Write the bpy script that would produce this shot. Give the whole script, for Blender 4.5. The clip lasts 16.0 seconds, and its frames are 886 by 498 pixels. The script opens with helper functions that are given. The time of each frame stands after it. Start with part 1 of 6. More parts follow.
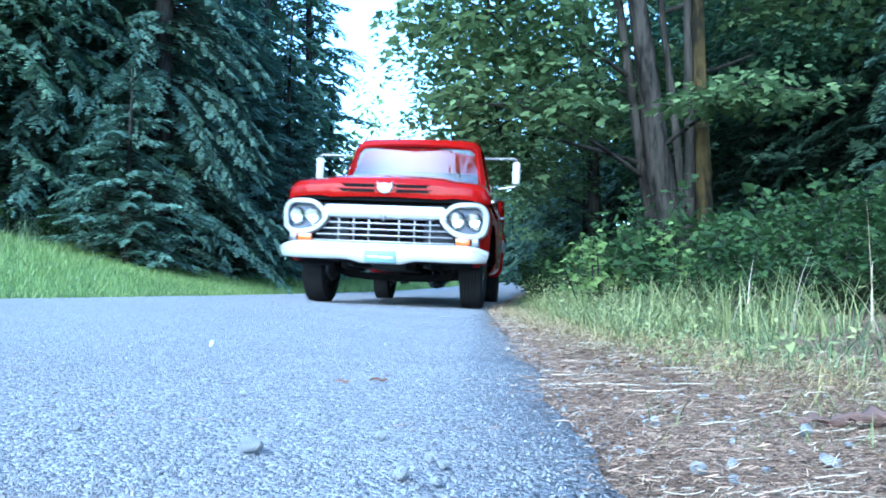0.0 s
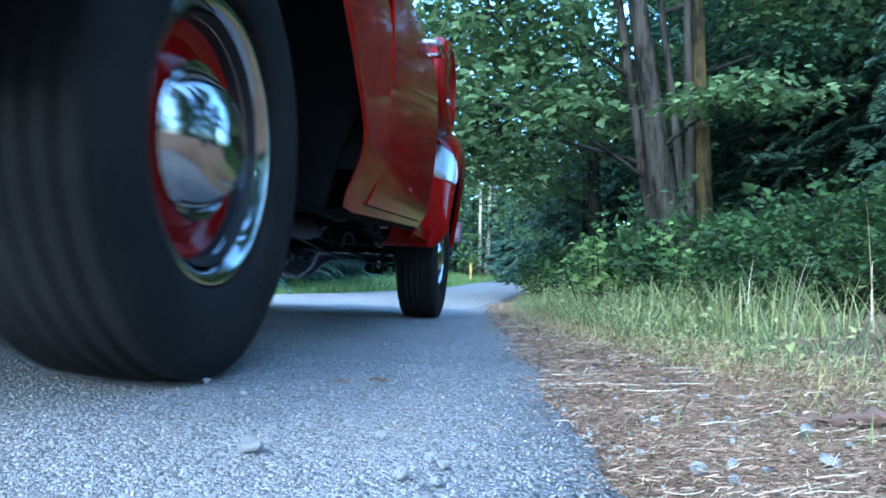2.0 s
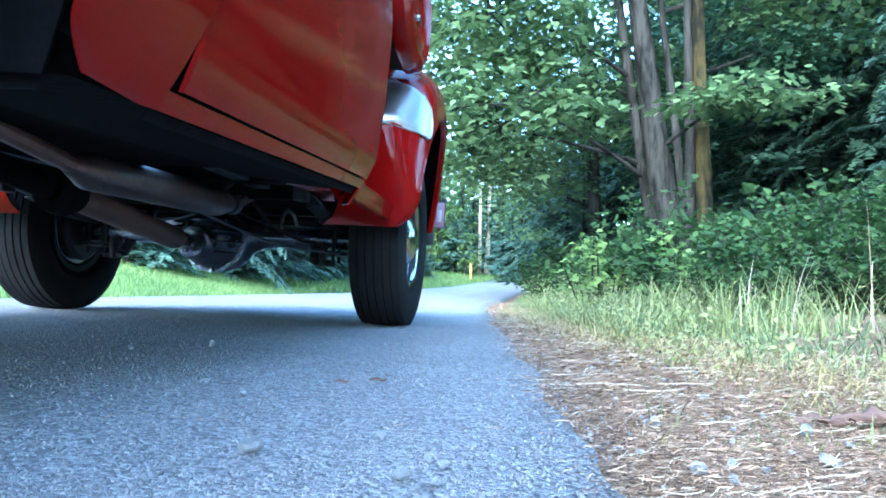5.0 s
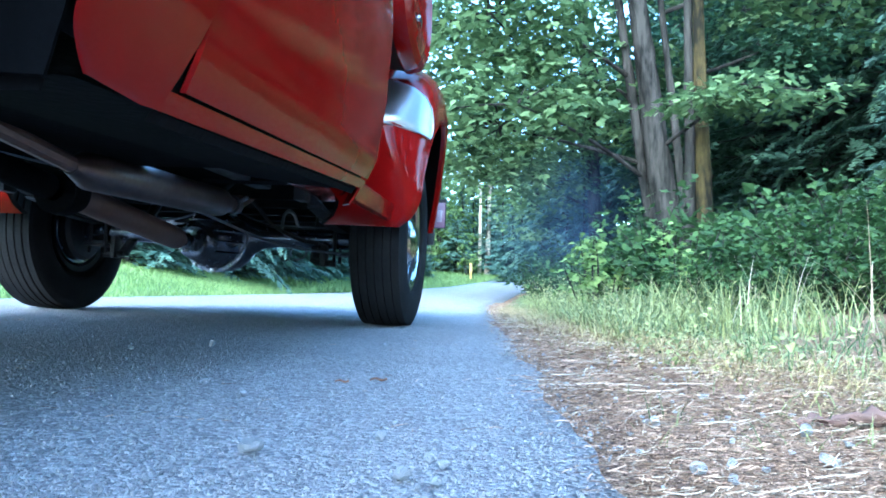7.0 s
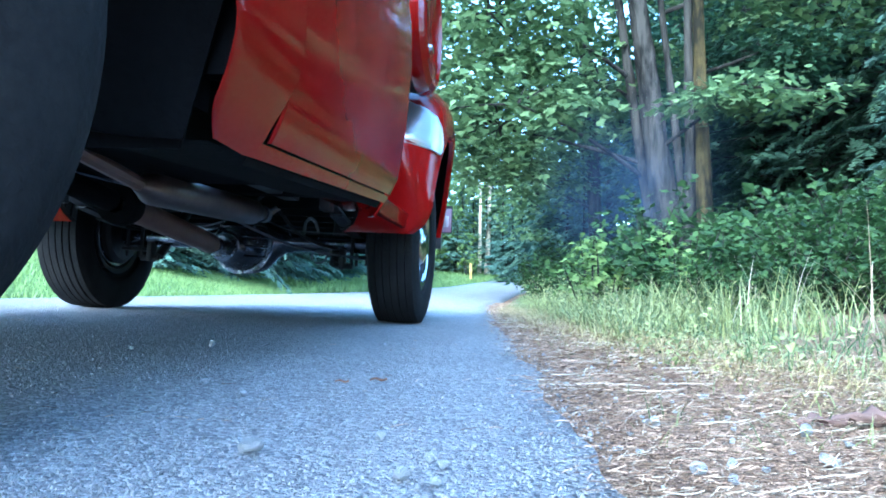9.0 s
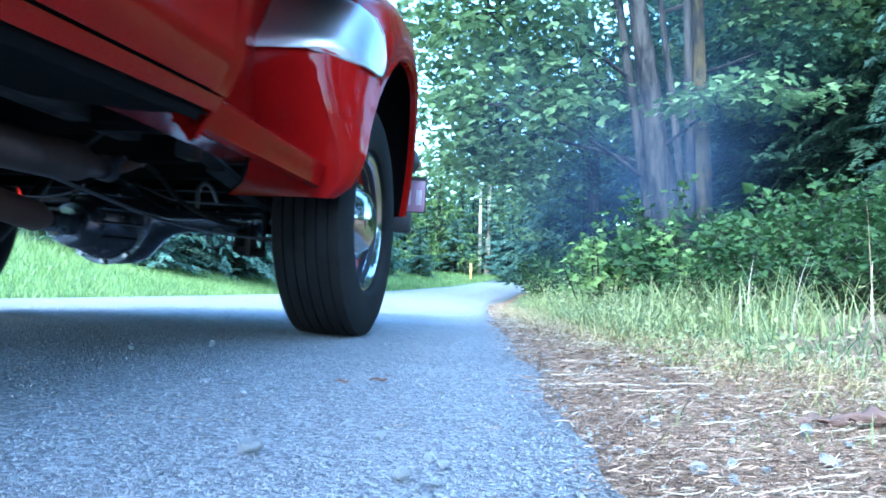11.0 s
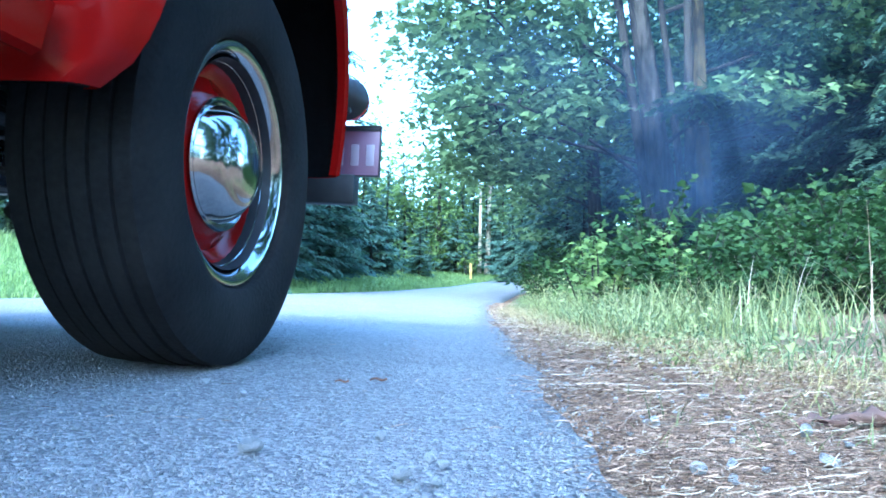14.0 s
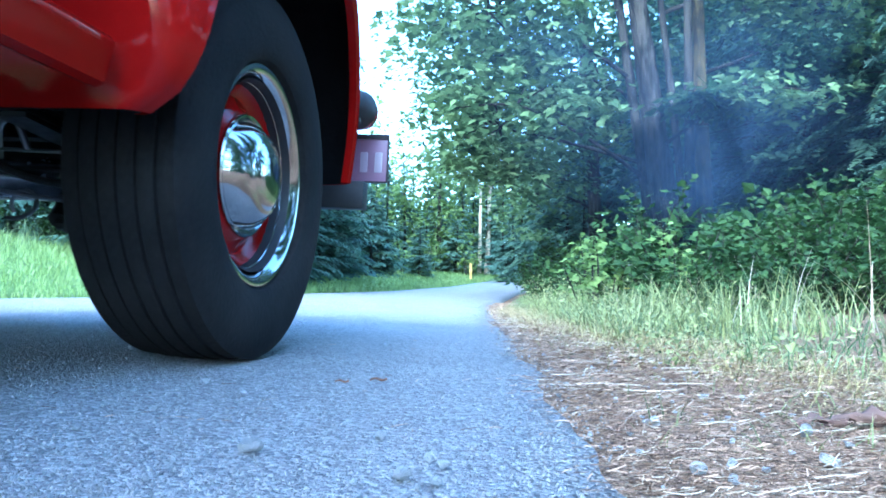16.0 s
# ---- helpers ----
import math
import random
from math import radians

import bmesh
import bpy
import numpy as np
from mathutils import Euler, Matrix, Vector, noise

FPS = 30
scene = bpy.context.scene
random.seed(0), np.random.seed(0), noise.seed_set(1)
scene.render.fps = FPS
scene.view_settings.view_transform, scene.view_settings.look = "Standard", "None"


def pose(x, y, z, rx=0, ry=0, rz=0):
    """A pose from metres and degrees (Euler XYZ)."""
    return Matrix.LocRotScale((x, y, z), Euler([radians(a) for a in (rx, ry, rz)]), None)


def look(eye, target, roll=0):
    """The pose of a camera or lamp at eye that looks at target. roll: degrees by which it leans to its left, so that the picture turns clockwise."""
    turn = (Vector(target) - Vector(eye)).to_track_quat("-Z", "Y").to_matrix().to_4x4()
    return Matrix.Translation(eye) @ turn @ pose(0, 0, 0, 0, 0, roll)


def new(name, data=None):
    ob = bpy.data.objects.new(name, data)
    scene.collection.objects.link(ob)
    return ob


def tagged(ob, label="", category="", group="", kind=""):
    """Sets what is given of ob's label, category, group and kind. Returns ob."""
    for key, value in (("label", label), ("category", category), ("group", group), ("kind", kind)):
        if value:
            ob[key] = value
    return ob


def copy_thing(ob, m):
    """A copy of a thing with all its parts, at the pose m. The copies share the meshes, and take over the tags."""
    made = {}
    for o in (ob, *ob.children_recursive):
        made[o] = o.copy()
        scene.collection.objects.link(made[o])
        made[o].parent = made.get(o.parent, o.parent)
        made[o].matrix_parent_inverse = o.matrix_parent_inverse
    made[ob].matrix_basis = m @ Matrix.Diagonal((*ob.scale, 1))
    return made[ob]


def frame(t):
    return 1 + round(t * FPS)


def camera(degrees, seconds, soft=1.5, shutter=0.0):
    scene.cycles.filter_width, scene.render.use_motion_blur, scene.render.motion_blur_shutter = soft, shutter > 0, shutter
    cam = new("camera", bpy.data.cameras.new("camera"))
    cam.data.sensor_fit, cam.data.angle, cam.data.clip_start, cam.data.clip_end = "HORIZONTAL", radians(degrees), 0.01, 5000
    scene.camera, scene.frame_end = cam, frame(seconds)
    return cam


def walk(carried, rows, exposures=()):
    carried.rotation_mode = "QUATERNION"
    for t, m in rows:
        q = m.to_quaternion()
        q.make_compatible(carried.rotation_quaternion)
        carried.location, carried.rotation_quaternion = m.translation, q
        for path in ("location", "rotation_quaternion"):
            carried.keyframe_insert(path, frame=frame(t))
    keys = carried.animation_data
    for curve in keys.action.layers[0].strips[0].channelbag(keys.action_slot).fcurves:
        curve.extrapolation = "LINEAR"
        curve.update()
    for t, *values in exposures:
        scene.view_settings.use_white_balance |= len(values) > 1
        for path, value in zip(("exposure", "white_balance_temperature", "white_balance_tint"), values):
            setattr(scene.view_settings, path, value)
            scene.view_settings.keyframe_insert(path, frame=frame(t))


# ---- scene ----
TILT = 2.602                                   # crossfall of the road, degrees
ROAD = pose(0, 0, 0, 0, TILT, 0)
cam = camera(62.466, 16.0, 1.8, 0.5)
EYE = ROAD @ pose(0, 0, 0.15887, 93.339, 0, 0) @ pose(0, 0, 0, 0, 0, TILT)
walk(cam, [(0, EYE), (16, EYE)],
     [(0, 1.45, 4500, -6), (1.5, 1.2, 4500, -6), (2.3, 1.8, 4600, -6), (3.2, 2.42, 4720, -6), (8, 2.42, 4580, -6), (11, 2.4, 4480, -6), (16, 2.3, 4440, -6)])

# ---- daylight: blue sky over open shade, a low sun behind the trees ----
SUN_EL, SUN_AZ = 38.0, 205.0                    # azimuth from +y towards +x
world = bpy.data.worlds.new("world")
scene.world = world
world.use_nodes = True
wn = world.node_tree.nodes
sky = wn.new("ShaderNodeTexSky")
sky.sky_type, sky.sun_disc = "NISHITA", False
sky.sun_elevation, sky.sun_rotation = radians(SUN_EL), radians(SUN_AZ)
sky.dust_density, sky.ozone_density = 2.0, 1.0
wn["Background"].inputs["Strength"].default_value = 0.42
world.node_tree.links.new(sky.outputs["Color"], wn["Background"].inputs["Color"])
sun = new("sun", bpy.data.lights.new("sun", "SUN"))
sun.data.energy, sun.data.angle, sun.data.color = 0.4, radians(0.6), (1.0, 0.86, 0.66)
d = Vector((math.sin(radians(SUN_AZ)) * math.cos(radians(SUN_EL)),
            math.cos(radians(SUN_AZ)) * math.cos(radians(SUN_EL)), math.sin(radians(SUN_EL))))
sun.matrix_world = look(d * 60, (0, 0, 0))


# ---- materials ----
def material(name, base, rough=0.6, metal=0.0, vary=0.25, scale=3.0, fine=60.0, bump=0.0, bump_scale=0.0,
             rvary=0.15, coat=0.0, spec=0.5, other=None, island=0.0, obj=0.0, trans=0.0, stretch=(1, 1, 1)):
    """A principled surface with large stains, fine grain, relief, and variation by island or object."""
    m = bpy.data.materials.new(name)
    m.use_nodes = True
    nt, n = m.node_tree, m.node_tree.nodes
    b = n["Principled BSDF"]
    ln = nt.links.new
    co = n.new("ShaderNodeTexCoord")
    mp = n.new("ShaderNodeMapping")
    mp.inputs["Scale"].default_value = stretch
    ln(co.outputs["Object"], mp.inputs["Vector"])

    def tex(s, detail=4.0):
        t = n.new("ShaderNodeTexNoise")
        t.inputs["Scale"].default_value, t.inputs["Detail"].default_value = s, detail
        ln(mp.outputs["Vector"], t.inputs["Vector"])
        return t.outputs["Fac"]

    def math_node(op, a, v):
        t = n.new("ShaderNodeMath")
        t.operation = op
        for i, k in enumerate((a, v)):
            if isinstance(k, (int, float)):
                t.inputs[i].default_value = k
            else:
                ln(k, t.inputs[i])
        return t.outputs[0]

    big, small = tex(scale), tex(fine, 6.0)
    f = math_node("ADD", math_node("MULTIPLY", math_node("SUBTRACT", big, 0.5), 2.2 * vary),
                  math_node("MULTIPLY", math_node("SUBTRACT", small, 0.5), 1.6 * vary))
    geo = n.new("ShaderNodeNewGeometry")
    info = n.new("ShaderNodeObjectInfo")
    if island:
        f = math_node("ADD", f, math_node("MULTIPLY", math_node("SUBTRACT", geo.outputs["Random Per Island"], 0.5), island))
    if obj:
        f = math_node("ADD", f, math_node("MULTIPLY", math_node("SUBTRACT", info.outputs["Random"], 0.5), obj))
    ramp = n.new("ShaderNodeMix")
    ramp.data_type = "RGBA"
    lo = tuple(c * 0.5 for c in base)
    hi = other or tuple(min(1, c * 1.5) for c in base)
    ramp.inputs[6].default_value, ramp.inputs[7].default_value = (*lo, 1), (*hi, 1)
    ln(math_node("ADD", f, 0.5), ramp.inputs[0])
    ln(ramp.outputs[2], b.inputs["Base Color"])
    ln(math_node("ADD", math_node("MULTIPLY", math_node("SUBTRACT", small, 0.5), rvary * 2), rough), b.inputs["Roughness"])
    b.inputs["Metallic"].default_value = metal
    b.inputs["Coat Weight"].default_value, b.inputs["Coat Roughness"].default_value = coat, 0.04
    b.inputs["Specular IOR Level"].default_value = spec
    if bump:
        bp = n.new("ShaderNodeBump")
        bp.inputs["Strength"].default_value, bp.inputs["Distance"].default_value = 1.0, bump
        ln(tex(bump_scale or fine, 5.0), bp.inputs["Height"])
        ln(bp.outputs["Normal"], b.inputs["Normal"])
    if trans:
        tr, mx, out = n.new("ShaderNodeBsdfTranslucent"), n.new("ShaderNodeMixShader"), n["Material Output"]
        ln(ramp.outputs[2], tr.inputs["Color"])
        mx.inputs[0].default_value = trans
        ln(b.outputs[0], mx.inputs[1]), ln(tr.outputs[0], mx.inputs[2]), ln(mx.outputs[0], out.inputs["Surface"])
    return m


def asphalt_material():
    """Worn chip seal: pale and dark stone chips pressed in grey binder."""
    m = material("worn_asphalt", (0.295, 0.295, 0.3), 0.8, vary=0.2, scale=1.3, fine=45, rvary=0.1, spec=0.3)
    nt, n = m.node_tree, m.node_tree.nodes
    ln = nt.links.new
    b = n["Principled BSDF"]
    co = n["Texture Coordinate"]
    vo = n.new("ShaderNodeTexVoronoi")
    vo.inputs["Scale"].default_value = 200
    ln(co.outputs["Object"], vo.inputs["Vector"])
    v2 = n.new("ShaderNodeTexVoronoi")
    v2.inputs["Scale"].default_value = 430
    ln(co.outputs["Object"], v2.inputs["Vector"])
    bw = n.new("ShaderNodeSeparateColor")
    ln(vo.outputs["Color"], bw.inputs[0])
    cr = n.new("ShaderNodeValToRGB")
    e = cr.color_ramp.elements
    e[0].position, e[0].color = 0.0, (0.42, 0.42, 0.45, 1)
    e[1].position, e[1].color = 1.0, (1.4, 1.39, 1.37, 1)
    k = e.new(0.7)
    k.color = (0.95, 0.95, 0.97, 1)
    ln(bw.outputs[0], cr.inputs[0])
    mu = n.new("ShaderNodeMix")
    mu.data_type, mu.blend_type = "RGBA", "MULTIPLY"
    mu.inputs[0].default_value = 1
    old = b.inputs["Base Color"].links[0].from_socket
    ln(old, mu.inputs[6]), ln(cr.outputs[0], mu.inputs[7]), ln(mu.outputs[2], b.inputs["Base Color"])
    ad = n.new("ShaderNodeMath")
    ad.operation = "MULTIPLY_ADD"
    ad.inputs[1].default_value = 0.5
    ln(v2.outputs["Distance"], ad.inputs[0]), ln(vo.outputs["Distance"], ad.inputs[2])
    bp = n.new("ShaderNodeBump")
    bp.invert = True
    bp.inputs["Strength"].default_value, bp.inputs["Distance"].default_value = 1.0, 0.0055
    ln(ad.outputs[0], bp.inputs["Height"]), ln(bp.outputs[0], b.inputs["Normal"])
    return m


def glass_material(name, tint, rough=0.0):
    m = bpy.data.materials.new(name)
    m.use_nodes = True
    b = m.node_tree.nodes["Principled BSDF"]
    b.inputs["Base Color"].default_value = (*tint, 1)
    b.inputs["Transmission Weight"].default_value, b.inputs["Roughness"].default_value = 1.0, rough
    b.inputs["IOR"].default_value = 1.45
    return m


def smoke_material():
    """Thin blue-grey exhaust smoke: soft-edged, torn by noise."""
    m = bpy.data.materials.new("exhaust_smoke")
    m.use_nodes = True
    nt, n = m.node_tree, m.node_tree.nodes
    ln = nt.links.new
    n.remove(n["Principled BSDF"])
    co, ln_len, no = n.new("ShaderNodeTexCoord"), n.new("ShaderNodeVectorMath"), n.new("ShaderNodeTexNoise")
    ln_len.operation = "LENGTH"
    ln(co.outputs["Object"], ln_len.inputs[0]), ln(co.outputs["Object"], no.inputs["Vector"])
    no.inputs["Scale"].default_value, no.inputs["Detail"].default_value, no.inputs["Distortion"].default_value = 1.3, 3.0, 0.8
    mr = n.new("ShaderNodeMapRange")
    mr.interpolation_type = "SMOOTHSTEP"
    for i, v in ((1, 1.0), (2, 0.05), (3, 0.0), (4, 1.0)):
        mr.inputs[i].default_value = v
    ln(ln_len.outputs["Value"], mr.inputs[0])
    m2 = n.new("ShaderNodeMapRange")
    for i, v in ((1, 0.3), (2, 0.8), (3, 0.0), (4, 1.0)):
        m2.inputs[i].default_value = v
    ln(no.outputs["Fac"], m2.inputs[0])
    mu, mu2 = n.new("ShaderNodeMath"), n.new("ShaderNodeMath")
    mu.operation = mu2.operation = "MULTIPLY"
    ln(mr.outputs[0], mu.inputs[0]), ln(m2.outputs[0], mu.inputs[1])
    ln(mu.outputs[0], mu2.inputs[0])
    mu2.inputs[1].default_value = 0.11
    df, tl, tp, mx, half = (n.new("ShaderNodeBsdfDiffuse"), n.new("ShaderNodeBsdfTranslucent"), n.new("ShaderNodeBsdfTransparent"),
                            n.new("ShaderNodeMixShader"), n.new("ShaderNodeMixShader"))
    df.inputs["Color"].default_value = tl.inputs["Color"].default_value = (0.15, 0.23, 0.42, 1)
    ln(df.outputs[0], half.inputs[1]), ln(tl.outputs[0], half.inputs[2])
    ln(mu2.outputs[0], mx.inputs[0]), ln(tp.outputs[0], mx.inputs[1]), ln(half.outputs[0], mx.inputs[2])
    ln(mx.outputs[0], n["Material Output"].inputs["Surface"])
    return m


def chip_material(name, base, other, scale):
    """Ground of small chips, each of its own shade."""
    m = material(name, base, 0.95, vary=0.5, scale=4, fine=90, spec=0.15, other=other)
    n, ln = m.node_tree.nodes, m.node_tree.links.new
    b, vo, sep, mr, mu, bp = (n["Principled BSDF"], n.new("ShaderNodeTexVoronoi"), n.new("ShaderNodeSeparateColor"), n.new("ShaderNodeMapRange"),
                              n.new("ShaderNodeVectorMath"), n.new("ShaderNodeBump"))
    vo.inputs["Scale"].default_value = scale
    ln(n["Texture Coordinate"].outputs["Object"], vo.inputs["Vector"])
    ln(vo.outputs["Color"], sep.inputs[0]), ln(sep.outputs[0], mr.inputs[0])
    mr.inputs[3].default_value, mr.inputs[4].default_value = 0.35, 1.8
    mu.operation = "SCALE"
    ln(b.inputs["Base Color"].links[0].from_socket, mu.inputs[0]), ln(mr.outputs[0], mu.inputs["Scale"]), ln(mu.outputs[0], b.inputs["Base Color"])
    bp.invert = True
    bp.inputs["Distance"].default_value = 0.01
    ln(vo.outputs["Distance"], bp.inputs["Height"]), ln(bp.outputs[0], b.inputs["Normal"])
    return m


ASPHALT = asphalt_material()
SOIL = chip_material("needle_litter_soil", (0.22, 0.135, 0.085), (0.36, 0.245, 0.17), 260)
TURF = material("turf_soil", (0.1, 0.15, 0.04), 0.95, vary=0.5, scale=2, fine=60, bump=0.02, bump_scale=40, spec=0.1)
RED = material("red_enamel", (0.2, 0.003, 0.003), 0.1, vary=0.16, scale=2.5, fine=14, rvary=0.06, coat=0.08, spec=0.12)
WHITE = material("white_enamel", (0.34, 0.35, 0.345), 0.35, vary=0.06, scale=4, fine=50, rvary=0.06, coat=0.5, other=(0.46, 0.47, 0.465))
POLISHED = material("polished_alloy", (0.72, 0.72, 0.74), 0.42, metal=1.0, vary=0.05, scale=6, fine=80, rvary=0.06, other=(0.85, 0.85, 0.85))
MUFFLER = material("browned_steel", (0.13, 0.1, 0.1), 0.38, metal=0.7, vary=0.4, scale=5, fine=50, rvary=0.2, other=(0.27, 0.215, 0.2))
PLATE_TEXT = material("plate_lettering", (0.36, 0.3, 0.36), 0.4, vary=0.05)
CHROME = material("chrome", (0.5, 0.5, 0.51), 0.08, metal=1.0, vary=0.04, scale=6, fine=80, rvary=0.04, other=(0.62, 0.62, 0.63))
STEEL_GREY = material("galvanised_steel", (0.17, 0.17, 0.19), 0.35, metal=0.8, vary=0.1, scale=6, fine=60)
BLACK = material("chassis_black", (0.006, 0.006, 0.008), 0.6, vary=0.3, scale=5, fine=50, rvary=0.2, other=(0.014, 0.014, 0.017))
UNDERSEAL = material("underseal", (0.009, 0.009, 0.01), 0.95, vary=0.3, scale=5, fine=50, bump=0.003, bump_scale=60, spec=0.03)
GRILLE_BACK = material("blue_grey_radiator_mesh", (0.01, 0.012, 0.018), 0.7, vary=0.6, scale=20, fine=120, other=(0.028, 0.034, 0.048))
BEZEL = material("blue_grey_bezel", (0.07, 0.08, 0.11), 0.4, metal=0.5, vary=0.2, scale=8, fine=60)
GLOSS_BLACK = material("glossy_blue_black_iron", (0.1, 0.115, 0.16), 0.24, metal=0.85, vary=0.4, scale=7, fine=45, rvary=0.1, other=(0.3, 0.33, 0.42))
RUST = material("rusty_pipe", (0.22, 0.145, 0.125), 0.5, metal=0.4, vary=0.35, scale=5, fine=50, bump=0.002, bump_scale=60, other=(0.3, 0.2, 0.17))
RUBBER = material("tyre_rubber", (0.012, 0.012, 0.014), 0.75, vary=0.6, scale=6, fine=90, bump=0.002, bump_scale=120, spec=0.08, other=(0.024, 0.023, 0.023))
SEAT = material("brown_vinyl", (0.12, 0.07, 0.05), 0.5)
AMBER = material("amber_lens", (0.42, 0.085, 0.006), 0.2, vary=0.1, scale=30, fine=200, coat=0.6)
REDLENS = material("red_lens", (0.5, 0.01, 0.02), 0.12, vary=0.1, scale=30, fine=200, coat=0.6)
PLATE_PURPLE = material("plum_plate_enamel", (0.2, 0.11, 0.17), 0.4, vary=0.1, scale=10, fine=80)
PLATE_BLUE = material("pale_blue_plate", (0.09, 0.22, 0.26), 0.4, vary=0.1, scale=12, fine=80, other=(0.2, 0.31, 0.34))
PALE = material("embossed_pale_paint", (0.7, 0.62, 0.68), 0.4, vary=0.05)
GLASS = glass_material("cab_glass", (0.75, 0.85, 0.85))
SCREEN = glass_material("windscreen_glass", (0.7, 0.8, 0.82))
SCREEN.node_tree.nodes["Principled BSDF"].inputs["IOR"].default_value = 2.0
LENS = glass_material("headlight_glass", (0.95, 0.97, 1.0), 0.05)
BARK = material("furrowed_bark", (0.02, 0.019, 0.018), 0.95, vary=1.5, scale=5, fine=22, bump=0.04, bump_scale=16, stretch=(1, 1, 0.22), spec=0.1, other=(0.05, 0.046, 0.042))
MOSSY = material("mossy_alder_bark", (0.022, 0.02, 0.015), 0.95, vary=1.7, scale=4, fine=18, bump=0.03, bump_scale=16, stretch=(1, 1, 0.3), spec=0.1, other=(0.066, 0.05, 0.02))
FIR = material("fir_needles", (0.052, 0.09, 0.062), 0.7, vary=0.35, scale=0.8, fine=6, island=0.6, obj=0.25, spec=0.2, trans=0.3, other=(0.125, 0.2, 0.12))
SPRUCE = material("blue_spruce_needles", (0.06, 0.105, 0.086), 0.7, vary=0.35, scale=0.8, fine=6, island=0.6, obj=0.2, spec=0.2, trans=0.25, other=(0.14, 0.225, 0.165))
YOUNG = material("young_spruce_needles", (0.075, 0.13, 0.1), 0.7, vary=0.35, scale=0.8, fine=6, island=0.6, spec=0.2, trans=0.25, other=(0.16, 0.26, 0.19))
# paler, yellower copy of MAPLE: the light on these crowns is in its colour
LIT_MAPLE = material("lit_tint_maple_leaf", (0.06, 0.11, 0.05), 0.7, vary=0.35, scale=0.7, fine=5, island=0.8, spec=0.2, trans=0.45, other=(0.22, 0.31, 0.13))
MAPLE = material("maple_leaf", (0.03, 0.064, 0.04), 0.7, vary=0.35, scale=0.7, fine=5, island=0.8, spec=0.2, trans=0.4, other=(0.1, 0.175, 0.095))
SHRUB = material("shrub_leaf", (0.024, 0.055, 0.022), 0.7, vary=0.3, scale=1.5, fine=9, island=0.8, spec=0.2, trans=0.35, other=(0.07, 0.122, 0.036))
# young shoots; on far trees the pale colour carries sunlight and haze
LIME = material("sunlit_tint_young_leaf", (0.09, 0.16, 0.045), 0.7, vary=0.3, scale=1.5, fine=9, island=0.6, spec=0.2, trans=0.4, other=(0.22, 0.3, 0.09))
GRASS = material("lawn_blade", (0.14, 0.24, 0.06), 0.6, vary=0.3, scale=0.7, fine=6, island=0.7, trans=0.35, other=(0.32, 0.42, 0.13))
TALLGRASS = material("verge_blade", (0.08, 0.14, 0.05), 0.6, vary=0.4, scale=2, fine=9, island=1.2, trans=0.35, other=(0.25, 0.31, 0.13))
DRYGRASS = material("dry_yellow_blade", (0.28, 0.2, 0.07), 0.7, vary=0.4, scale=2, fine=9, island=1.2, trans=0.25, other=(0.5, 0.42, 0.2))
STRAW = material("dry_straw", (0.3, 0.23, 0.15), 0.75, vary=0.2, scale=4, fine=30, island=1.0, other=(0.66, 0.58, 0.45))
NEEDLE = material("fallen_needle", (0.16, 0.085, 0.05), 0.8, vary=0.2, scale=4, fine=30, island=1.6, other=(0.44, 0.3, 0.2))
GRIT = material("road_chip", (0.19, 0.19, 0.2), 0.85, vary=0.2, scale=40, fine=250, island=0.9, other=(0.27, 0.27, 0.275))
STONE = material("crushed_stone", (0.2, 0.205, 0.22), 0.85, vary=0.3, scale=40, fine=250, bump=0.0015, bump_scale=160, island=0.7, obj=0.5, other=(0.38, 0.39, 0.41))
WEED = material("pale_weed_leaf", (0.13, 0.18, 0.065), 0.55, vary=0.3, scale=1.5, fine=9, island=1.1, trans=0.35, other=(0.36, 0.38, 0.15))
TAN_LEAF = material("dead_leaf", (0.13, 0.055, 0.03), 0.8, vary=0.4, scale=20, fine=120, obj=0.5, other=(0.24, 0.12, 0.065))
DEADWOOD = material("rotten_wood", (0.085, 0.048, 0.04), 0.9, vary=0.5, scale=12, fine=70, bump=0.006, bump_scale=40, stretch=(0.3, 1, 1), other=(0.17, 0.105, 0.085))
POSTWOOD = material("yellow_painted_wood", (0.6, 0.42, 0.12), 0.6, vary=0.2)
FLOWER = material("white_petal", (0.8, 0.8, 0.76), 0.6, vary=0.1)
YELLOW = material("yellow_petal", (0.8, 0.55, 0.05), 0.6, vary=0.1)
SMOKE = smoke_material()


# ---- mesh helpers ----
def arr_mesh(name, verts, faces, mat, smooth=False):
    """A mesh from arrays: verts (n, 3), faces (m, 3 or 4), or a list of such face arrays."""
    me = bpy.data.meshes.new(name)
    verts = np.asarray(verts, np.float32).reshape(-1, 3)
    groups = faces if isinstance(faces, list) else [faces]
    groups = [np.asarray(g, np.int32) for g in groups if len(g)]
    loops = np.concatenate([g.ravel() for g in groups])
    sizes = np.concatenate([np.full(len(g), g.shape[1], np.int32) for g in groups])
    starts = np.concatenate([[0], np.cumsum(sizes)[:-1]]).astype(np.int32)
    me.vertices.add(len(verts)), me.loops.add(len(loops)), me.polygons.add(len(sizes))
    me.vertices.foreach_set("co", verts.ravel())
    me.loops.foreach_set("vertex_index", loops)
    me.polygons.foreach_set("loop_start", starts)
    me.polygons.foreach_set("use_smooth", np.full(len(sizes), smooth))
    me.update(calc_edges=True)
    me.validate()
    if mat:
        me.materials.append(mat)
    return me


def piece(name, me, parent=None, label="", m=None):
    ob = new(name, me)
    if parent:
        ob.parent = parent
    if m is not None:
        ob.matrix_basis = m
    return tagged(ob, label)


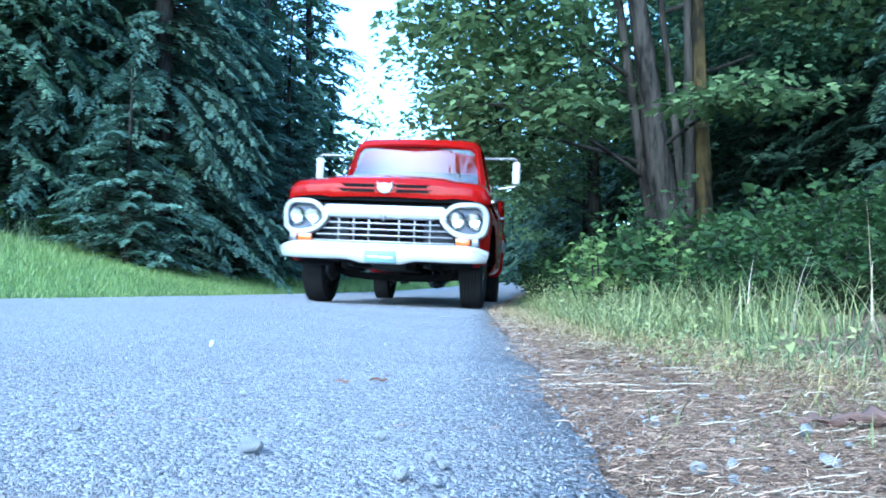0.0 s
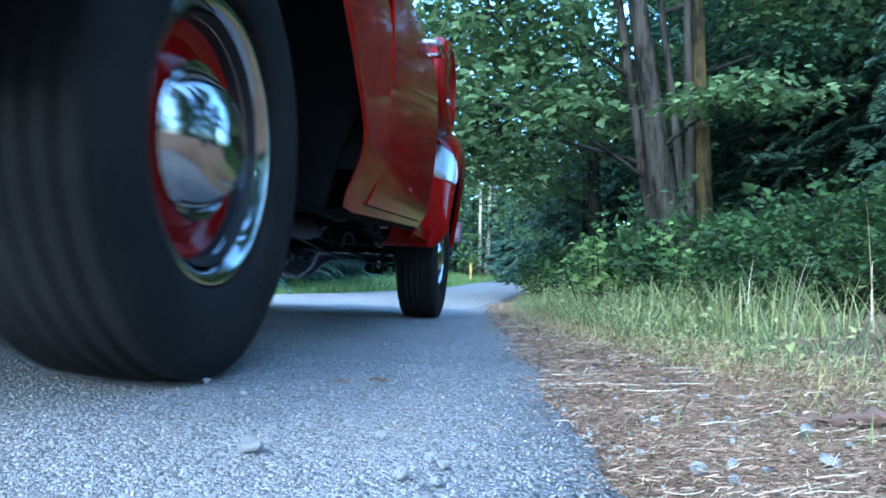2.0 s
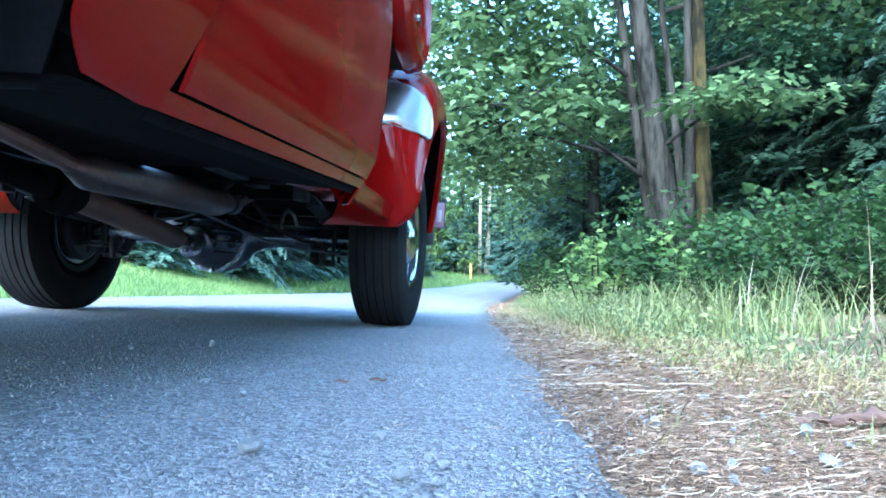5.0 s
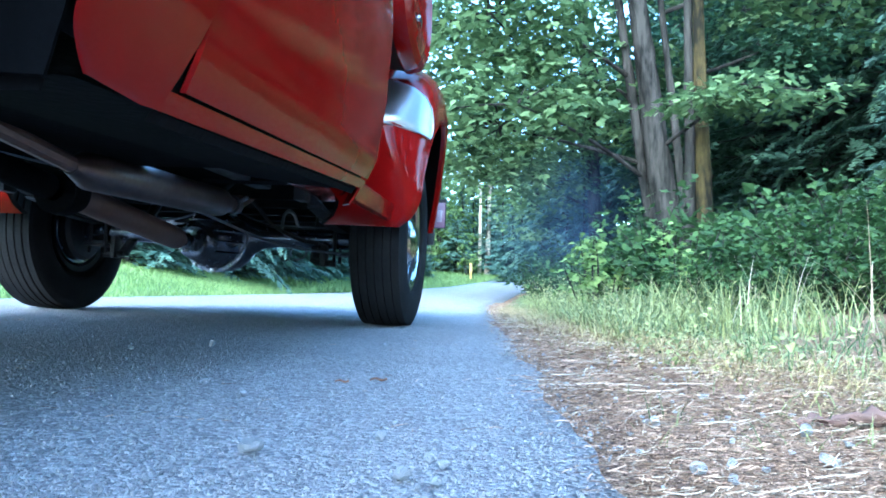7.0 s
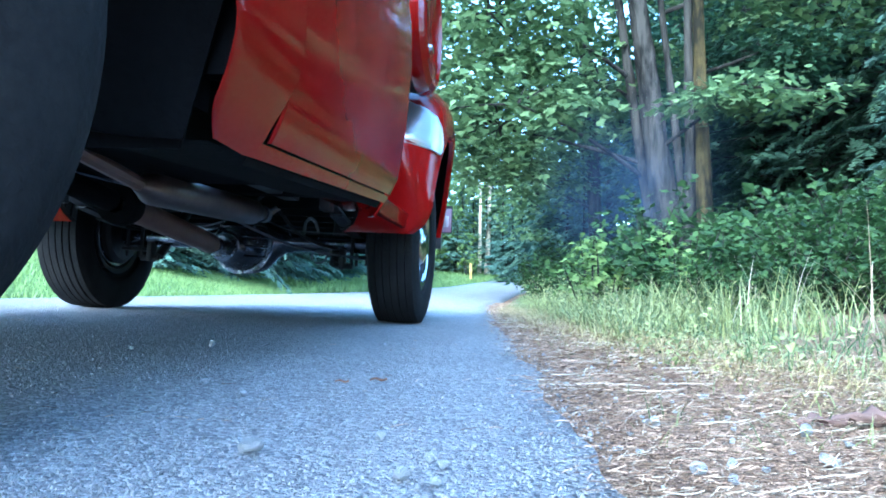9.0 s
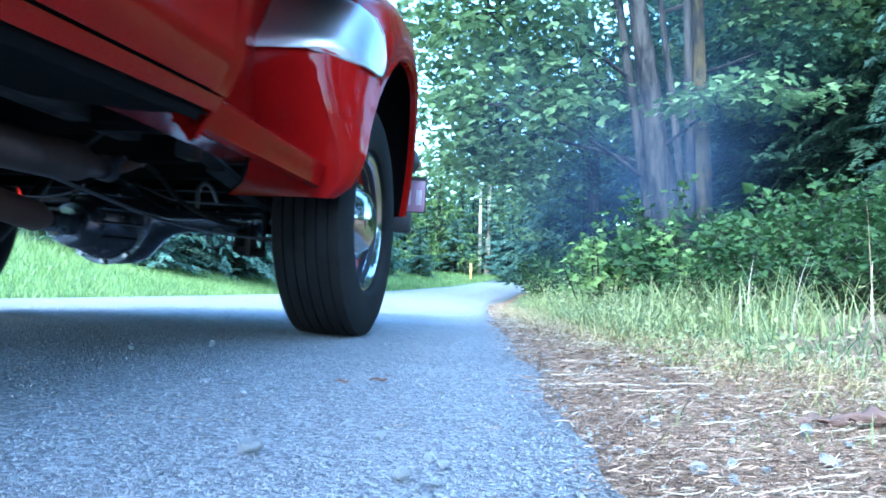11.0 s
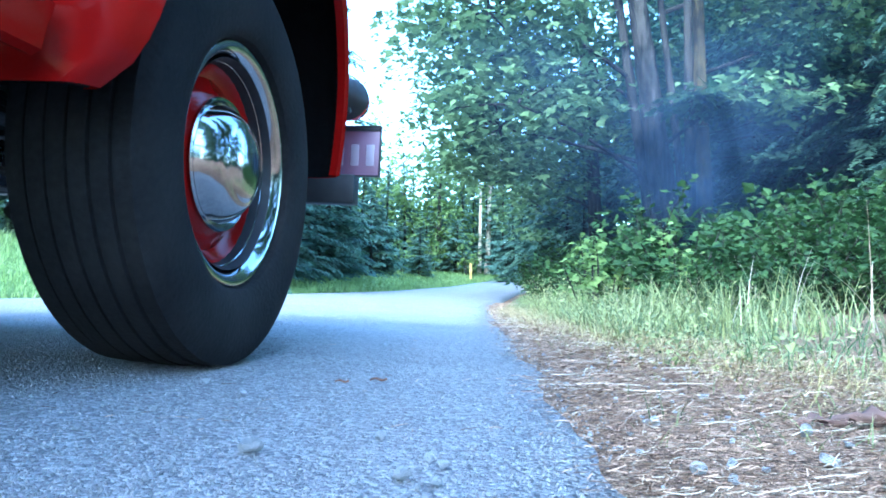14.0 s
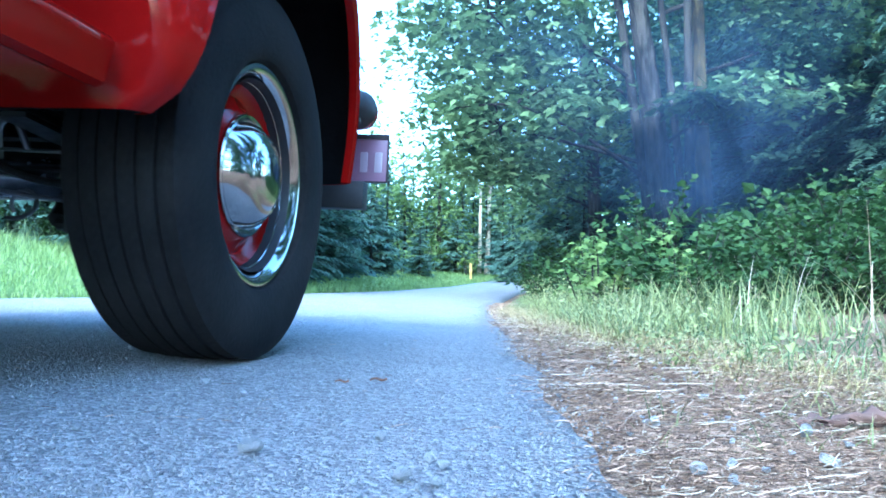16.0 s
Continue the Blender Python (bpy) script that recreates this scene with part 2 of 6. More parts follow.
def part(name, bm, mat, parent, label="", smooth=True, angle=35, m=None):
    """One bmesh as one mesh object under a thing or a part."""
    me = bpy.data.meshes.new(name)
    bmesh.ops.recalc_face_normals(bm, faces=bm.faces)
    bm.to_mesh(me)
    bm.free()
    me.materials.append(mat)
    if smooth:
        me.shade_smooth()
        me.set_sharp_from_angle(angle=radians(angle))
    return piece(name, me, parent, label, m)


def loft(rings, close=False, cap=False, wrap=False):
    """Rings of equal length, skinned. close: each ring is a loop; wrap: last ring meets first."""
    bm = bmesh.new()
    vs = [[bm.verts.new(p) for p in r] for r in rings]
    n = len(vs[0])
    for i in range(len(vs) if wrap else len(vs) - 1):
        a, b = vs[i], vs[(i + 1) % len(vs)]
        for j in range(n if close else n - 1):
            k = (j + 1) % n
            try:
                bm.faces.new((a[j], a[k], b[k], b[j]))
            except ValueError:
                pass
    if cap:
        bm.faces.new(vs[0]), bm.faces.new(vs[-1][::-1])
    bmesh.ops.remove_doubles(bm, verts=bm.verts, dist=1e-5)
    return bm


def box(x0, y0, z0, x1, y1, z1, r=0.0, seg=2):
    bm = bmesh.new()
    bmesh.ops.create_cube(bm, size=1, matrix=Matrix.LocRotScale(((x0 + x1) / 2, (y0 + y1) / 2, (z0 + z1) / 2), None, (x1 - x0, y1 - y0, z1 - z0)))
    if r:
        bmesh.ops.bevel(bm, geom=bm.edges[:], offset=r, segments=seg, profile=0.5, affect="EDGES")
    return bm


def merge(*bms):
    out = bms[0]
    for b in bms[1:]:
        me = bpy.data.meshes.new("tmp")
        b.to_mesh(me)
        out.from_mesh(me)
        b.free()
        bpy.data.meshes.remove(me)
    return out


def tube(points, radii, n=12, cap=True):
    """A round tube along points; radii: one or one for each point."""
    pts = [Vector(p) for p in points]
    radii = radii if isinstance(radii, (list, tuple)) else [radii] * len(pts)
    rings, side = [], None
    for i, p in enumerate(pts):
        t = (pts[min(i + 1, len(pts) - 1)] - pts[max(i - 1, 0)]).normalized()
        if side is None:
            side = t.cross(Vector((0, 0, 1)) if abs(t.z) < 0.9 else Vector((1, 0, 0))).normalized()
        side = (side - t * side.dot(t)).normalized()
        up = t.cross(side)
        rings.append([p + (side * math.cos(a) + up * math.sin(a)) * radii[i] for a in np.linspace(0, 2 * math.pi, n, endpoint=False)])
    return loft(rings, True, cap)


def lathe_x(profile, n=48, closed=False):
    """Turn a profile of (x, r) about the x axis."""
    rings = [[(x, r * math.cos(a), r * math.sin(a)) for x, r in profile] for a in np.linspace(0, 2 * math.pi, n, endpoint=False)]
    return loft(rings, closed, False, True)


def bend(points, r, n=6):
    """Round the corners of a polyline."""
    pts = [Vector(p) for p in points]
    out = [pts[0]]
    for a, b, c in zip(pts, pts[1:], pts[2:]):
        p, q = b + (a - b).normalized() * r, b + (c - b).normalized() * r
        out += [p.lerp(b, t).lerp(b.lerp(q, t), t) for t in np.linspace(0, 1, n)]
    return out + [pts[-1]]


def smooth_rows(ts, vs, t):
    """Monotone cubic through (ts, vs)."""
    ts, vs = np.asarray(ts, float), np.asarray(vs, float)
    h, dl = np.diff(ts), np.diff(vs) / np.diff(ts)
    m = np.zeros(len(vs))
    for i in range(1, len(vs) - 1):
        if dl[i - 1] * dl[i] > 0:
            w1, w2 = 2 * h[i] + h[i - 1], h[i] + 2 * h[i - 1]
            m[i] = (w1 + w2) / (w1 / dl[i - 1] + w2 / dl[i])
    m[0], m[-1] = dl[0], dl[-1]
    i = min(max(int(np.searchsorted(ts, t, "right")) - 1, 0), len(ts) - 2)
    s = (t - ts[i]) / h[i]
    return float(vs[i] * (2 * s ** 3 - 3 * s ** 2 + 1) + h[i] * m[i] * (s ** 3 - 2 * s ** 2 + s)
                 + vs[i + 1] * (-2 * s ** 3 + 3 * s ** 2) + h[i] * m[i + 1] * (s ** 3 - s ** 2))


# ---- ground ----
EDGE_Y = (-400, -30, -8, 0, 4, 8, 15, 20, 25, 33, 42, 55, 75, 110, 400)
LEFT_X = (-3, -3, -2.6, -2.5, -2.48, -2.42, -2.5, -2.2, -1.6, 0.5, 3.2, 9, 22, 50, 300)
LEFT_Z = (0.1, 0.11, 0.12, 0.114, 0.113, 0.11, 0.118, 0.135, 0.17, 0.37, 0.786, 1.3, 1.9, 2.6, 6)
RIGHT_X = (0.3, 0.3, 0.1, 0.12, 0.31, 0.55, 1.55, 2.6, 4.0, 6.6, 9.6, 15.5, 28, 55, 304)
RIGHT_Z = (-0.02, -0.014, -0.006, -0.006, -0.014, -0.025, 0.08, 0.2, 0.34, 0.55, 0.86, 1.35, 1.95, 2.6, 6)


def edges(y):
    return [np.interp(y, EDGE_Y, v) for v in (LEFT_X, LEFT_Z, RIGHT_X, RIGHT_Z)]


def wob(x, y, s, seed=0.0):
    return noise.noise((x * s + seed, y * s - seed, seed * 1.7))


def right_edge(y):
    """The broken edge of the asphalt."""
    return edges(y)[2] + 0.035 * wob(0, y, 2.3, 3) + 0.02 * wob(0, y, 9, 5)


def ground_z(x, y):
    """Height of the ground beside (and just under) the road."""
    lx, lz, rx, rz = edges(y)
    if x < lx:
        d = lx - x
        k = np.interp(y, (0, 10, 25, 60), (0.24, 0.25, 0.16, 0.1))
        return lz + k * min(d, 2.6) + 0.05 * max(0, d - 2.6) + 0.04 * wob(x, y, 0.6) * min(1, d) + 0.006
    if x > rx:
        d = x - rx
        return rz + 0.012 * min(d, 0.6) + 0.1 * max(0, min(d, 3) - 0.8) + 0.05 * max(0, d - 3) + 0.05 * wob(x, y, 0.7, 2) * min(1, d * 0.6) * min(1, max(0, y - 1) * 0.5) + 0.008 * wob(x, y, 9, 4) * min(1, d * 8)
    return lz + (rz - lz) * (x - lx) / (rx - lx)


def spaced(stops):
    out = []
    for a, b, n in stops:
        out += list(np.linspace(a, b, n, endpoint=False))
    return out + [stops[-1][1]]


def build_ground():
    ys = spaced(((-400, -30, 8), (-30, -2, 14), (-2, 6, 80), (6, 16, 50), (16, 60, 60), (60, 120, 15), (120, 400, 8)))
    ls = spaced(((0, 1, 14), (1, 4, 14), (4, 20, 12), (20, 400, 10)))
    for side, name, mat, label in ((-1, "lawn", TURF, "mown grass bank rising beside the narrow road"),
                                   (1, "verge", SOIL, "roadside soil covered in brown needle litter")):
        verts, faces = [], []
        for y in ys:
            lx, lz, rx, rz = edges(y)
            for d in ls:
                x = lx - d if side < 0 else rx - 0.05 + d
                z = ground_z(x, y)
                if d == 0:
                    z = (lz if side < 0 else rz + 0.05 * np.tan(radians(TILT)) * 0.6) - 0.006
                elif d < 0.12 and side > 0:
                    z -= 0.004
                verts.append((x, y, z))
        n = len(ls)
        for i in range(len(ys) - 1):
            for j in range(n - 1):
                q = (i * n + j, i * n + j + 1, (i + 1) * n + j + 1, (i + 1) * n + j)
                faces.append(q if side > 0 else q[::-1])
        ob = new(name, arr_mesh(name, verts, np.array(faces), mat, True))
        tagged(ob, label, "ground", kind="structure")
    # the road: one strip with a ragged edge
    ys = spaced(((-400, -30, 8), (-30, -1, 20), (-1, 7, 260), (7, 20, 80), (20, 60, 60), (60, 400, 20)))
    verts, faces, n = [], [], 15
    for y in ys:
        lx, lz, rx, rz = edges(y)
        re = right_edge(y) if -2 < y < 40 else rx
        le = lx + 0.03 * wob(0, y, 2, 8)
        for j in range(n):
            u = j / (n - 2) if j < n - 1 else 1.0
            x = le + (re - le) * u
            z = lz + (rz - lz) * (x - lx) / (rx - lx)
            verts.append((x, y, z + (0.006 if j < n - 2 else (0.004 if j == n - 2 else -0.03))))
    for i in range(len(ys) - 1):
        for j in range(n - 1):
            faces.append((i * n + j, i * n + j + 1, (i + 1) * n + j + 1, (i + 1) * n + j))
    ob = new("road", arr_mesh("road", verts, np.array(faces), ASPHALT, True))
    tagged(ob, "narrow grey chip-seal road with worn crumbling edge", "road", kind="structure")


build_ground()


# ---- foliage helpers ----
def scatter(tv, tf, pos, ax, ay, az, scale):
    """Copies of a template: pos (n, 3), axes (n, 3) each, scale (n,). Returns verts and faces."""
    tv, tf = np.asarray(tv, float), np.asarray(tf, int)
    n = len(pos)
    s = np.asarray(scale, float).reshape(n, 1, 1)
    v = (tv[None, :, 0:1] * ax[:, None, :] + tv[None, :, 1:2] * ay[:, None, :] + tv[None, :, 2:3] * az[:, None, :]) * s + pos[:, None, :]
    f = tf[None] + (np.arange(n) * len(tv))[:, None, None]
    return v.reshape(-1, 3), f.reshape(-1, tf.shape[1])


def unit(v):
    return v / np.maximum(np.linalg.norm(v, axis=-1, keepdims=True), 1e-9)


def frames_from(ay, az):
    """Axes from a length direction and a rough normal."""
    ay = unit(ay)
    ax = unit(np.cross(ay, az))
    return ax, ay, np.cross(ax, ay)


# a lobed leaf, a plain pointed leaf, a needle spray
LOBED = ([(0, 0, 0), (0.28, -0.02, 0.02), (0.5, 0.42, 0.05), (0.2, 0.52, 0.0), (0, 1.0, -0.06), (-0.2, 0.52, 0.0), (-0.5, 0.42, 0.05), (-0.28, -0.02, 0.02)],
         [(0, 1, 2), (0, 2, 3), (0, 3, 4), (0, 4, 5), (0, 5, 6), (0, 6, 7)])
OVAL = ([(0, 0, 0), (0.27, 0.35, 0.05), (0, 1, -0.08), (-0.27, 0.35, 0.05)], [(0, 1, 2), (0, 2, 3)])


def spray_template(k, width, droop):
    v, f = [(0.016, 0, 0), (-0.016, 0, 0), (0, 1, -droop)], [(0, 2, 1)]
    for i in range(k):
        t = (i + 0.3) / k * 0.9
        ln = width * (1 - 0.75 * t) * (0.8 + 0.4 * ((i * 7) % 5) / 4)
        for s in (-1, 1):
            b = len(v)
            v += [(0, t, -droop * t * t), (0, t + 1.25 / k, -droop * t * t), (s * ln, t + 0.2 + 0.05 * s, -droop * t * t - 0.14 * ln)]
            f.append((b, b + 1, b + 2) if s > 0 else (b, b + 2, b + 1))
    return v, f


SPRAY, SPRAY_FAR = spray_template(3, 0.36, 0.26), spray_template(2, 0.42, 0.24)
SPRAY_TINY = spray_template(1, 0.5, 0.22)


def conifer_mesh(name, seed, height, spread, mat, gap=0.3, base=0.4, per=7, twigs=20, template=SPRAY, droop=0.35, twig=0.42, conic=0.85, fine_to=99.0):
    """Crown of a conifer: whorls of drooping branches set with flat needle sprays."""
    rg = np.random.default_rng(seed)
    P, Y, Z, S = [], [], [], []
    bv, bf = [], []
    z = base
    while z < height - 0.15:
        t = (z - base) / (height - base)
        L0 = spread * (1 - t) ** conic * (0.55 + 0.45 * min(1, (z - base) / 1.0 + 0.55))
        high = z > fine_to                      # coarser out of sight, high up
        for k in range(max(3, int(per * (0.5 if high else 1) * (1 - 0.5 * t)))):
            a = rg.uniform(0, 2 * np.pi)
            L = L0 * rg.uniform(0.6, 1.12) + 0.12
            if rg.random() < 0.06:
                continue
            zz = z + rg.uniform(-0.5, 0.5) * gap
            out = np.array([np.cos(a), np.sin(a), 0])
            sd = np.array([-np.sin(a), np.cos(a), 0])
            rise, dr = rg.uniform(0.0, 0.3), droop * rg.uniform(0.7, 1.4)
            m = max(5, int(twigs * (0.3 if high else 1) * (0.35 + 0.65 * L / spread)))
            u = np.linspace(0.12, 1.0, m) + rg.uniform(-0.02, 0.02, m)
            pt = np.array([0, 0, zz]) + out * (u * L)[:, None] + np.outer((rise * u - dr * u ** 2) * L, [0, 0, 1])
            tang = out + np.outer(rise - 2 * dr * u, [0, 0, 1])
            sgn = np.where(np.arange(m) % 2 == 0, 1, -1)[:, None]
            dr2 = unit(tang) * rg.uniform(0.5, 0.95, (m, 1)) + sd * sgn * rg.uniform(0.45, 1.0, (m, 1)) + np.outer(rg.uniform(-0.45, 0.05, m), [0, 0, 1])
            dr2[-1] = tang[-1]
            P.append(pt), Y.append(dr2)
            Z.append(np.array([0, 0, 1]) + rg.normal(0, 0.3, (m, 3)))
            S.append(twig * (1.8 if high else 1) * (0.55 + 0.45 * np.sin(np.pi * np.clip(u * 0.8 + 0.12, 0, 1))) * min(1, 0.45 + L / spread) * rg.uniform(0.75, 1.25, m))
            # the branch itself, a thin three-sided spike
            b = len(bv)
            e = np.array([0, 0, zz]) + out * L * 0.8 + np.array([0, 0, (rise * 0.8 - dr * 0.64) * L])
            mid = np.array([0, 0, zz]) + out * L * 0.4 + np.array([0, 0, (rise * 0.4 - dr * 0.16) * L])
            w = 0.012 + 0.01 * L
            bv += [(0 - sd[0] * w, -sd[1] * w, zz), (sd[0] * w, sd[1] * w, zz), (0, 0, zz - w), tuple(mid - sd * w * 0.6), tuple(mid + sd * w * 0.6), tuple(mid - [0, 0, w]), tuple(e)]
            bf += [(b, b + 1, b + 4), (b, b + 4, b + 3), (b + 1, b + 2, b + 5), (b + 1, b + 5, b + 4), (b + 2, b, b + 3), (b + 2, b + 3, b + 5),
                   (b + 3, b + 4, b + 6), (b + 4, b + 5, b + 6), (b + 5, b + 3, b + 6)]
        z += gap * rg.uniform(0.75, 1.25)
    P, Y, Z, S = (np.concatenate(q) for q in (P, Y, Z, S))
    v, f = scatter(*template, P, *frames_from(Y, Z), S)
    crown = arr_mesh(name + "_crown", v, f, mat)
    branches = arr_mesh(name + "_branches", bv, np.array(bf), BARK)
    return crown, branches


def trunk_mesh(name, seed, height, r0, r1=0.03, lean=0.02, mat=None, n=10, wig=0.03):
    rg = np.random.default_rng(seed)
    zs = np.linspace(-0.3, height, 14)
    ph = rg.uniform(0, 6, 3)
    pts = [(lean * z + wig * math.sin(z * 0.7 + ph[0]), wig * math.sin(z * 0.9 + ph[1]), z) for z in zs]
    rr = [r0 * (1 + 0.55 * math.exp(-max(z, 0) * 2.5)) * (1 - t) + r1 * t for t, z in zip(np.linspace(0, 1, 14), zs)]
    bm = tube(pts, rr, n)
    for v in bm.verts:
        k = 1 + 0.1 * noise.noise(v.co * 3 + Vector((seed, 0, 0)))
        v.co.x, v.co.y = v.co.x * k, v.co.y * k
    me = bpy.data.meshes.new(name)
    bm.to_mesh(me)
    bm.free()
    me.materials.append(mat or BARK)
    me.shade_smooth()
    return me


def tree(label, trunk, crown, branches=None, group=""):
    ob = new("conifer_tree")
    tagged(ob, label, "tree", group)
    piece("trunk", trunk, ob)
    if branches:
        tagged(piece("bough", branches, ob), kind="stuff")
    tagged(piece("crown", crown, ob), kind="stuff")
    return ob


def put(ob, x, y, s=1.0, turn=0.0, lean=0.0, sink=0.0):
    return pose(x, y, ground_z(x, y) - sink, lean, 0, turn) @ Matrix.Scale(s, 4)


def at_px(u, depth):
    """Ground place in the direction u (tangent of the bearing) at a depth."""
    return u * depth, depth


def plant_conifers():
    rg = random.Random(5)
    big_c, big_b = conifer_mesh("hemlock", 1, 13, 2.7, FIR, 0.27, 0.4, 8, 50, droop=0.5, twig=0.27, fine_to=6.5)
    cedar_c, cedar_b = conifer_mesh("cedar", 2, 13, 2.4, SPRUCE, 0.26, 0.25, 8, 52, droop=0.7, twig=0.25, fine_to=6.0)
    mid_c, mid_b = conifer_mesh("spruce", 3, 8, 1.9, SPRUCE, 0.22, 0.2, 8, 38, droop=0.25, twig=0.23, fine_to=6.0)
    small_c, small_b = conifer_mesh("young_spruce", 4, 2.6, 1.1, YOUNG, 0.14, 0.08, 9, 26, droop=0.2, twig=0.19)
    far_c, far_b = conifer_mesh("far_fir", 6, 17, 3.0, FIR, 0.5, 1.0, 6, 16, SPRAY_TINY, 0.45, 0.72)
    lod_c, lod_b = conifer_mesh("distant_hemlock", 8, 15, 2.7, FIR, 0.36, 0.5, 6, 26, SPRAY_FAR, 0.5, 0.45)
    lom_c, lom_b = conifer_mesh("distant_spruce", 9, 8, 1.9, SPRUCE, 0.28, 0.25, 6, 24, SPRAY_FAR, 0.25, 0.34)
    tall_c, tall_b = conifer_mesh("open_fir", 7, 16, 2.6, FIR, 0.42, 1.2, 7, 34, droop=0.25, twig=0.36, conic=0.7)
    g = "conifers along the road"
    hem = tree("dark green hemlock with drooping boughs beside the lawn", trunk_mesh("t1", 1, 15, 0.2), big_c, big_b, g)
    ced = tree("blue-green cedar with hanging feathery boughs", trunk_mesh("t2", 2, 14, 0.22), cedar_c, cedar_b, g)
    mid = tree("bushy blue-green spruce with dense boughs", trunk_mesh("t3", 3, 8, 0.12), mid_c, mid_b, g)
    sml = tree("small young spruce at the edge of the lawn", trunk_mesh("t4", 4, 2.6, 0.05, 0.01), small_c, small_b, g)
    fir = tree("tall open fir with bare trunk between boughs", trunk_mesh("t5", 5, 16, 0.19), tall_c, tall_b, g)
    far = tree("dark fir in the woods behind the road", trunk_mesh("t6", 6, 17, 0.2), far_c, far_b, "firs in the woods")
    lod = tree("dark green hemlock further down the road", trunk_mesh("t7", 7, 15, 0.2), lod_c, lod_b, g)
    lom = tree("blue-green spruce further down the road", trunk_mesh("t8", 8, 8, 0.12), lom_c, lom_b, g)
    first, swap = {}, {hem: lod, ced: lod, mid: lom}
    plan = [(hem, -0.66, 10.5, 1.0), (ced, -0.55, 11.5, 1.0), (hem, -0.47, 13, 1.05), (ced, -0.39, 12.2, 0.95), (sml, -0.43, 9.6, 1.0),
            (mid, -0.31, 15.2, 1.0), (mid, -0.26, 16.0, 0.85), (hem, -0.32, 18, 1.05), (mid, -0.215, 18.2, 0.85), (sml, -0.285, 13.2, 0.75), (ced, -0.25, 21, 0.95), (hem, -0.28, 23, 1.0),
            (mid, -0.05, 50, 1.05), (hem, -0.09, 60, 0.6), (mid, 0.0, 52, 1.0), (ced, 0.03, 58, 0.62), (hem, 0.07, 52, 0.68), (ced, 0.1, 56, 0.75), (mid, -0.11, 48, 0.95), (hem, 0.0, 64, 0.62), (ced, -0.04, 66, 0.6), (mid, 0.065, 46, 0.8), (mid, 0.03, 47, 0.7),
            (fir, -0.185, 24, 1.0), (mid, -0.155, 27, 0.95), (mid, -0.2, 22, 0.8), (mid, -0.125, 34, 0.72), (sml, -0.14, 31, 1.25), (sml, -0.096, 33, 1.55), (sml, -0.03, 37, 0.95),
            (sml, -0.165, 26, 1.2), (mid, -0.075, 44, 0.8), (mid, 0.045, 50, 0.8), (mid, -0.02, 56, 0.8), (sml, 0.02, 44, 1.3),
            (mid, 0.11, 40, 0.85), (mid, 0.085, 46, 0.9), (sml, 0.1, 38, 1.5), (mid, 0.15, 34, 0.85), (hem, 0.19, 27, 0.8), (ced, 0.135, 30, 0.6),
            (fir, 0.517, 12.5, 1.0), (mid, 0.5, 13.5, 1.05), (hem, 0.46, 16.5, 1.0), (mid, 0.7, 7.8, 0.62), (hem, 0.36, 19, 1.0), (ced, 0.29, 17, 0.8), (mid, 0.23, 18, 0.8), (mid, 0.19, 21, 0.7),
            (hem, 0.7, 10.5, 1.0), (hem, 0.57, 14.5, 1.0), (mid, 0.6, 12.2, 1.1), (ced, 0.34, 20, 1.0), (mid, 0.2, 14.5, 0.42), (sml, 0.17, 16, 1.2)]
    for kind, u, dep, s in plan:
        kind = swap.get(kind, kind) if dep > 19 else kind
        x, y = at_px(u, dep)
        m = put(kind, x, y, s if kind in first else 1.0, rg.uniform(0, 360), rg.uniform(-1.5, 1.5))
        if kind not in first:
            first[kind] = 1
            kind.matrix_basis = m
        else:
            copy_thing(kind, m)
    # the wood goes on beside and behind: unseen trees, added to darken the truck's side
    for x, y, s in ((5.2, 2.6, 0.9), (6.2, 0.2, 1.0), (5.0, -2.6, 0.9), (6.4, -5.0, 1.0), (9.0, -8.0, 1.0)):
        copy_thing(lod, put(lod, x, y, s, rg.uniform(0, 360)))
    # the woods: behind, beside and round the place
    spots = []
    for i in range(1400):
        a, dist = rg.uniform(0, 360), rg.uniform(14, 75)
        x, y = dist * math.sin(radians(a)), dist * math.cos(radians(a)) + 4
        lx, _, rx, _ = edges(y)
        gap = 6.0 if y < 12 else 8.5
        if lx - gap < x < rx + (4.5 if y > 0 else 7):
            continue
        if y > 14 and -0.16 < x / y < 0.1 and dist < 56:
            continue
        if y < 2 and dist < 19:
            continue
        if y > 5 and abs(x) / y < 0.75 and dist < 19:
            continue
        if min([(x - p) ** 2 + (y - q) ** 2 for p, q in spots] or [99]) < 12:
            continue
        spots.append((x, y))
    ahead = [q for q in spots if q[1] > 6 and abs(q[0]) / q[1] < 0.75]
    beside = [q for q in spots if q not in ahead]
    for k, (x, y) in enumerate(ahead[:62] + beside[:34]):
        m = put(far, x, y, ((rg.uniform(0.5, 0.7) if y > 50 and -0.2 < x / y < 0.12 else rg.uniform(0.75, 1.2)) if k else 1.0), rg.uniform(0, 360))
        if k == 0:
            far.matrix_basis = m
        else:
            copy_thing(far, m)


def limb_path(rg, start, end, sag=0.1, n=7, stray=0.05):
    a, b = np.array(start), np.array(end)
    L = np.linalg.norm(b - a)
    off = rg.normal(0, stray * L, 3)
    return [tuple(a + (b - a) * t + off * math.sin(math.pi * t) + np.array([0, 0, sag * L * math.sin(math.pi * t)])) for t in np.linspace(0, 1, n)]


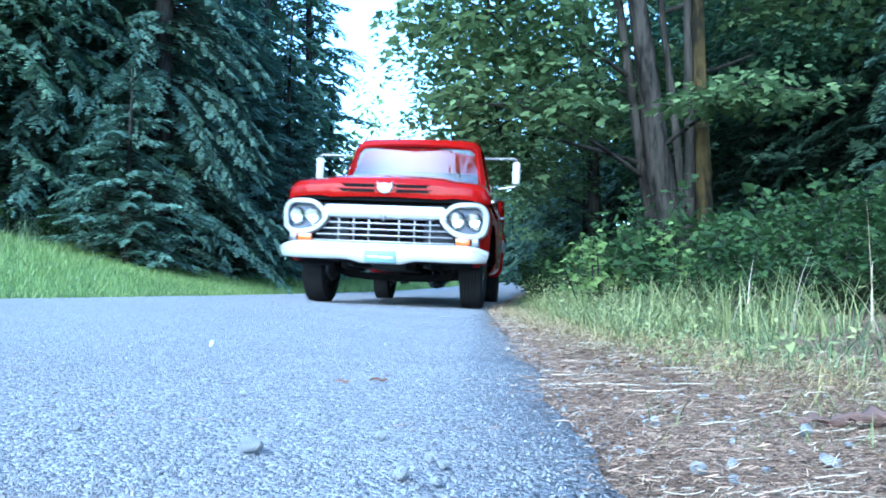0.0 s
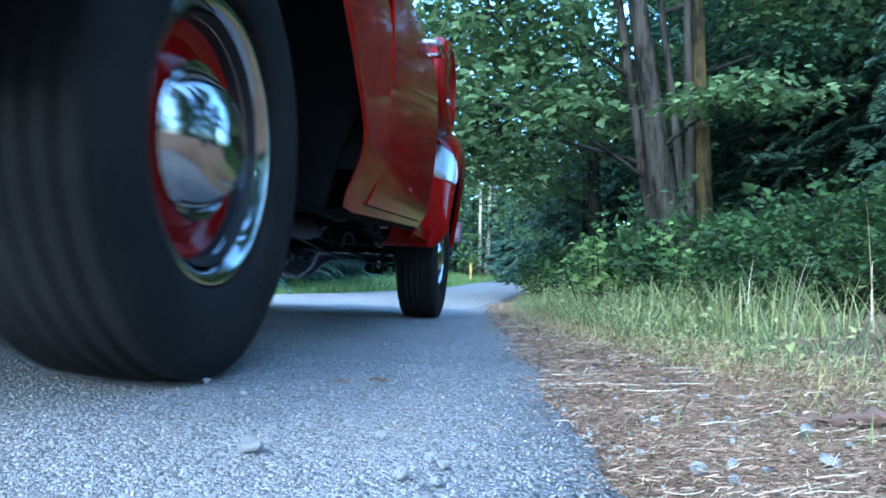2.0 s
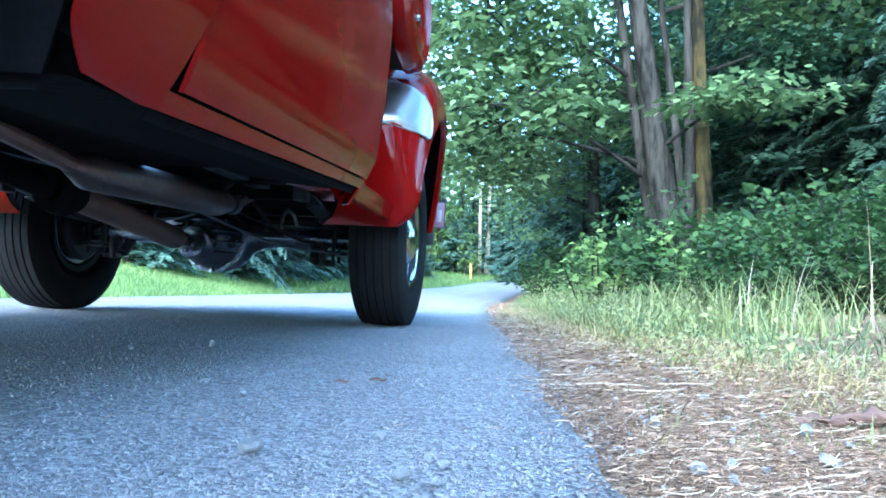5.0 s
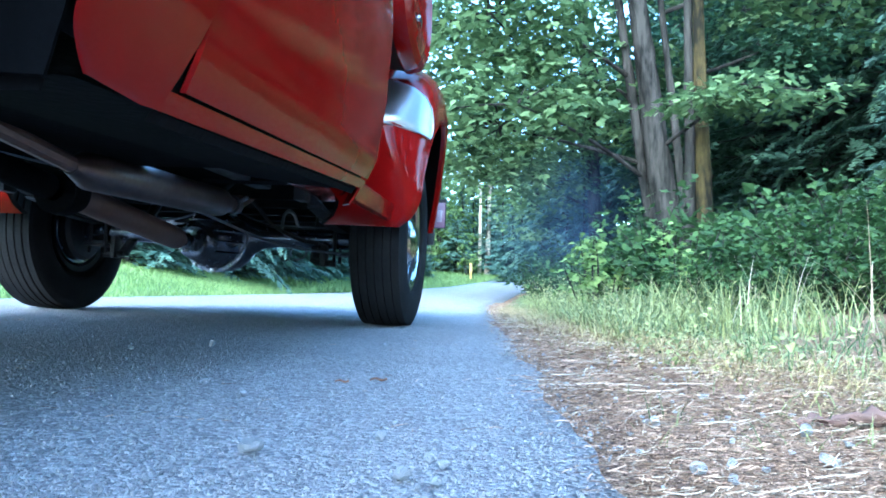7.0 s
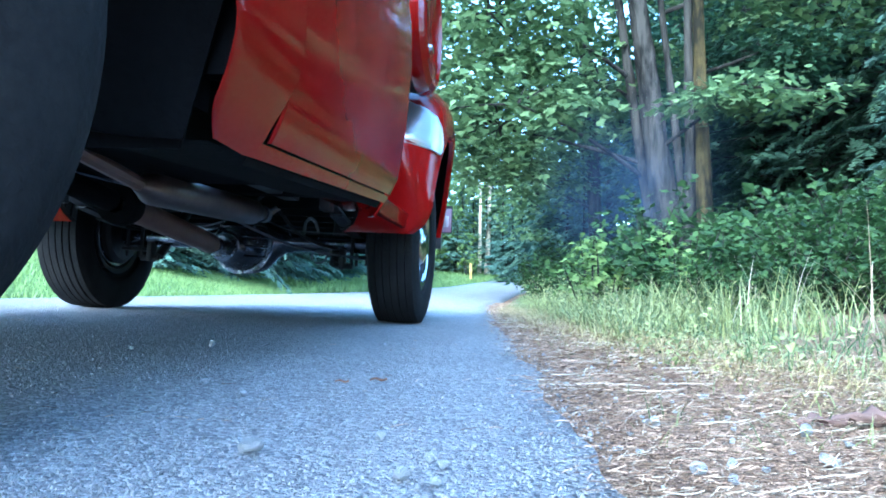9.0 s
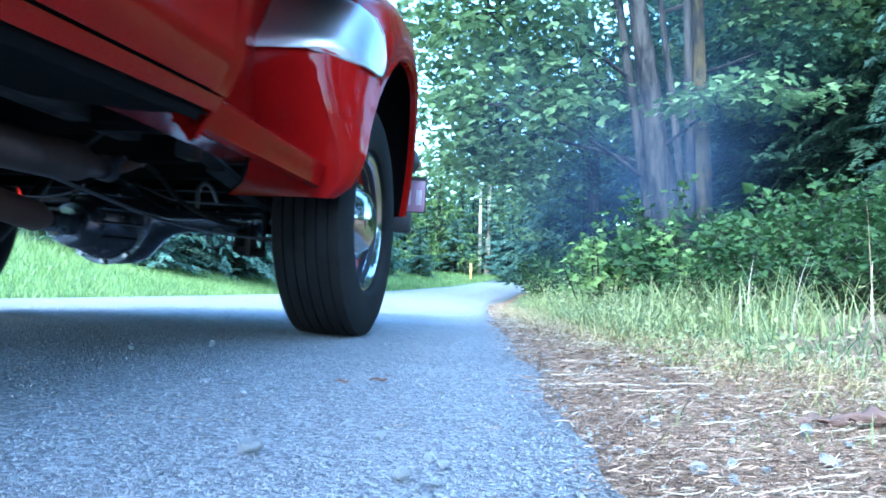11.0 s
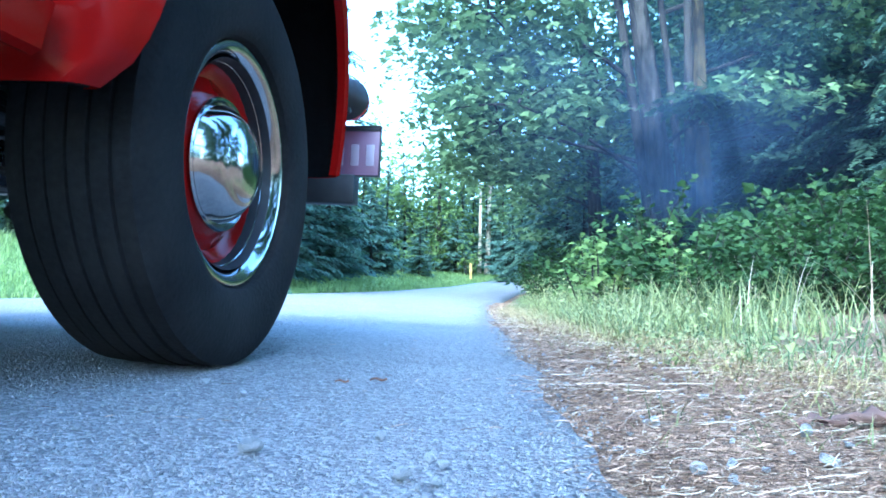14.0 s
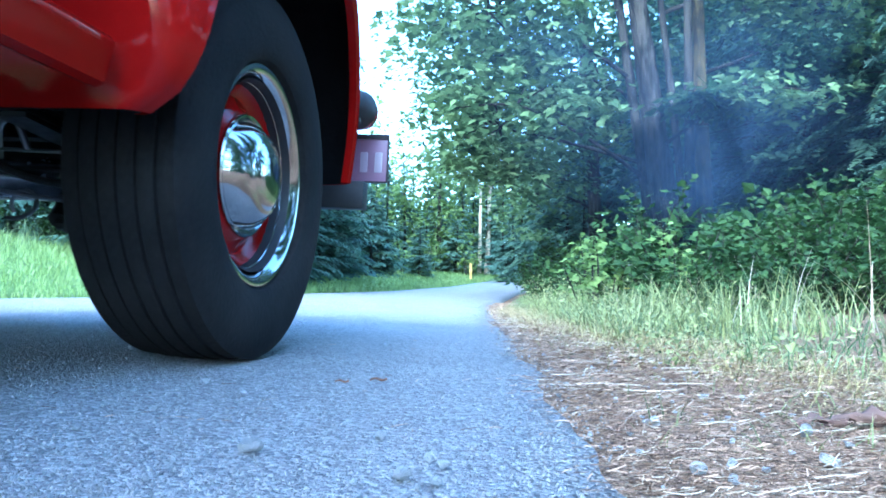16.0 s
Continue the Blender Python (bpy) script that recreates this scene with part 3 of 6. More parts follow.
def leaf_sprays(rg, centres, leaves, size, spread, template=LOBED, flat=0.3, droop=0.4):
    """Layered sprays of leaves around centres. Returns verts, faces."""
    n = len(centres) * leaves
    c = np.repeat(np.asarray(centres), leaves, 0)
    a = rg.uniform(0, 2 * np.pi, n)
    r = spread * np.sqrt(rg.uniform(0.02, 1, n))
    off = np.stack([r * np.cos(a), r * np.sin(a), rg.normal(0, 0.075 * spread, n) - droop * r * r / spread], 1)
    pos = c + off
    out = np.stack([np.cos(a), np.sin(a), rg.uniform(-0.7, 0.1, n)], 1) + rg.normal(0, 0.35, (n, 3))
    nor = np.stack([rg.normal(0, flat, n), rg.normal(0, flat, n), np.ones(n)], 1)
    return scatter(*template, pos, *frames_from(out, nor), size * rg.uniform(0.55, 1.2, n))


def maple(label, x, y, stems, blobs, seed, sprays, leaves=24, leaf=0.115, spread=0.5, mat=None, bark=None, turn=0):
    """A broadleaf tree: stems (dx, dy, top x, top y, top z, radius), foliage in clouds (x, y, z, rx, ry, rz, share)."""
    rg = np.random.default_rng(seed)
    gz = ground_z(x, y)
    ob = tagged(new("maple_tree"), label, "tree", "broadleaf trees")
    ob.matrix_basis = pose(x, y, gz)
    tops = []
    for k, (dx, dy, tx, ty, tz, r) in enumerate(stems):
        pts = limb_path(rg, (dx, dy, -0.3), (tx, ty, tz), 0.0, 48, 0.006)
        bm = tube(pts, [r * (1 + 0.3 * math.exp(-9 * t)) * (1 - 0.72 * t) for t in np.linspace(0, 1, 48)], 20)
        for v in bm.verts:
            v.co += Vector((1, 1, 0)) * (0.16 * r * noise.noise(v.co * 2.3) + 0.16 * r * noise.noise(Vector((v.co.x * 13, v.co.y * 13, v.co.z * 3))) + 0.1 * r * noise.noise(v.co * 20))
        part("trunk", bm, (bark or [BARK])[k % len(bark or [BARK])], ob)
        tops.append(pts)
    cen, limbs = [], []
    for (bx, by, bz, rx, ry, rz, share) in blobs:
        n = int(sprays * share)
        q = rg.normal(0, 1, (n, 3))
        q = unit(q) * rg.uniform(0.25, 1, (n, 1)) ** 0.5
        pts = np.array([bx, by, bz]) + q * [rx, ry, rz]
        keep = np.array([noise.noise(Vector(p) * 0.9 + Vector((seed, 0, 0))) > -0.22 for p in pts])
        pts = pts[keep]
        cen.append(pts)
        st = tops[rg.integers(len(tops))]
        base = min(st, key=lambda p: abs(p[2] - (bz - 0.6)))
        limbs.append(tube(limb_path(rg, base, (bx, by, bz - 0.1 * rz), 0.06), [0.034, 0.03, 0.026, 0.022, 0.018, 0.014, 0.009], 7))
        for j in range(0, len(pts), 9):
            limbs.append(tube(limb_path(rg, (bx, by, bz - 0.1 * rz), tuple(pts[j]), 0.03, 4), [0.02, 0.014, 0.01, 0.004], 4))
    tagged(part("limb", merge(*limbs), BARK, ob), kind="stuff")
    v, f = leaf_sprays(rg, np.concatenate(cen), leaves, leaf, spread)
    tagged(piece("crown", arr_mesh("crown", v, f, mat or MAPLE), ob), kind="stuff")
    return ob


def plant_maples():
    maple("bigleaf maple with several dark grey stems", 3.5, 9.6,
          [(-0.5, 0.2, -1.65, 0.4, 9, 0.085), (-0.36, 0, -1.45, 0.2, 10, 0.18), (-0.2, -0.1, -1.05, 0.1, 9, 0.06)],
          [(-2.9, -0.6, 3.6, 1.1, 1.3, 1.0, 0.15), (-2.7, 0.3, 2.3, 1.0, 1.0, 0.9, 0.12), (-2.6, -1.2, 2.2, 0.8, 0.7, 0.5, 0.06), (0.1, -1.3, 2.35, 1.2, 0.5, 0.2, 0.035),
           (0.2, 0.4, 5.2, 2.2, 1.8, 1.2, 0.15), (-2.4, 0.4, 5.4, 1.8, 1.5, 1.3, 0.15), (1.8, 0.2, 4.2, 1.4, 1.2, 0.9, 0.08), (-1.0, 1.4, 3.2, 1.3, 1.0, 1.0, 0.1), (-0.6, 0.4, 7.6, 2.6, 2.2, 1.6, 0.15)],
          11, 800, 24, 0.135, 0.5, LIT_MAPLE)
    maple("alder with a mossy yellow-brown stem beside the maple", 3.42, 9.2,
          [(-0.05, 0, -0.1, 0.1, 9, 0.105), (-0.22, 0.12, -0.13, 0.3, 8, 0.08)],
          [(0.8, -0.3, 4.8, 1.2, 1.0, 0.8, 0.3), (-0.5, -0.6, 6.2, 1.6, 1.4, 1.2, 0.5), (1.2, 0.5, 3.4, 0.7, 0.5, 0.3, 0.2)],
          12, 150, bark=[MOSSY, BARK])
    maple("green maple leaning over the road edge", 2.9, 13.5, [(0, 0, -0.6, 0, 9, 0.14)],
          [(-1.3, -0.4, 2.2, 1.1, 1.1, 0.9, 0.15), (-3.0, 0, 4.7, 0.9, 1.0, 0.9, 0.1), (-2.5, 0, 3.2, 0.9, 1.0, 0.9, 0.1), (-1.5, 0, 3.9, 1.6, 1.5, 1.1, 0.25), (-1.0, 0.2, 5.8, 2.0, 1.6, 1.3, 0.3), (0.4, -0.4, 3.0, 1.2, 1.2, 1.0, 0.15), (-0.4, 0.4, 7.6, 2.2, 2.0, 1.3, 0.15)],
          13, 520, mat=LIT_MAPLE)
    maple("maple thicket where the road bends away", 4.6, 22, [(0, 0, -0.4, 0, 9, 0.14), (0.6, 0.3, 1.2, 0.4, 8, 0.1)],
          [(-1.4, -0.2, 2.2, 1.5, 1.4, 1.3, 0.2), (-1.7, 0, 4.4, 1.9, 1.8, 1.4, 0.25), (-1.2, 0.4, 6.6, 2.2, 2.0, 1.6, 0.25), (1.0, 0, 4.0, 1.8, 1.6, 1.4, 0.2), (0.2, 0, 1.0, 1.2, 1.0, 0.7, 0.1)],
          14, 420, 12, 0.2, 0.7, LIT_MAPLE)
    maple("broadleaf tree at the end of the clearing, sunlight put into its pale leaf colour", -0.2, 47, [(0, 0, 0.4, 0, 9, 0.16)],
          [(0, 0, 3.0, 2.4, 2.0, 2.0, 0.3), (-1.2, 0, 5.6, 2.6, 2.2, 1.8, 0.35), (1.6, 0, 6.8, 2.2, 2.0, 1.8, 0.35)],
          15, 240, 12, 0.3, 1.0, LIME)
    # straw colour on these trunks puts the sunlight into the bark
    maple("broadleaf trees far down the road, sunlight put into the pale colour of their bare trunks", 3.0, 46, [(-0.1, 0, 0.35, 0, 10, 0.17), (-0.6, 0, -0.5, 0, 9, 0.12)],
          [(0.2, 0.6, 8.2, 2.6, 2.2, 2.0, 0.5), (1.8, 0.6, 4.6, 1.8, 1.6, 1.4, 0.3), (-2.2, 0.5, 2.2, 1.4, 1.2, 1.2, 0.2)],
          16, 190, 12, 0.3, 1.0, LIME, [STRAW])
    maple("maple behind the roadside thicket", 6.5, 15, [(0, 0, -0.3, 0, 10, 0.2)],
          [(-1.0, 0, 4.5, 2.4, 2.0, 1.6, 0.35), (0.8, 0, 7.0, 2.6, 2.4, 1.8, 0.35), (-1.5, -0.6, 2.4, 1.6, 1.2, 1.0, 0.3)],
          17, 330, 14, 0.2, 0.7)


def shrub(label, x, y, height, width, seed, mat, n=60, leaves=14, leaf=0.065):
    """A leafy bush of arching canes."""
    rg = np.random.default_rng(seed)
    ob = tagged(new("shrub"), label, "shrub", "shrubs along the verge")
    ob.matrix_basis = pose(x, y, ground_z(x, y))
    canes, P, Y = [], [], []
    for k in range(n // 4):
        a, q = rg.uniform(0, 2 * np.pi), width * rg.uniform(0.2, 1) ** 0.7
        e = (q * math.cos(a), q * math.sin(a), height * rg.uniform(0.45, 1.05) * (1 - 0.35 * (q / width) ** 2))
        pts = limb_path(rg, (0.25 * e[0], 0.25 * e[1], -0.05), e, 0.08, 6)
        canes.append(tube(pts, [0.009, 0.008, 0.006, 0.005, 0.004, 0.002], 4))
        for j in range(leaves * 4):
            t = rg.uniform(0.25, 1)
            i = min(int(t * 5), 4)
            p = np.array(pts[i]) + (np.array(pts[i + 1]) - np.array(pts[i])) * (t * 5 - i)
            P.append(p + rg.normal(0, 0.045, 3))
            Y.append(np.array([math.cos(a), math.sin(a), 0]) * 0.5 + rg.normal(0, 0.8, 3) * [1, 1, 0.45] - [0, 0, 0.15])
    tagged(part("cane", merge(*canes), BARK, ob, smooth=False), kind="stuff")
    P, Y = np.array(P), np.array(Y)
    Z = np.stack([rg.normal(0, 0.4, len(P)), rg.normal(0, 0.4, len(P)) - 0.25, np.ones(len(P))], 1)
    v, f = scatter(*LOBED, P, *frames_from(Y, Z), leaf * rg.uniform(0.5, 1.25, len(P)))
    tagged(piece("leaves", arr_mesh("leaves", v, f, mat), ob), kind="stuff")
    return ob


def plant_shrubs():
    a = shrub("leafy green bramble bush in the verge", 1.55, 4.6, 0.7, 0.55, 21, SHRUB, 80)
    b = shrub("bright green young maple shoots beside the road", 1.02, 4.8, 0.6, 0.26, 22, LIME, 34, 9, 0.06)
    c = shrub("dense dark green thicket of roadside leaves", 2.5, 4.6, 0.85, 0.75, 23, SHRUB, 100, 15)
    d = shrub("large-leaved green thimbleberry bush", 2.0, 6.4, 1.05, 0.8, 24, SHRUB, 104, 11, 0.07)
    rg = random.Random(3)
    more = [(c, 1.75, 3.5, 0.6), (a, 2.3, 3.35, 0.65), (c, 2.1, 3.95, 0.75), (a, 1.45, 3.9, 0.55), (a, 1.9, 3.1, 0.5), (a, 1.5, 5.9, 0.85), (a, 2.15, 4.3, 0.85), (c, 3.1, 5.6, 1.0), (c, 1.5, 8.0, 0.9), (d, 3.3, 7.4, 1.0), (d, 4.3, 7.0, 1.1), (c, 2.9, 4.2, 0.85), (a, 1.8, 3.7, 0.6),
            (d, 2.6, 9.2, 0.9), (c, 1.5, 10.5, 0.8), (d, 2.2, 12, 1.1), (d, 5.4, 9.0, 1.2), (d, 3.9, 10.5, 1.2), (c, 2.6, 3.7, 0.7), (a, 3.0, 3.9, 0.9), (c, 3.6, 4.6, 1.0),
            (d, 2.4, 15, 1.1), (d, 3.6, 18, 1.2), (d, 4.6, 25, 1.5), (d, 7, 30, 1.6), (c, 1.5, 7.2, 0.6),
            (d, -5.6, 8.4, 0.7), (d, -6.5, 9.5, 1.0), (c, -5.2, 10.0, 0.7), (d, -7.5, 8.6, 1.0), (b, 1.1, 5.1, 1.0), (b, 1.75, 5.5, 1.1), (b, -0.9, 42, 4.0), (b, -2.0, 40, 3.5), (b, 0.2, 45, 4.5), (b, -3.4, 44, 4.0), (b, 1.6, 43, 3.5)]
    for k, x, y, s in more:
        copy_thing(k, put(k, x, y, s, rg.uniform(0, 360)))


def blades(rg, xs, ys, heights, width, lean, segs=2, curl=0.5):
    """Curved tapering grass blades. Returns verts and faces."""
    n = len(xs)
    zs = np.array([ground_z(float(a), float(b)) for a, b in zip(xs, ys)]) - 0.01
    a = rg.uniform(0, 2 * np.pi, n)
    out = np.stack([np.cos(a), np.sin(a), np.zeros(n)], 1)
    sd = np.stack([-np.sin(a), np.cos(a), np.zeros(n)], 1)
    ln = lean * rg.uniform(0.2, 1.6, n)
    base = np.stack([xs, ys, zs], 1)
    rows = []
    w = width * rg.uniform(0.6, 1.4, n)
    for k in range(segs + 1):
        t = k / segs
        p = base + np.outer(heights * t * (1 - 0.3 * ln * t), [0, 0, 1]) + out * (heights * ln * (0.3 * t + curl * 2 * t * t))[:, None]
        ww = (w * (1 - 0.92 * t))[:, None] * sd
        rows += [p - ww, p + ww]
    v = np.stack(rows, 1)
    f = []
    m = 2 * (segs + 1)
    idx = np.arange(n)[:, None] * m
    for k in range(segs):
        f.append(idx + np.array([2 * k, 2 * k + 1, 2 * k + 3, 2 * k + 2]))
    return v.reshape(-1, 3), np.concatenate(f)


def sow_grass():
    rg = np.random.default_rng(8)
    # the mown bank
    y = rg.uniform(2.5, 15, 38000) ** 1.0
    lx = np.interp(y, EDGE_Y, LEFT_X)
    d = rg.uniform(0, 1, len(y)) ** 1.3 * 4.2
    x = lx - d + 0.04 * rg.normal(0, 1, len(y))
    keep = (x / y > -0.72)
    x, y, d = x[keep], y[keep], d[keep]
    h = (0.06 + 0.025 * d) * rg.uniform(0.5, 1.4, len(x))
    v, f = blades(rg, x, y, h, 0.004, 0.5)
    y2 = rg.uniform(15, 48, 20000)
    lx2 = np.interp(y2, EDGE_Y, LEFT_X)
    x2 = lx2 - rg.uniform(0, 1, len(y2)) ** 1.2 * 6
    v2, f2 = blades(rg, x2, y2, rg.uniform(0.08, 0.24, len(x2)), 0.012, 0.5)
    ob = new("lawn_grass", arr_mesh("lawn_grass", np.concatenate([v, v2]), np.concatenate([f, f2 + len(v)]), GRASS))
    tagged(ob, "short green lawn grass on the bank", "grass", kind="stuff")
    # tall seeding grass along the wood edge of the lawn
    y = rg.uniform(5, 11, 500)
    x = np.interp(y, EDGE_Y, LEFT_X) - rg.uniform(2.0, 3.4, len(y))
    v, f = blades(rg, x, y, rg.uniform(0.15, 0.4, len(x)), 0.004, 0.35, 3)
    ob = new("rough_grass", arr_mesh("rough_grass", v, f, TALLGRASS))
    tagged(ob, "tall seeding grass at the wood edge", "grass", kind="stuff")
    # right verge: short dense tufts and taller blades
    n = 36000
    y = 0.9 + 13 * rg.uniform(0, 1, n) ** 1.7
    y = np.where(rg.uniform(0, 1, n) < 0.12, rg.uniform(-3.5, 0.9, n), y)
    rx = np.interp(y, EDGE_Y, RIGHT_X)
    start = np.interp(y, (0.8, 1.4, 2.2, 4, 6, 14), (0.62, 0.5, 0.38, 0.22, 0.16, 0.1))
    d = start + rg.exponential(0.42, n)
    x = rx + d
    keep = ((x / y < 0.72) | (y < 0.9)) & (rg.uniform(0, 1, n) < np.clip((d - start) * 5 + 0.12, 0, 1))
    clump = np.array([noise.noise((float(a) * 3.1, float(b) * 2.3, 1.3)) + 0.5 * noise.noise((float(a) * 9, float(b) * 7, 4.1)) for a, b in zip(x, y)])
    keep &= (x / y < 0.46) | (y < 0.9) | (rg.uniform(0, 1, n) < 0.35)
    keep &= (clump > -0.02 - 0.5 * np.clip((y - 3) / 4, 0, 1)) | (rg.uniform(0, 1, n) < 0.16)
    x, y, d, clump = x[keep], y[keep], d[keep], clump[keep]
    h = (0.7 + 0.9 * np.clip(clump, 0, 0.6)) * (0.05 + 0.2 * np.clip(d / 0.9, 0, 1)) * rg.uniform(0.4, 1.5, len(x)) * np.interp(y, (0.9, 2.5), (0.55, 1))
    v, f = blades(rg, x, y, h * 0.52, 0.0022, 1.0, 3)
    ob = new("verge_grass", arr_mesh("verge_grass", v, f, TALLGRASS))
    tagged(ob, "thin green and yellow verge grass", "grass", kind="stuff")
    n = 6500
    y = rg.uniform(2.4, 9, n)
    x = np.interp(y, EDGE_Y, RIGHT_X) + 0.34 + rg.uniform(0, 1, n) ** 1.2 * np.interp(y, (2.4, 9), (0.9, 1.3))
    v, f = blades(rg, x, y, rg.uniform(0.07, 0.3, n) * np.clip((x - np.interp(y, EDGE_Y, RIGHT_X)) * 1.6, 0.4, 1), 0.003, 0.6, 3)
    ob = new("tall_verge_grass", arr_mesh("tall_verge_grass", v, f, WEED))
    tagged(ob, "knee-high pale green grass in the verge", "grass", kind="stuff")
    n = 70
    y = rg.uniform(1.8, 5, n)
    x = np.interp(y, EDGE_Y, RIGHT_X) + np.where(rg.uniform(0, 1, n) < 0.5, rg.uniform(0.45, 1.5, n), 0.62 * y - 0.15 + rg.normal(0, 0.09, n))
    v, f = blades(rg, x, y, rg.uniform(0.18, 0.5, n), 0.0024, 0.55, 6, 0.5)
    ob = new("seed_stalks", arr_mesh("seed_stalks", v, f, STRAW))
    tagged(ob, "dry pale seed stalks standing in the verge", "grass", kind="stuff")
    # broad weed leaves low in the verge
    n = 4000
    y = 1.5 + 8 * rg.uniform(0, 1, n) ** 1.4
    x = np.interp(y, EDGE_Y, RIGHT_X) + 0.3 + rg.exponential(0.4, n)
    z = np.array([ground_z(float(a), float(b)) for a, b in zip(x, y)]) + rg.uniform(0.0, 1, n) ** 1.6 * np.interp(y, (1.5, 3, 5), (0.07, 0.17, 0.3))
    Y = rg.normal(0, 1, (n, 3)) * [1, 1, 0.5]
    Z = rg.normal(0, 0.5, (n, 3)) + [0, -0.3, 1]
    v, f = scatter(*OVAL, np.stack([x, y, z], 1), *frames_from(Y, Z), rg.uniform(0.008, 0.026, n))
    ob = new("verge_weeds", arr_mesh("verge_weeds", v, f, WEED))
    tagged(ob, "low leafy weeds in the verge", "weeds", kind="stuff")
    # dry yellow grass where the verge meets the litter
    n = 7000
    y = 0.9 + 6 * rg.uniform(0, 1, n) ** 1.5
    x = np.interp(y, EDGE_Y, RIGHT_X) + np.interp(y, (0.8, 1.4, 2.2, 4, 6, 14), (0.5, 0.42, 0.32, 0.18, 0.14, 0.1)) + rg.normal(0.08, 0.12, n)
    v, f = blades(rg, x, y, rg.uniform(0.02, 0.11, n) * np.interp(y, (0.9, 2.2), (0.4, 1)), 0.0012, 1.2, 3)
    ob = new("dry_grass", arr_mesh("dry_grass", v, f, DRYGRASS))
    tagged(ob, "short dry yellow grass along the litter", "grass", kind="stuff")
    # scattered green sprouts in the needle litter
    n = 900
    y = 0.75 + 3.2 * rg.uniform(0, 1, n) ** 1.5
    x = np.interp(y, EDGE_Y, RIGHT_X) + 0.06 + rg.uniform(0, 1, n) ** 0.6 * 0.6
    v, f = blades(rg, x, y, rg.uniform(0.015, 0.06, n), 0.0012, 0.9, 3)
    ob = new("sprouts", arr_mesh("sprouts", v, f, WEED))
    tagged(ob, "sparse green sprouts in the needle litter", "grass", kind="stuff")
    # the far end of the clearing: small leaves against the sky, sunlit haze in their colour
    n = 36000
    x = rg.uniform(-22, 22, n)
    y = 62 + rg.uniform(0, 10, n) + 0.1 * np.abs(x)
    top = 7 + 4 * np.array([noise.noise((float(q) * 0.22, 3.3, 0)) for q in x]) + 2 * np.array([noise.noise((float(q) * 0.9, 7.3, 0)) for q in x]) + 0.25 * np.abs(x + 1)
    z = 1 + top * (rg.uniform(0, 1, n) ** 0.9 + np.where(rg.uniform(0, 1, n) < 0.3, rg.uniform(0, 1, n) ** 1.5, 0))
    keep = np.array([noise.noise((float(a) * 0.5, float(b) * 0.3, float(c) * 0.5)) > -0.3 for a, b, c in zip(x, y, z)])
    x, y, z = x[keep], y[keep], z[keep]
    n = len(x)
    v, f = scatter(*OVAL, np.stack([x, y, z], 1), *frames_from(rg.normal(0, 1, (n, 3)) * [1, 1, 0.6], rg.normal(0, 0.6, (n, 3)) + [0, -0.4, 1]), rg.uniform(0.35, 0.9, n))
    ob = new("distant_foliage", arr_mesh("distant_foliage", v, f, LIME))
    tagged(ob, "foliage of the far woods, sunlit haze put into its pale green", "woods", kind="stuff")
    # woodland undergrowth far off
    n = 26000
    y = rg.uniform(6, 40, n)
    s = rg.random(n) < 0.55
    x = np.where(s, np.interp(y, EDGE_Y, RIGHT_X) + 1.6 + rg.exponential(3.5, n), np.interp(y, EDGE_Y, LEFT_X) - np.where(y < 16, 3.8, 6.5) - rg.exponential(3, n))
    z = np.array([ground_z(float(a), float(b)) for a, b in zip(x, y)]) + rg.uniform(0, 0.9, n) ** 1.5
    v, f = scatter(*OVAL, np.stack([x, y, z], 1), *frames_from(rg.normal(0, 1, (n, 3)) * [1, 1, 0.5], rg.normal(0, 0.5, (n, 3)) + [0, 0, 1]), rg.uniform(0.1, 0.26, n))
    ob = new("undergrowth", arr_mesh("undergrowth", v, f, SHRUB))
    tagged(ob, "dark leafy undergrowth on the forest floor", "undergrowth", kind="stuff")


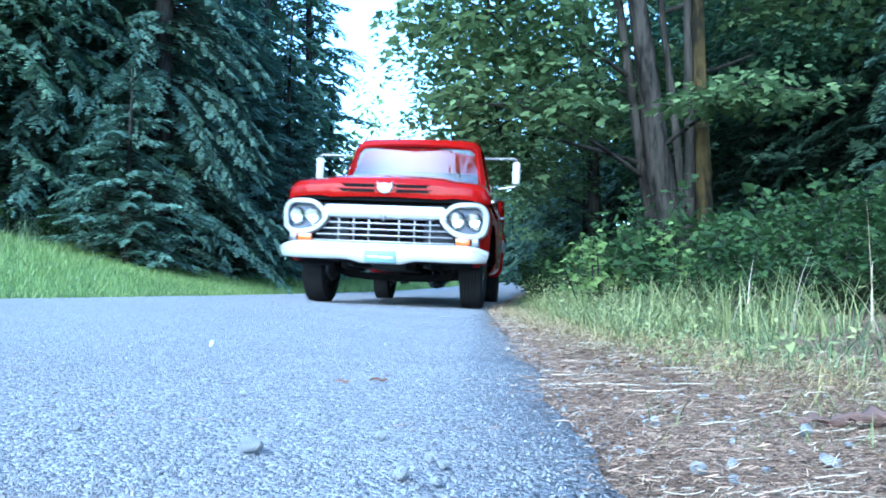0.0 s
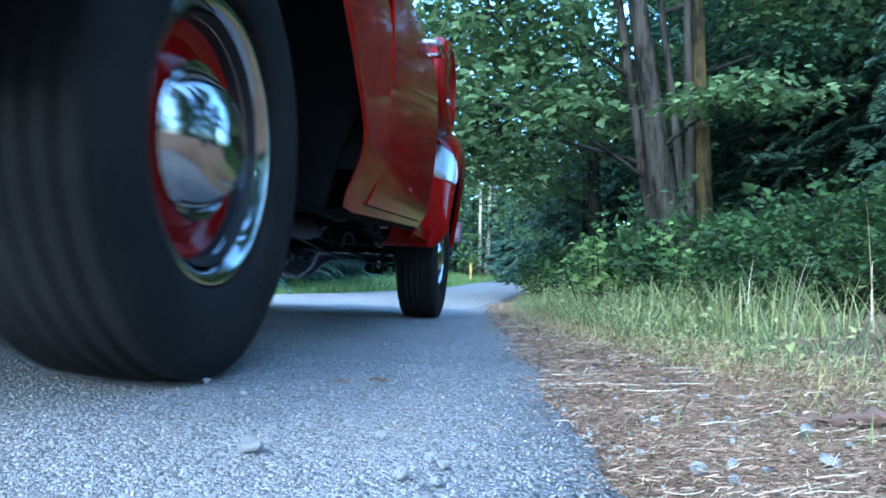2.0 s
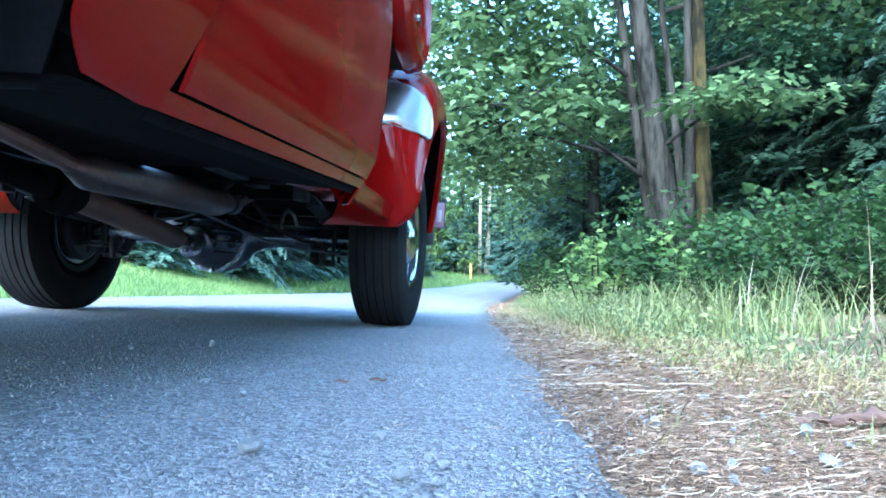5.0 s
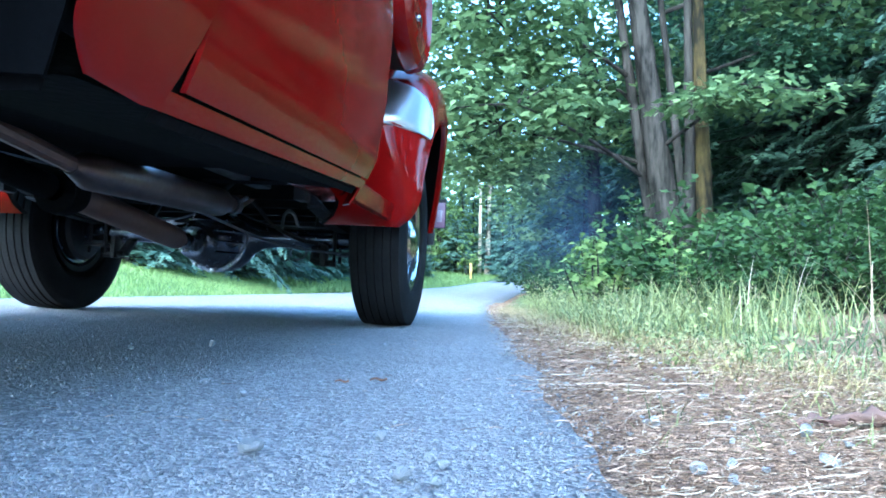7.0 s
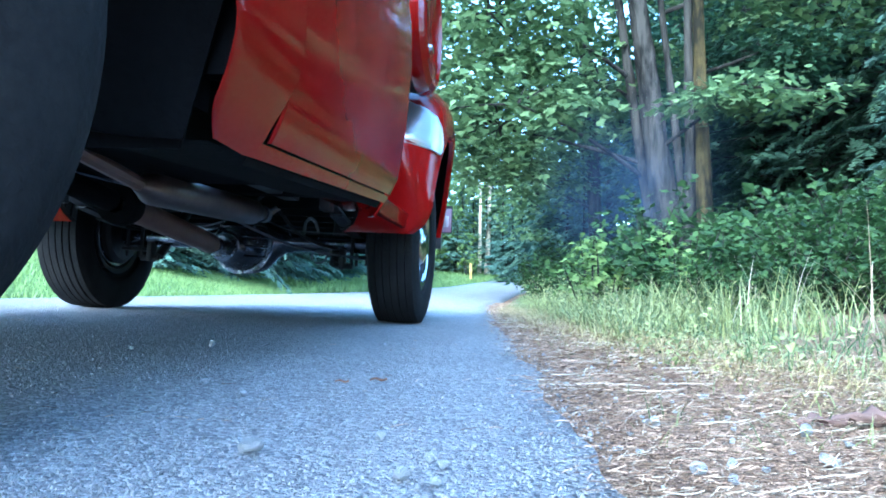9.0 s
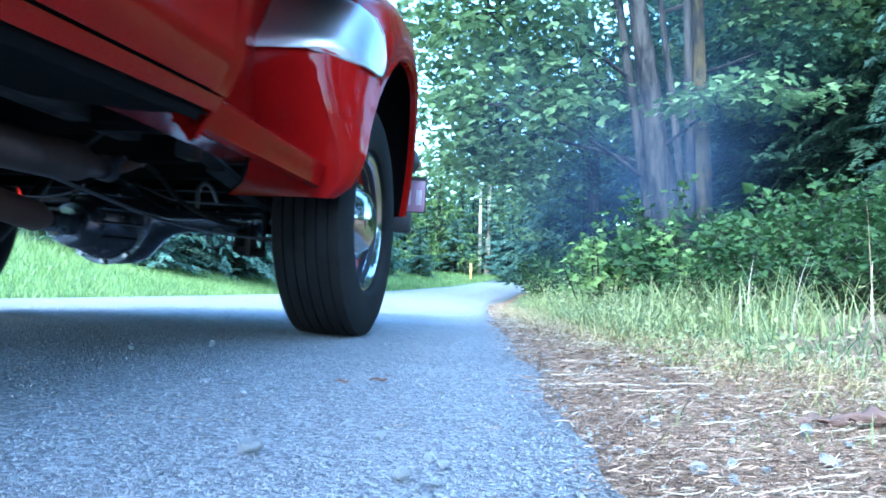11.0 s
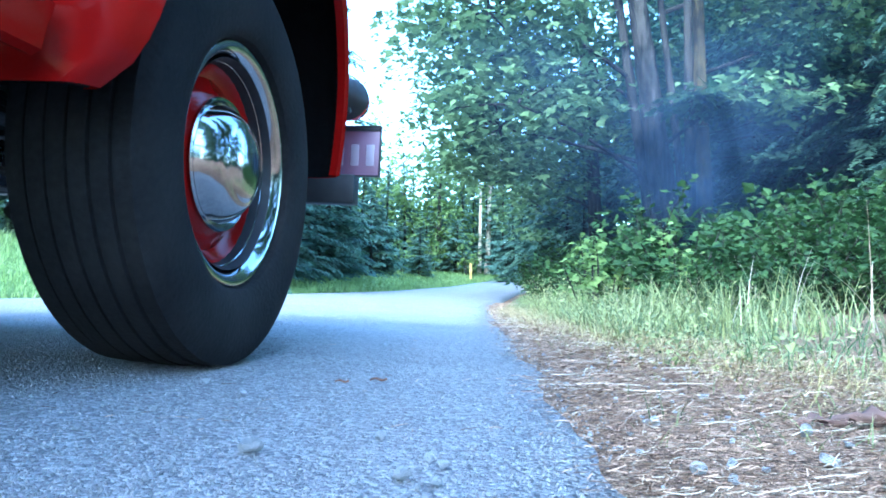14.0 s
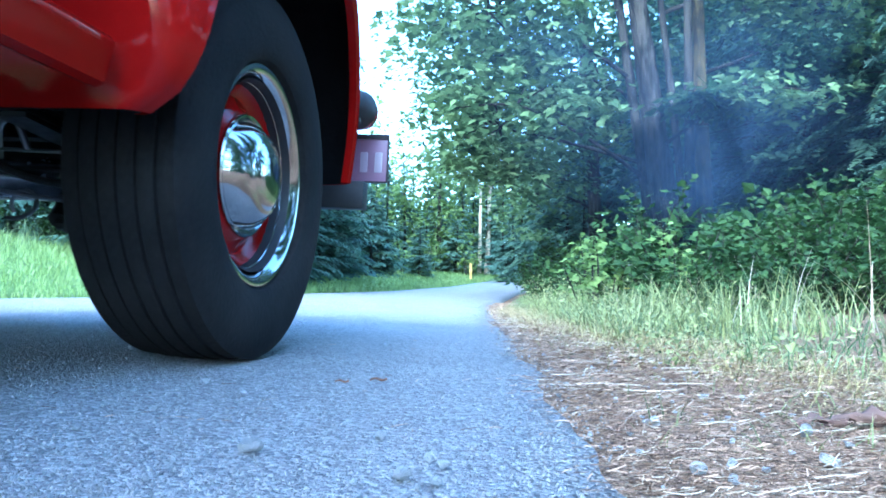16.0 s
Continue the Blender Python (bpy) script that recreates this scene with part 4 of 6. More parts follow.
def strew_litter():
    rg = np.random.default_rng(9)

    def sticks(n, x, y, z, length, w, mat, name, label, stations=(-0.5, 0.5)):
        a = rg.uniform(0, np.pi, n)
        bendy = rg.normal(0, 0.35, n)
        L = length
        P = []
        for t in stations:
            P.append(np.stack([x + L * t * np.cos(a) - np.sin(a) * bendy * L * (0.25 - t * t), y + L * t * np.sin(a) + np.cos(a) * bendy * L * (0.25 - t * t),
                               z + np.abs(rg.normal(0, 0.003, n)) * (1 if t < 0 else 0.5)], 1))
        nrm = np.stack([-np.sin(a), np.cos(a), np.zeros(n)], 1) * w[:, None]
        up = np.stack([np.zeros(n), np.zeros(n), w * 1.3], 1)
        rows = []
        for p in P:
            rows += [p - nrm, p + nrm + up]
        v = np.stack(rows, 1).reshape(-1, 3)
        idx = np.arange(n)[:, None] * 2 * len(stations)
        f = np.concatenate([idx + np.array((0, 1, 3, 2)) + 2 * k for k in range(len(stations) - 1)])
        ob = new(name, arr_mesh(name, v, f, mat))
        tagged(ob, label, "litter", kind="stuff")

    def strewn(n, near, dmax, onto=0.03):
        y = near + 9 * rg.uniform(0, 1, n) ** 2.6
        back = rg.uniform(0, 1, n) < 0.1           # the strip goes on behind
        y = np.where(back, rg.uniform(-2.5, 0.3, n), y)
        rx = np.array([right_edge(float(q)) for q in y])
        x = rx - onto * np.abs(rg.normal(0, 1, n)) + rg.uniform(0, 1, n) ** 0.9 * dmax * np.interp(y, (0.5, 3, 9), (1, 0.55, 0.5))
        z = np.array([max(ground_z(float(a), float(b)), ground_z(float(r) - 0.01, float(b)) + 0.006 if a < r else -9) for a, b, r in zip(x, y, rx)]) + 0.002
        return x, y, z

    n = 48000
    x, y, z = strewn(n, 0.45, 1.05)
    sticks(n, x, y, z + rg.uniform(0, 0.008, n), rg.uniform(0.003, 0.017, n) * (1 + 0.25 * y), rg.uniform(0.00015, 0.0005, n) * (1 + 0.35 * y), NEEDLE, "fallen_needles", "brown fallen needles on the road shoulder")
    n = 5200
    x, y, z = strewn(n, 0.56, 1.0, 0.004)
    sticks(n, x, y, z + rg.uniform(0, 0.012, n), (0.01 + 0.09 * rg.uniform(0, 1, n) ** 2.2) * np.interp(y, (0.5, 1.2), (0.75, 1.3)), rg.uniform(0.00012, 0.00042, n) * np.interp(y, (0.5, 1, 4), (0.8, 1.2, 2.2)), STRAW, "dry_straw", "pale dry straw lying on the shoulder", (-0.5, -0.17, 0.17, 0.5))
    n = 260
    y = 0.8 + 6 * rg.uniform(0, 1, n) ** 2
    x = rg.uniform(-1.4, 0.2, n) * np.minimum(1, y)
    z = np.array([ground_z(float(a), float(b)) for a, b in zip(x, y)]) + 0.0075
    sticks(n, x, y, z, rg.uniform(0.006, 0.025, n), rg.uniform(0.0003, 0.0006, n), NEEDLE, "road_needles", "few brown needles scattered on asphalt")


def stone_mesh(name, seed, flat=0.65):
    bm = bmesh.new()
    bmesh.ops.create_icosphere(bm, subdivisions=2, radius=1)
    rg = random.Random(seed)
    cuts = [Vector((rg.gauss(0, 1), rg.gauss(0, 1), rg.gauss(0, 1))).normalized() for _ in range(9)]
    for v in bm.verts:
        for c in cuts:
            dd = v.co.dot(c) - 0.55
            if dd > 0:
                v.co -= c * dd
        v.co *= 1 + 0.08 * noise.noise(v.co * 3 + Vector((seed, 0, 0)))
        v.co.z *= 1.25 * flat
    me = bpy.data.meshes.new(name)
    bm.to_mesh(me)
    bm.free()
    me.materials.append(STONE)
    return me


def scatter_stones():
    kinds = [stone_mesh("stone_%s" % c, k, f) for k, (c, f) in enumerate((("a", 0.7), ("b", 0.55), ("c", 0.8), ("d", 0.6)))]
    rg = random.Random(12)
    spots = [(-0.164, 0.666, 0.0125), (-0.054, 0.75, 0.0065), (0.009, 0.641, 0.007), (-0.003, 0.665, 0.006), (-0.024, 0.596, 0.008), (0.004, 0.584, 0.008), (-0.351, 0.731, 0.006),
             (0.038, 0.735, 0.005), (-0.342, 1.098, 0.008), (-0.531, 1.727, 0.01), (-0.652, 1.565, 0.008), (0.188, 1.97, 0.008), (-0.325, 0.852, 0.006), (-0.259, 0.994, 0.006),
             (0.239, 0.669, 0.009), (0.413, 1.139, 0.009), (0.371, 0.692, 0.01), (0.414, 0.821, 0.01), (0.268, 0.901, 0.008)]
    for i in range(70):
        y = 0.56 + 2.2 * rg.random() ** 1.5
        spots.append((rg.uniform(-0.6, 0.2) * y * 1.0, y, rg.uniform(0.0018, 0.0038)))
    for i in range(90):
        y = 0.56 + 1.6 * rg.random() ** 1.5
        spots.append((right_edge(y) + rg.uniform(0.0, 0.5), y, rg.uniform(0.002, 0.0065)))
    for x, y, r in spots:
        z = ground_z(x, y) + (0.006 if x < right_edge(y) else 0)
        ob = new("stone", rg.choice(kinds))
        ob.matrix_basis = pose(x, y, z + r * 0.6, rg.uniform(-15, 15), rg.uniform(-15, 15), rg.uniform(0, 360)) @ Matrix.Scale(r, 4)
        tagged(ob, "pale grey crushed stone lying on the road" if x < right_edge(y) else "pale grey stone among needle litter", "stone", "loose stones")
    # fine grit
    g = np.random.default_rng(14)
    n = 15000
    y = 0.5 + 7 * g.uniform(0, 1, n) ** 2.3
    x = g.uniform(-0.66, 0.24, n) * np.maximum(y, 0.5) * 1.0
    x = np.minimum(x, np.array([right_edge(float(q)) for q in y]) + g.exponential(0.05, n))
    z = np.array([ground_z(float(a), float(b)) for a, b in zip(x, y)]) + 0.0062
    tv = [(1, 0, 0), (-0.5, 0.9, 0), (-0.6, -0.8, 0), (0.1, 0.1, 1.15), (0.4, -0.8, 0.3)]
    tf = [(0, 1, 3), (1, 2, 3), (2, 4, 3), (4, 0, 3)]
    a = g.uniform(0, 6.28, n)
    ay = np.stack([np.cos(a), np.sin(a), 0 * a], 1)
    v, f = scatter(tv, tf, np.stack([x, y, z], 1), *frames_from(ay, np.tile([0, 0, 1.0], (n, 1))), g.uniform(0.0007, 0.0019, n) * (1 + 0.25 * y))
    tagged(new("grit", arr_mesh("grit", v, f, GRIT)), "loose pale grit scattered over the asphalt", "grit", kind="stuff")


# ---- the pickup truck: x across, y backwards from the front axle, z up ----
WR = 0.366                                     # wheel radius
WB = 3.10                                      # wheelbase
BODY_FROM = (-2, 0.45, 0.64, 0.786, 1.96, 2.0, 2.05, 2.11, 2.44, 2.95, 3.9, 5)   # stations of the short-bed body
BODY_TO = (-2, 0.45, 0.69, 0.85, 1.81, 1.86, 1.925, 2.06, 2.595, 3.10, 4.085, 5.2)  # where they come on this long-bed one


def mirrored(fn, *a):
    """Both sides of the truck."""
    for s in (1, -1):
        fn(s, *a)


def flip(bm, s):
    if s < 0:
        bmesh.ops.scale(bm, vec=(-1, 1, 1), verts=bm.verts)
    return bm


def interp(t, pts):
    return float(np.interp(t, [p[0] for p in pts], [p[1] for p in pts]))


def shell(bm, t):
    """Give a sheet a thickness."""
    bmesh.ops.recalc_face_normals(bm, faces=bm.faces)
    bmesh.ops.solidify(bm, geom=bm.faces[:], thickness=t)
    return bm


def build_wheel(truck, x, y, side):
    """A steel wheel with tyre, trim ring and hubcap; its outer face looks to side."""
    s = side
    barrel = [(0.074, 0.192), (0.06, 0.186), (-0.02, 0.17), (-0.085, 0.175), (-0.09, 0.198)]
    disc = [(0.066, 0.196), (0.05, 0.19), (0.03, 0.176), (0.022, 0.158), (0.034, 0.138), (0.048, 0.122), (0.052, 0.1), (0.048, 0.03), (0.048, 0.0)]
    back = [(a - 0.006, r) for a, r in disc[2:]]
    wheel = part("wheel", lathe_x([(s * a, r) for a, r in disc], 48), RED, truck, "red painted steel wheel")
    wheel.matrix_basis = pose(x, y, WR)
    part("rim_barrel", merge(lathe_x([(s * a, r) for a, r in barrel], 40), lathe_x([(s * a, r) for a, r in back], 40)), BLACK, wheel, "black inside of the rim")
    # tyre: ribbed tread with a little wear, rounded shoulders, bulging walls
    half, tread = 0.1115, []
    for k in range(6):
        c = -0.08 + k * 0.032
        r = WR - 0.75 * c * c
        tread += [(c - 0.0132, r), (c + 0.0132, r)] + ([(c + 0.0146, r - 0.008), (c + 0.0174, r - 0.008)] if k < 5 else [])
    wall = [(0.097, WR - 0.0125), (0.1, WR - 0.02), (0.1025, WR - 0.024), (0.106, WR - 0.036), (0.1095, WR - 0.052), (half, WR - 0.08), (0.1105, WR - 0.1), (0.107, WR - 0.122),
            (0.1, WR - 0.136), (0.098, WR - 0.138), (0.092, 0.227), (0.084, 0.2245), (0.074, 0.214), (0.07, 0.2)]
    full = [(-a, r) for a, r in wall[::-1]] + tread + wall
    part("tyre", lathe_x([(s * a, r) for a, r in full], 96), RUBBER, wheel, "black ribbed rubber tyre")
    ring = [(0.078, 0.2235), (0.084, 0.2235), (0.0885, 0.220), (0.0895, 0.214), (0.087, 0.207), (0.078, 0.199), (0.068, 0.193), (0.06, 0.189), (0.056, 0.184)]
    part("trim_ring", lathe_x([(s * a, r) for a, r in ring], 64), CHROME, wheel, "polished chrome trim ring")
    cap = [(0.048, 0.122), (0.055, 0.1235), (0.059, 0.121), (0.058, 0.1165), (0.053, 0.113), (0.062, 0.107), (0.078, 0.097), (0.092, 0.083), (0.098, 0.074), (0.0985, 0.07), (0.101, 0.066), (0.108, 0.052), (0.113, 0.03), (0.1145, 0.0)]
    part("hubcap", lathe_x([(s * a, r) for a, r in cap], 64), CHROME, wheel, "domed chrome hubcap")
    return wheel


def arch_panel(cy, cz, size, x, s, outline, n=90, a0=-14, a1=194, lip=0.002):
    """A side panel at x with a flattened wheel arch (front, rear and top reach): outline(angle) gives the outer radius."""
    rings = []
    for a in np.radians(np.concatenate([np.linspace(a0, 174, n), np.linspace(174.5, a1, 26)])):
        cs, sn = -math.cos(a), math.sin(a)
        ro = outline(a)
        wide = size[0] if cs < 0 else size[1]
        e = 3.4 if cs < 0 else 1.65             # the rear of the arch leans forward as it rises
        R = (abs(cs / wide) ** e + abs(sn / size[2]) ** e) ** (-1 / e)
        if cs > 0 and cz + sn * R < 0.42:      # rounded lower corner behind the wheel
            R += 0.05 * min(1.0, (0.42 - cz - sn * R) / 0.05) ** 2
        rings.append([(s * (x - lip), cy + cs * R, cz + sn * R), (s * (x - 0.001), cy + cs * (R + 0.001), cz + sn * (R + 0.001)), (s * x, cy + cs * (R + 0.004), cz + sn * (R + 0.004))] +
                     [(s * x, cy + cs * (R + (ro - R) * t), cz + sn * (R + (ro - R) * t)) for t in (0.12, 0.3, 0.5, 0.7, 0.85, 1.0)])
    return loft(rings)


def rect_outline(cy, cz, y0, y1, z0, z1):
    def f(a):
        cs, sn = -math.cos(a), math.sin(a)
        r = 9.0
        if cs < -1e-6:
            r = min(r, (y0 - cy) / cs)
        if cs > 1e-6:
            r = min(r, (y1 - cy) / cs)
        if sn > 1e-6:
            r = min(r, (z1 - cz) / sn)
        if sn < -1e-6:
            r = min(r, (z0 - cz) / sn)
        return r
    return f


def build_front(truck):
    # front fenders
    for s in (1, -1):
        bm = arch_panel(0.0, 0.39, (0.5, 0.6, 0.43), 0.955, s, rect_outline(0.0, 0.39, -0.70, 0.777, 0.368, 0.97), a0=1.5, a1=181.7)
        for v in bm.verts:                      # tuck the panel under towards its bottom and round its nose
            zz = v.co.z
            v.co.x -= s * (0.05 * max(0, (0.55 - zz) / 0.2) ** 1.5 if zz < 0.55 else 0.02 * max(0, (zz - 0.8) / 0.17) ** 2)
            if v.co.y < -0.42:
                v.co.x -= s * 0.09 * ((-0.42 - v.co.y) / 0.28) ** 2
            if v.co.y < -0.5 and zz < 0.55:       # rounded lower corner of the nose
                v.co.z += 0.035 * ((-0.5 - v.co.y) / 0.2) ** 2 * (0.55 - zz) / 0.12
        fender = part("fender", bm, RED, truck)
        # valance from the fender's nose down behind the bumper
        rows = [[(s * xx * k, -0.70 + 0.06 * (xx / 0.86) ** 4 + q, z) for z, k, q in ((0.93, 1, 0), (0.62, 1, 0), (0.46, 1, 0), (0.41, 0.99, 0.012), (0.385, 0.97, 0.04))] for xx in np.linspace(0.82, 0.89, 5)]
        part("valance", shell(loft(rows), 0.005), RED, truck)
        rows = [[(s * xx, -0.70 + q, z) for z, q in ((0.53, 0), (0.46, 0), (0.41, 0.012), (0.39, 0.06))] for xx in (0.0, 0.3, 0.6, 0.815)]
        part("gravel_pan", shell(loft(rows), 0.005), UNDERSEAL, truck)
        # inner wheel housing
        rings = []
        for a in np.linspace(radians(-5), radians(185), 20):
            outer = 0.86 + 0.082 * float(np.clip((math.sin(a) * 0.5 - 0.1) / 0.15, 0, 1))
            rings.append([(s * xx, 0.06 - math.cos(a) * 0.6, 0.40 + math.sin(a) * 0.5) for xx in (outer, 0.7, 0.52)])
        part("wheel_housing", shell(loft(rings), 0.004), UNDERSEAL, truck)
        part("splash_panel", box(s * 0.5 - 0.01, -0.5, 0.45, s * 0.5 + 0.01, 0.72, 1.0), UNDERSEAL, truck)
    # bonnet: full width with a raised middle
    ys = (-0.765, -0.775, -0.765, -0.72, -0.62, -0.4, -0.1, 0.2, 0.45, 0.56)
    zc = (0.985, 1.04, 1.11, 1.165, 1.2, 1.235, 1.26, 1.275, 1.28, 1.278)
    zs = (0.985, 1.03, 1.085, 1.13, 1.16, 1.19, 1.21, 1.22, 1.225, 1.225)
    xs = (0, 0.2, 0.4, 0.49, 0.53, 0.57, 0.62, 0.72, 0.82, 0.88, 0.92, 0.945, 0.955)
    rings = []
    for i, y in enumerate(ys):
        half = []
        for x in xs:
            mid = zc[i] - 0.02 * (x / 0.6) ** 2
            side = zs[i] - 0.03 * max(0, (x - 0.6) / 0.3) ** 2
            k = np.clip((x - 0.5) / 0.1, 0, 1)
            z = mid * (1 - k) + side * k
            if x > 0.85:
                z = 0.968 + (z - 0.968) * (1 - ((x - 0.85) / 0.105) ** 2) ** 0.5 if x < 0.954 else 0.968
            yy = y + (0.05 * max(0, (x - 0.5) / 0.45) ** 2 + 0.12 * max(0, (x - 0.8) / 0.15) ** 3) * (1 if y < -0.5 else 0) + (0.14 * (x / 0.95) ** 2 if y > 0.4 else 0)
            half.append((x, yy, z))
        rings.append([(-p[0], p[1], p[2]) for p in half[:0:-1]] + half)
    bonnet = part("bonnet", shell(loft(rings), 0.008), RED, truck, "raised red bonnet with twin slots", angle=28)
    for z, w in ((1.035, 0.4), (1.082, 0.38)):
        for s in (1, -1):
            part("slot", box(s * 0.1 if s > 0 else -w, -0.786, z - 0.011, w if s > 0 else -0.1, -0.73, z + 0.011, 0.006), UNDERSEAL, bonnet)
        part("slot_lip", box(-w - 0.03, -0.788, z + 0.012, w + 0.03, -0.74, z + 0.02, 0.004), RED, bonnet)
    # crest on the nose: a plain shield with ears
    pts = [(-0.075, 0.055), (-0.05, 0.03), (-0.02, 0.042), (0.02, 0.042), (0.05, 0.03), (0.075, 0.055), (0.07, -0.01), (0.045, -0.045), (0.0, -0.06), (-0.045, -0.045), (-0.07, -0.01)]
    bm = loft([[(x, -0.782, 1.068 + z) for x, z in pts], [(x * 0.95, -0.80, 1.068 + z * 0.95) for x, z in pts]], True, True)
    part("crest", bm, STEEL_GREY, bonnet, "pale metal nose crest")
    part("crest_field", loft([[(x * 0.6, -0.801, 1.068 + z * 0.6) for x, z in pts], [(x * 0.5, -0.806, 1.068 + z * 0.5) for x, z in pts]], True, True), CHROME, bonnet)
    part("shut_gap", box(-0.8, -0.73, 0.95, 0.8, -0.6, 0.99), UNDERSEAL, truck)


def build_grille(truck):
    # white surround: a bar between two hexagonal headlight pods
    def pod_ring(s, grow, y):
        pts = [(0.50, 0.80), (0.565, 0.895), (0.64, 0.955), (0.80, 0.965), (0.895, 0.95), (0.945, 0.885), (0.95, 0.77), (0.92, 0.675), (0.845, 0.635), (0.70, 0.635), (0.60, 0.68), (0.55, 0.73)]
        cx, cz = 0.74, 0.80
        out = []
        pts = [(x, z - 0.012) for x, z in pts]
        for _ in range(2):                      # round the corners
            pts = [(a[0] + k * (b[0] - a[0]), a[1] + k * (b[1] - a[1])) for a, b in zip(pts, pts[1:] + pts[:1]) for k in (0.25, 0.75)]
        for x, z in pts:
            dx, dz = x - cx, z - cz
            ln = math.hypot(dx, dz)
            k = (ln + grow) / ln
            xx = cx + dx * k
            out.append((s * xx, y + 0.055 * max(0, (xx - 0.7) / 0.25) ** 2, cz + dz * k))
        return out

    surround = part("grille_surround", merge(*[
        loft([pod_ring(s, -0.035, -0.735), pod_ring(s, -0.05, -0.775), pod_ring(s, -0.035, -0.792), pod_ring(s, -0.005, -0.79), pod_ring(s, 0.004, -0.77), pod_ring(s, 0.004, -0.72)], True) for s in (1, -1)],
        loft([[(x, yy, (0.85 if abs(x) < 0.56 else 0.82) + dz) for yy, dz in ((-0.72, 0.055), (-0.765, 0.055), (-0.78, 0.035), (-0.783, -0.03), (-0.77, -0.055), (-0.72, -0.055))] for x in (-0.57, -0.53, -0.3, 0, 0.3, 0.53, 0.57)], True, True)),
        WHITE, truck, "white enamelled grille surround")
    for s in (1, -1):
        bm = bmesh.new()
        bm.faces.new([bm.verts.new(p) for p in pod_ring(s, -0.03, -0.73)])
        part("headlight_bezel", bm, BEZEL, surround, "blue-grey headlight backing")
        for x in (0.662, 0.815):
            yo = -0.735 + (0.018 if x > 0.7 else 0)
            lamp = part("headlight", lathe_rim(s * x, yo, 0.79, [(0.0, 0.079), (-0.02, 0.081), (-0.026, 0.076), (-0.02, 0.07)]), CHROME, surround, "round chrome-rimmed headlight")
            part("reflector", lathe_rim(s * x, yo, 0.79, [(-0.02, 0.07), (-0.004, 0.055), (-0.001, 0.03), (0.0, 0.0)]), CHROME, lamp)
            part("lens", lathe_rim(s * x, yo, 0.79, [(-0.021, 0.071), (-0.031, 0.05), (-0.035, 0.025), (-0.036, 0.0)]), LENS, lamp)
        ind = part("indicator", box(min(s * 0.66, s * 0.79), -0.782, 0.563, max(s * 0.66, s * 0.79), -0.735, 0.63, 0.008), AMBER, truck, "amber rectangular indicator lens")
        part("side_block", box(min(s * 0.80, s * 0.87), -0.768, 0.553, max(s * 0.80, s * 0.87), -0.70, 0.65, 0.012), STEEL_GREY, truck)
    # dark grille opening, its bars and posts
    grille = part("grille", box(-0.74, -0.61, 0.5, 0.74, -0.595, 0.94), GRILLE_BACK, truck, "silver bar grille before a dark opening")
    for z, w in ((0.79, 0.46), (0.74, 0.51), (0.685, 0.57), (0.63, 0.63), (0.575, 0.65)):
        part("bar", box(-w, -0.757, z - 0.008, w, -0.735, z + 0.008, 0.005), STEEL_GREY, grille)
    for x in (-0.42, -0.28, -0.14, 0.14, 0.28, 0.42):
        part("post", box(x - 0.006, -0.75, 0.575, x + 0.006, -0.72, 0.785, 0.002), STEEL_GREY, grille)
    part("ornament", merge(tube([(-0.045, -0.765, 0.86), (0, -0.775, 0.79), (0, -0.77, 0.765)], 0.013, 8), tube([(0.045, -0.765, 0.86), (0, -0.775, 0.79), (0, -0.77, 0.765)], 0.013, 8)), STEEL_GREY, grille)
    # bumper: a wide white blade, dipped in the middle, wrapped at the ends
    rings = []
    for x in 0.955 * np.sin(np.linspace(-math.pi / 2, math.pi / 2, 49)):
        e = abs(x) / 0.955
        y = -0.84 + 0.02 * e ** 2 + 0.075 * max(0, (e - 0.82) / 0.18) ** 2.4
        dip = 0.03 * (1 - np.clip((abs(x) - 0.2) / 0.08, 0, 1))
        z0, z1 = 0.405 - dip + 0.014 * e ** 12, 0.562 - 0.045 * max(0, (e - 0.75) / 0.25) ** 2.5
        lo = x * (1 - 0.014 * max(0, (e - 0.6) / 0.4) ** 2)          # the blade's foot is shorter than its top
        rings.append([(x, y + 0.05, z1 - 0.002), (x, y + 0.02, z1), (x, y + 0.004, z1 - 0.012), (x, y - 0.004, z1 - 0.035), (x, y - 0.004, z1 - 0.04), (x, y, z1 - 0.043),
                      (x + 0.5 * (lo - x), y - 0.001, 0.5 * (z0 + z1) - 0.01), (lo, y - 0.002, z0 + 0.03), (lo + 0.25 * (lo - x), y + 0.008, z0 + 0.006), (lo + 0.6 * (lo - x), y + 0.02, z0), (lo + 1.0 * (lo - x), y + 0.035, z0 + 0.004)])
    bumper = part("bumper", shell(loft(rings), 0.005), WHITE, truck, "wide white painted front bumper", angle=50)
    part("number_plate", box(-0.14, -0.866, 0.385, 0.14, -0.857, 0.49, 0.004), PLATE_BLUE, bumper, "pale blue front number plate")
    part("plate_bars", merge(box(-0.11, -0.869, 0.43, -0.02, -0.866, 0.445), box(0.0, -0.869, 0.425, 0.11, -0.866, 0.44)), PALE, bumper)
    for s in (1, -1):
        part("bumper_iron", box(s * 0.42 - 0.02, -0.82, 0.47, s * 0.42 + 0.02, -0.5, 0.53, 0.004), BLACK, bumper)


def lathe_rim(cx, cy, cz, prof, n=24):
    """Turn (y, r) about an axis along y."""
    return loft([[(cx + r * math.cos(a), cy + y, cz + r * math.sin(a)) for y, r in prof] for a in np.linspace(0, 2 * math.pi, n, endpoint=False)], False, False, True)


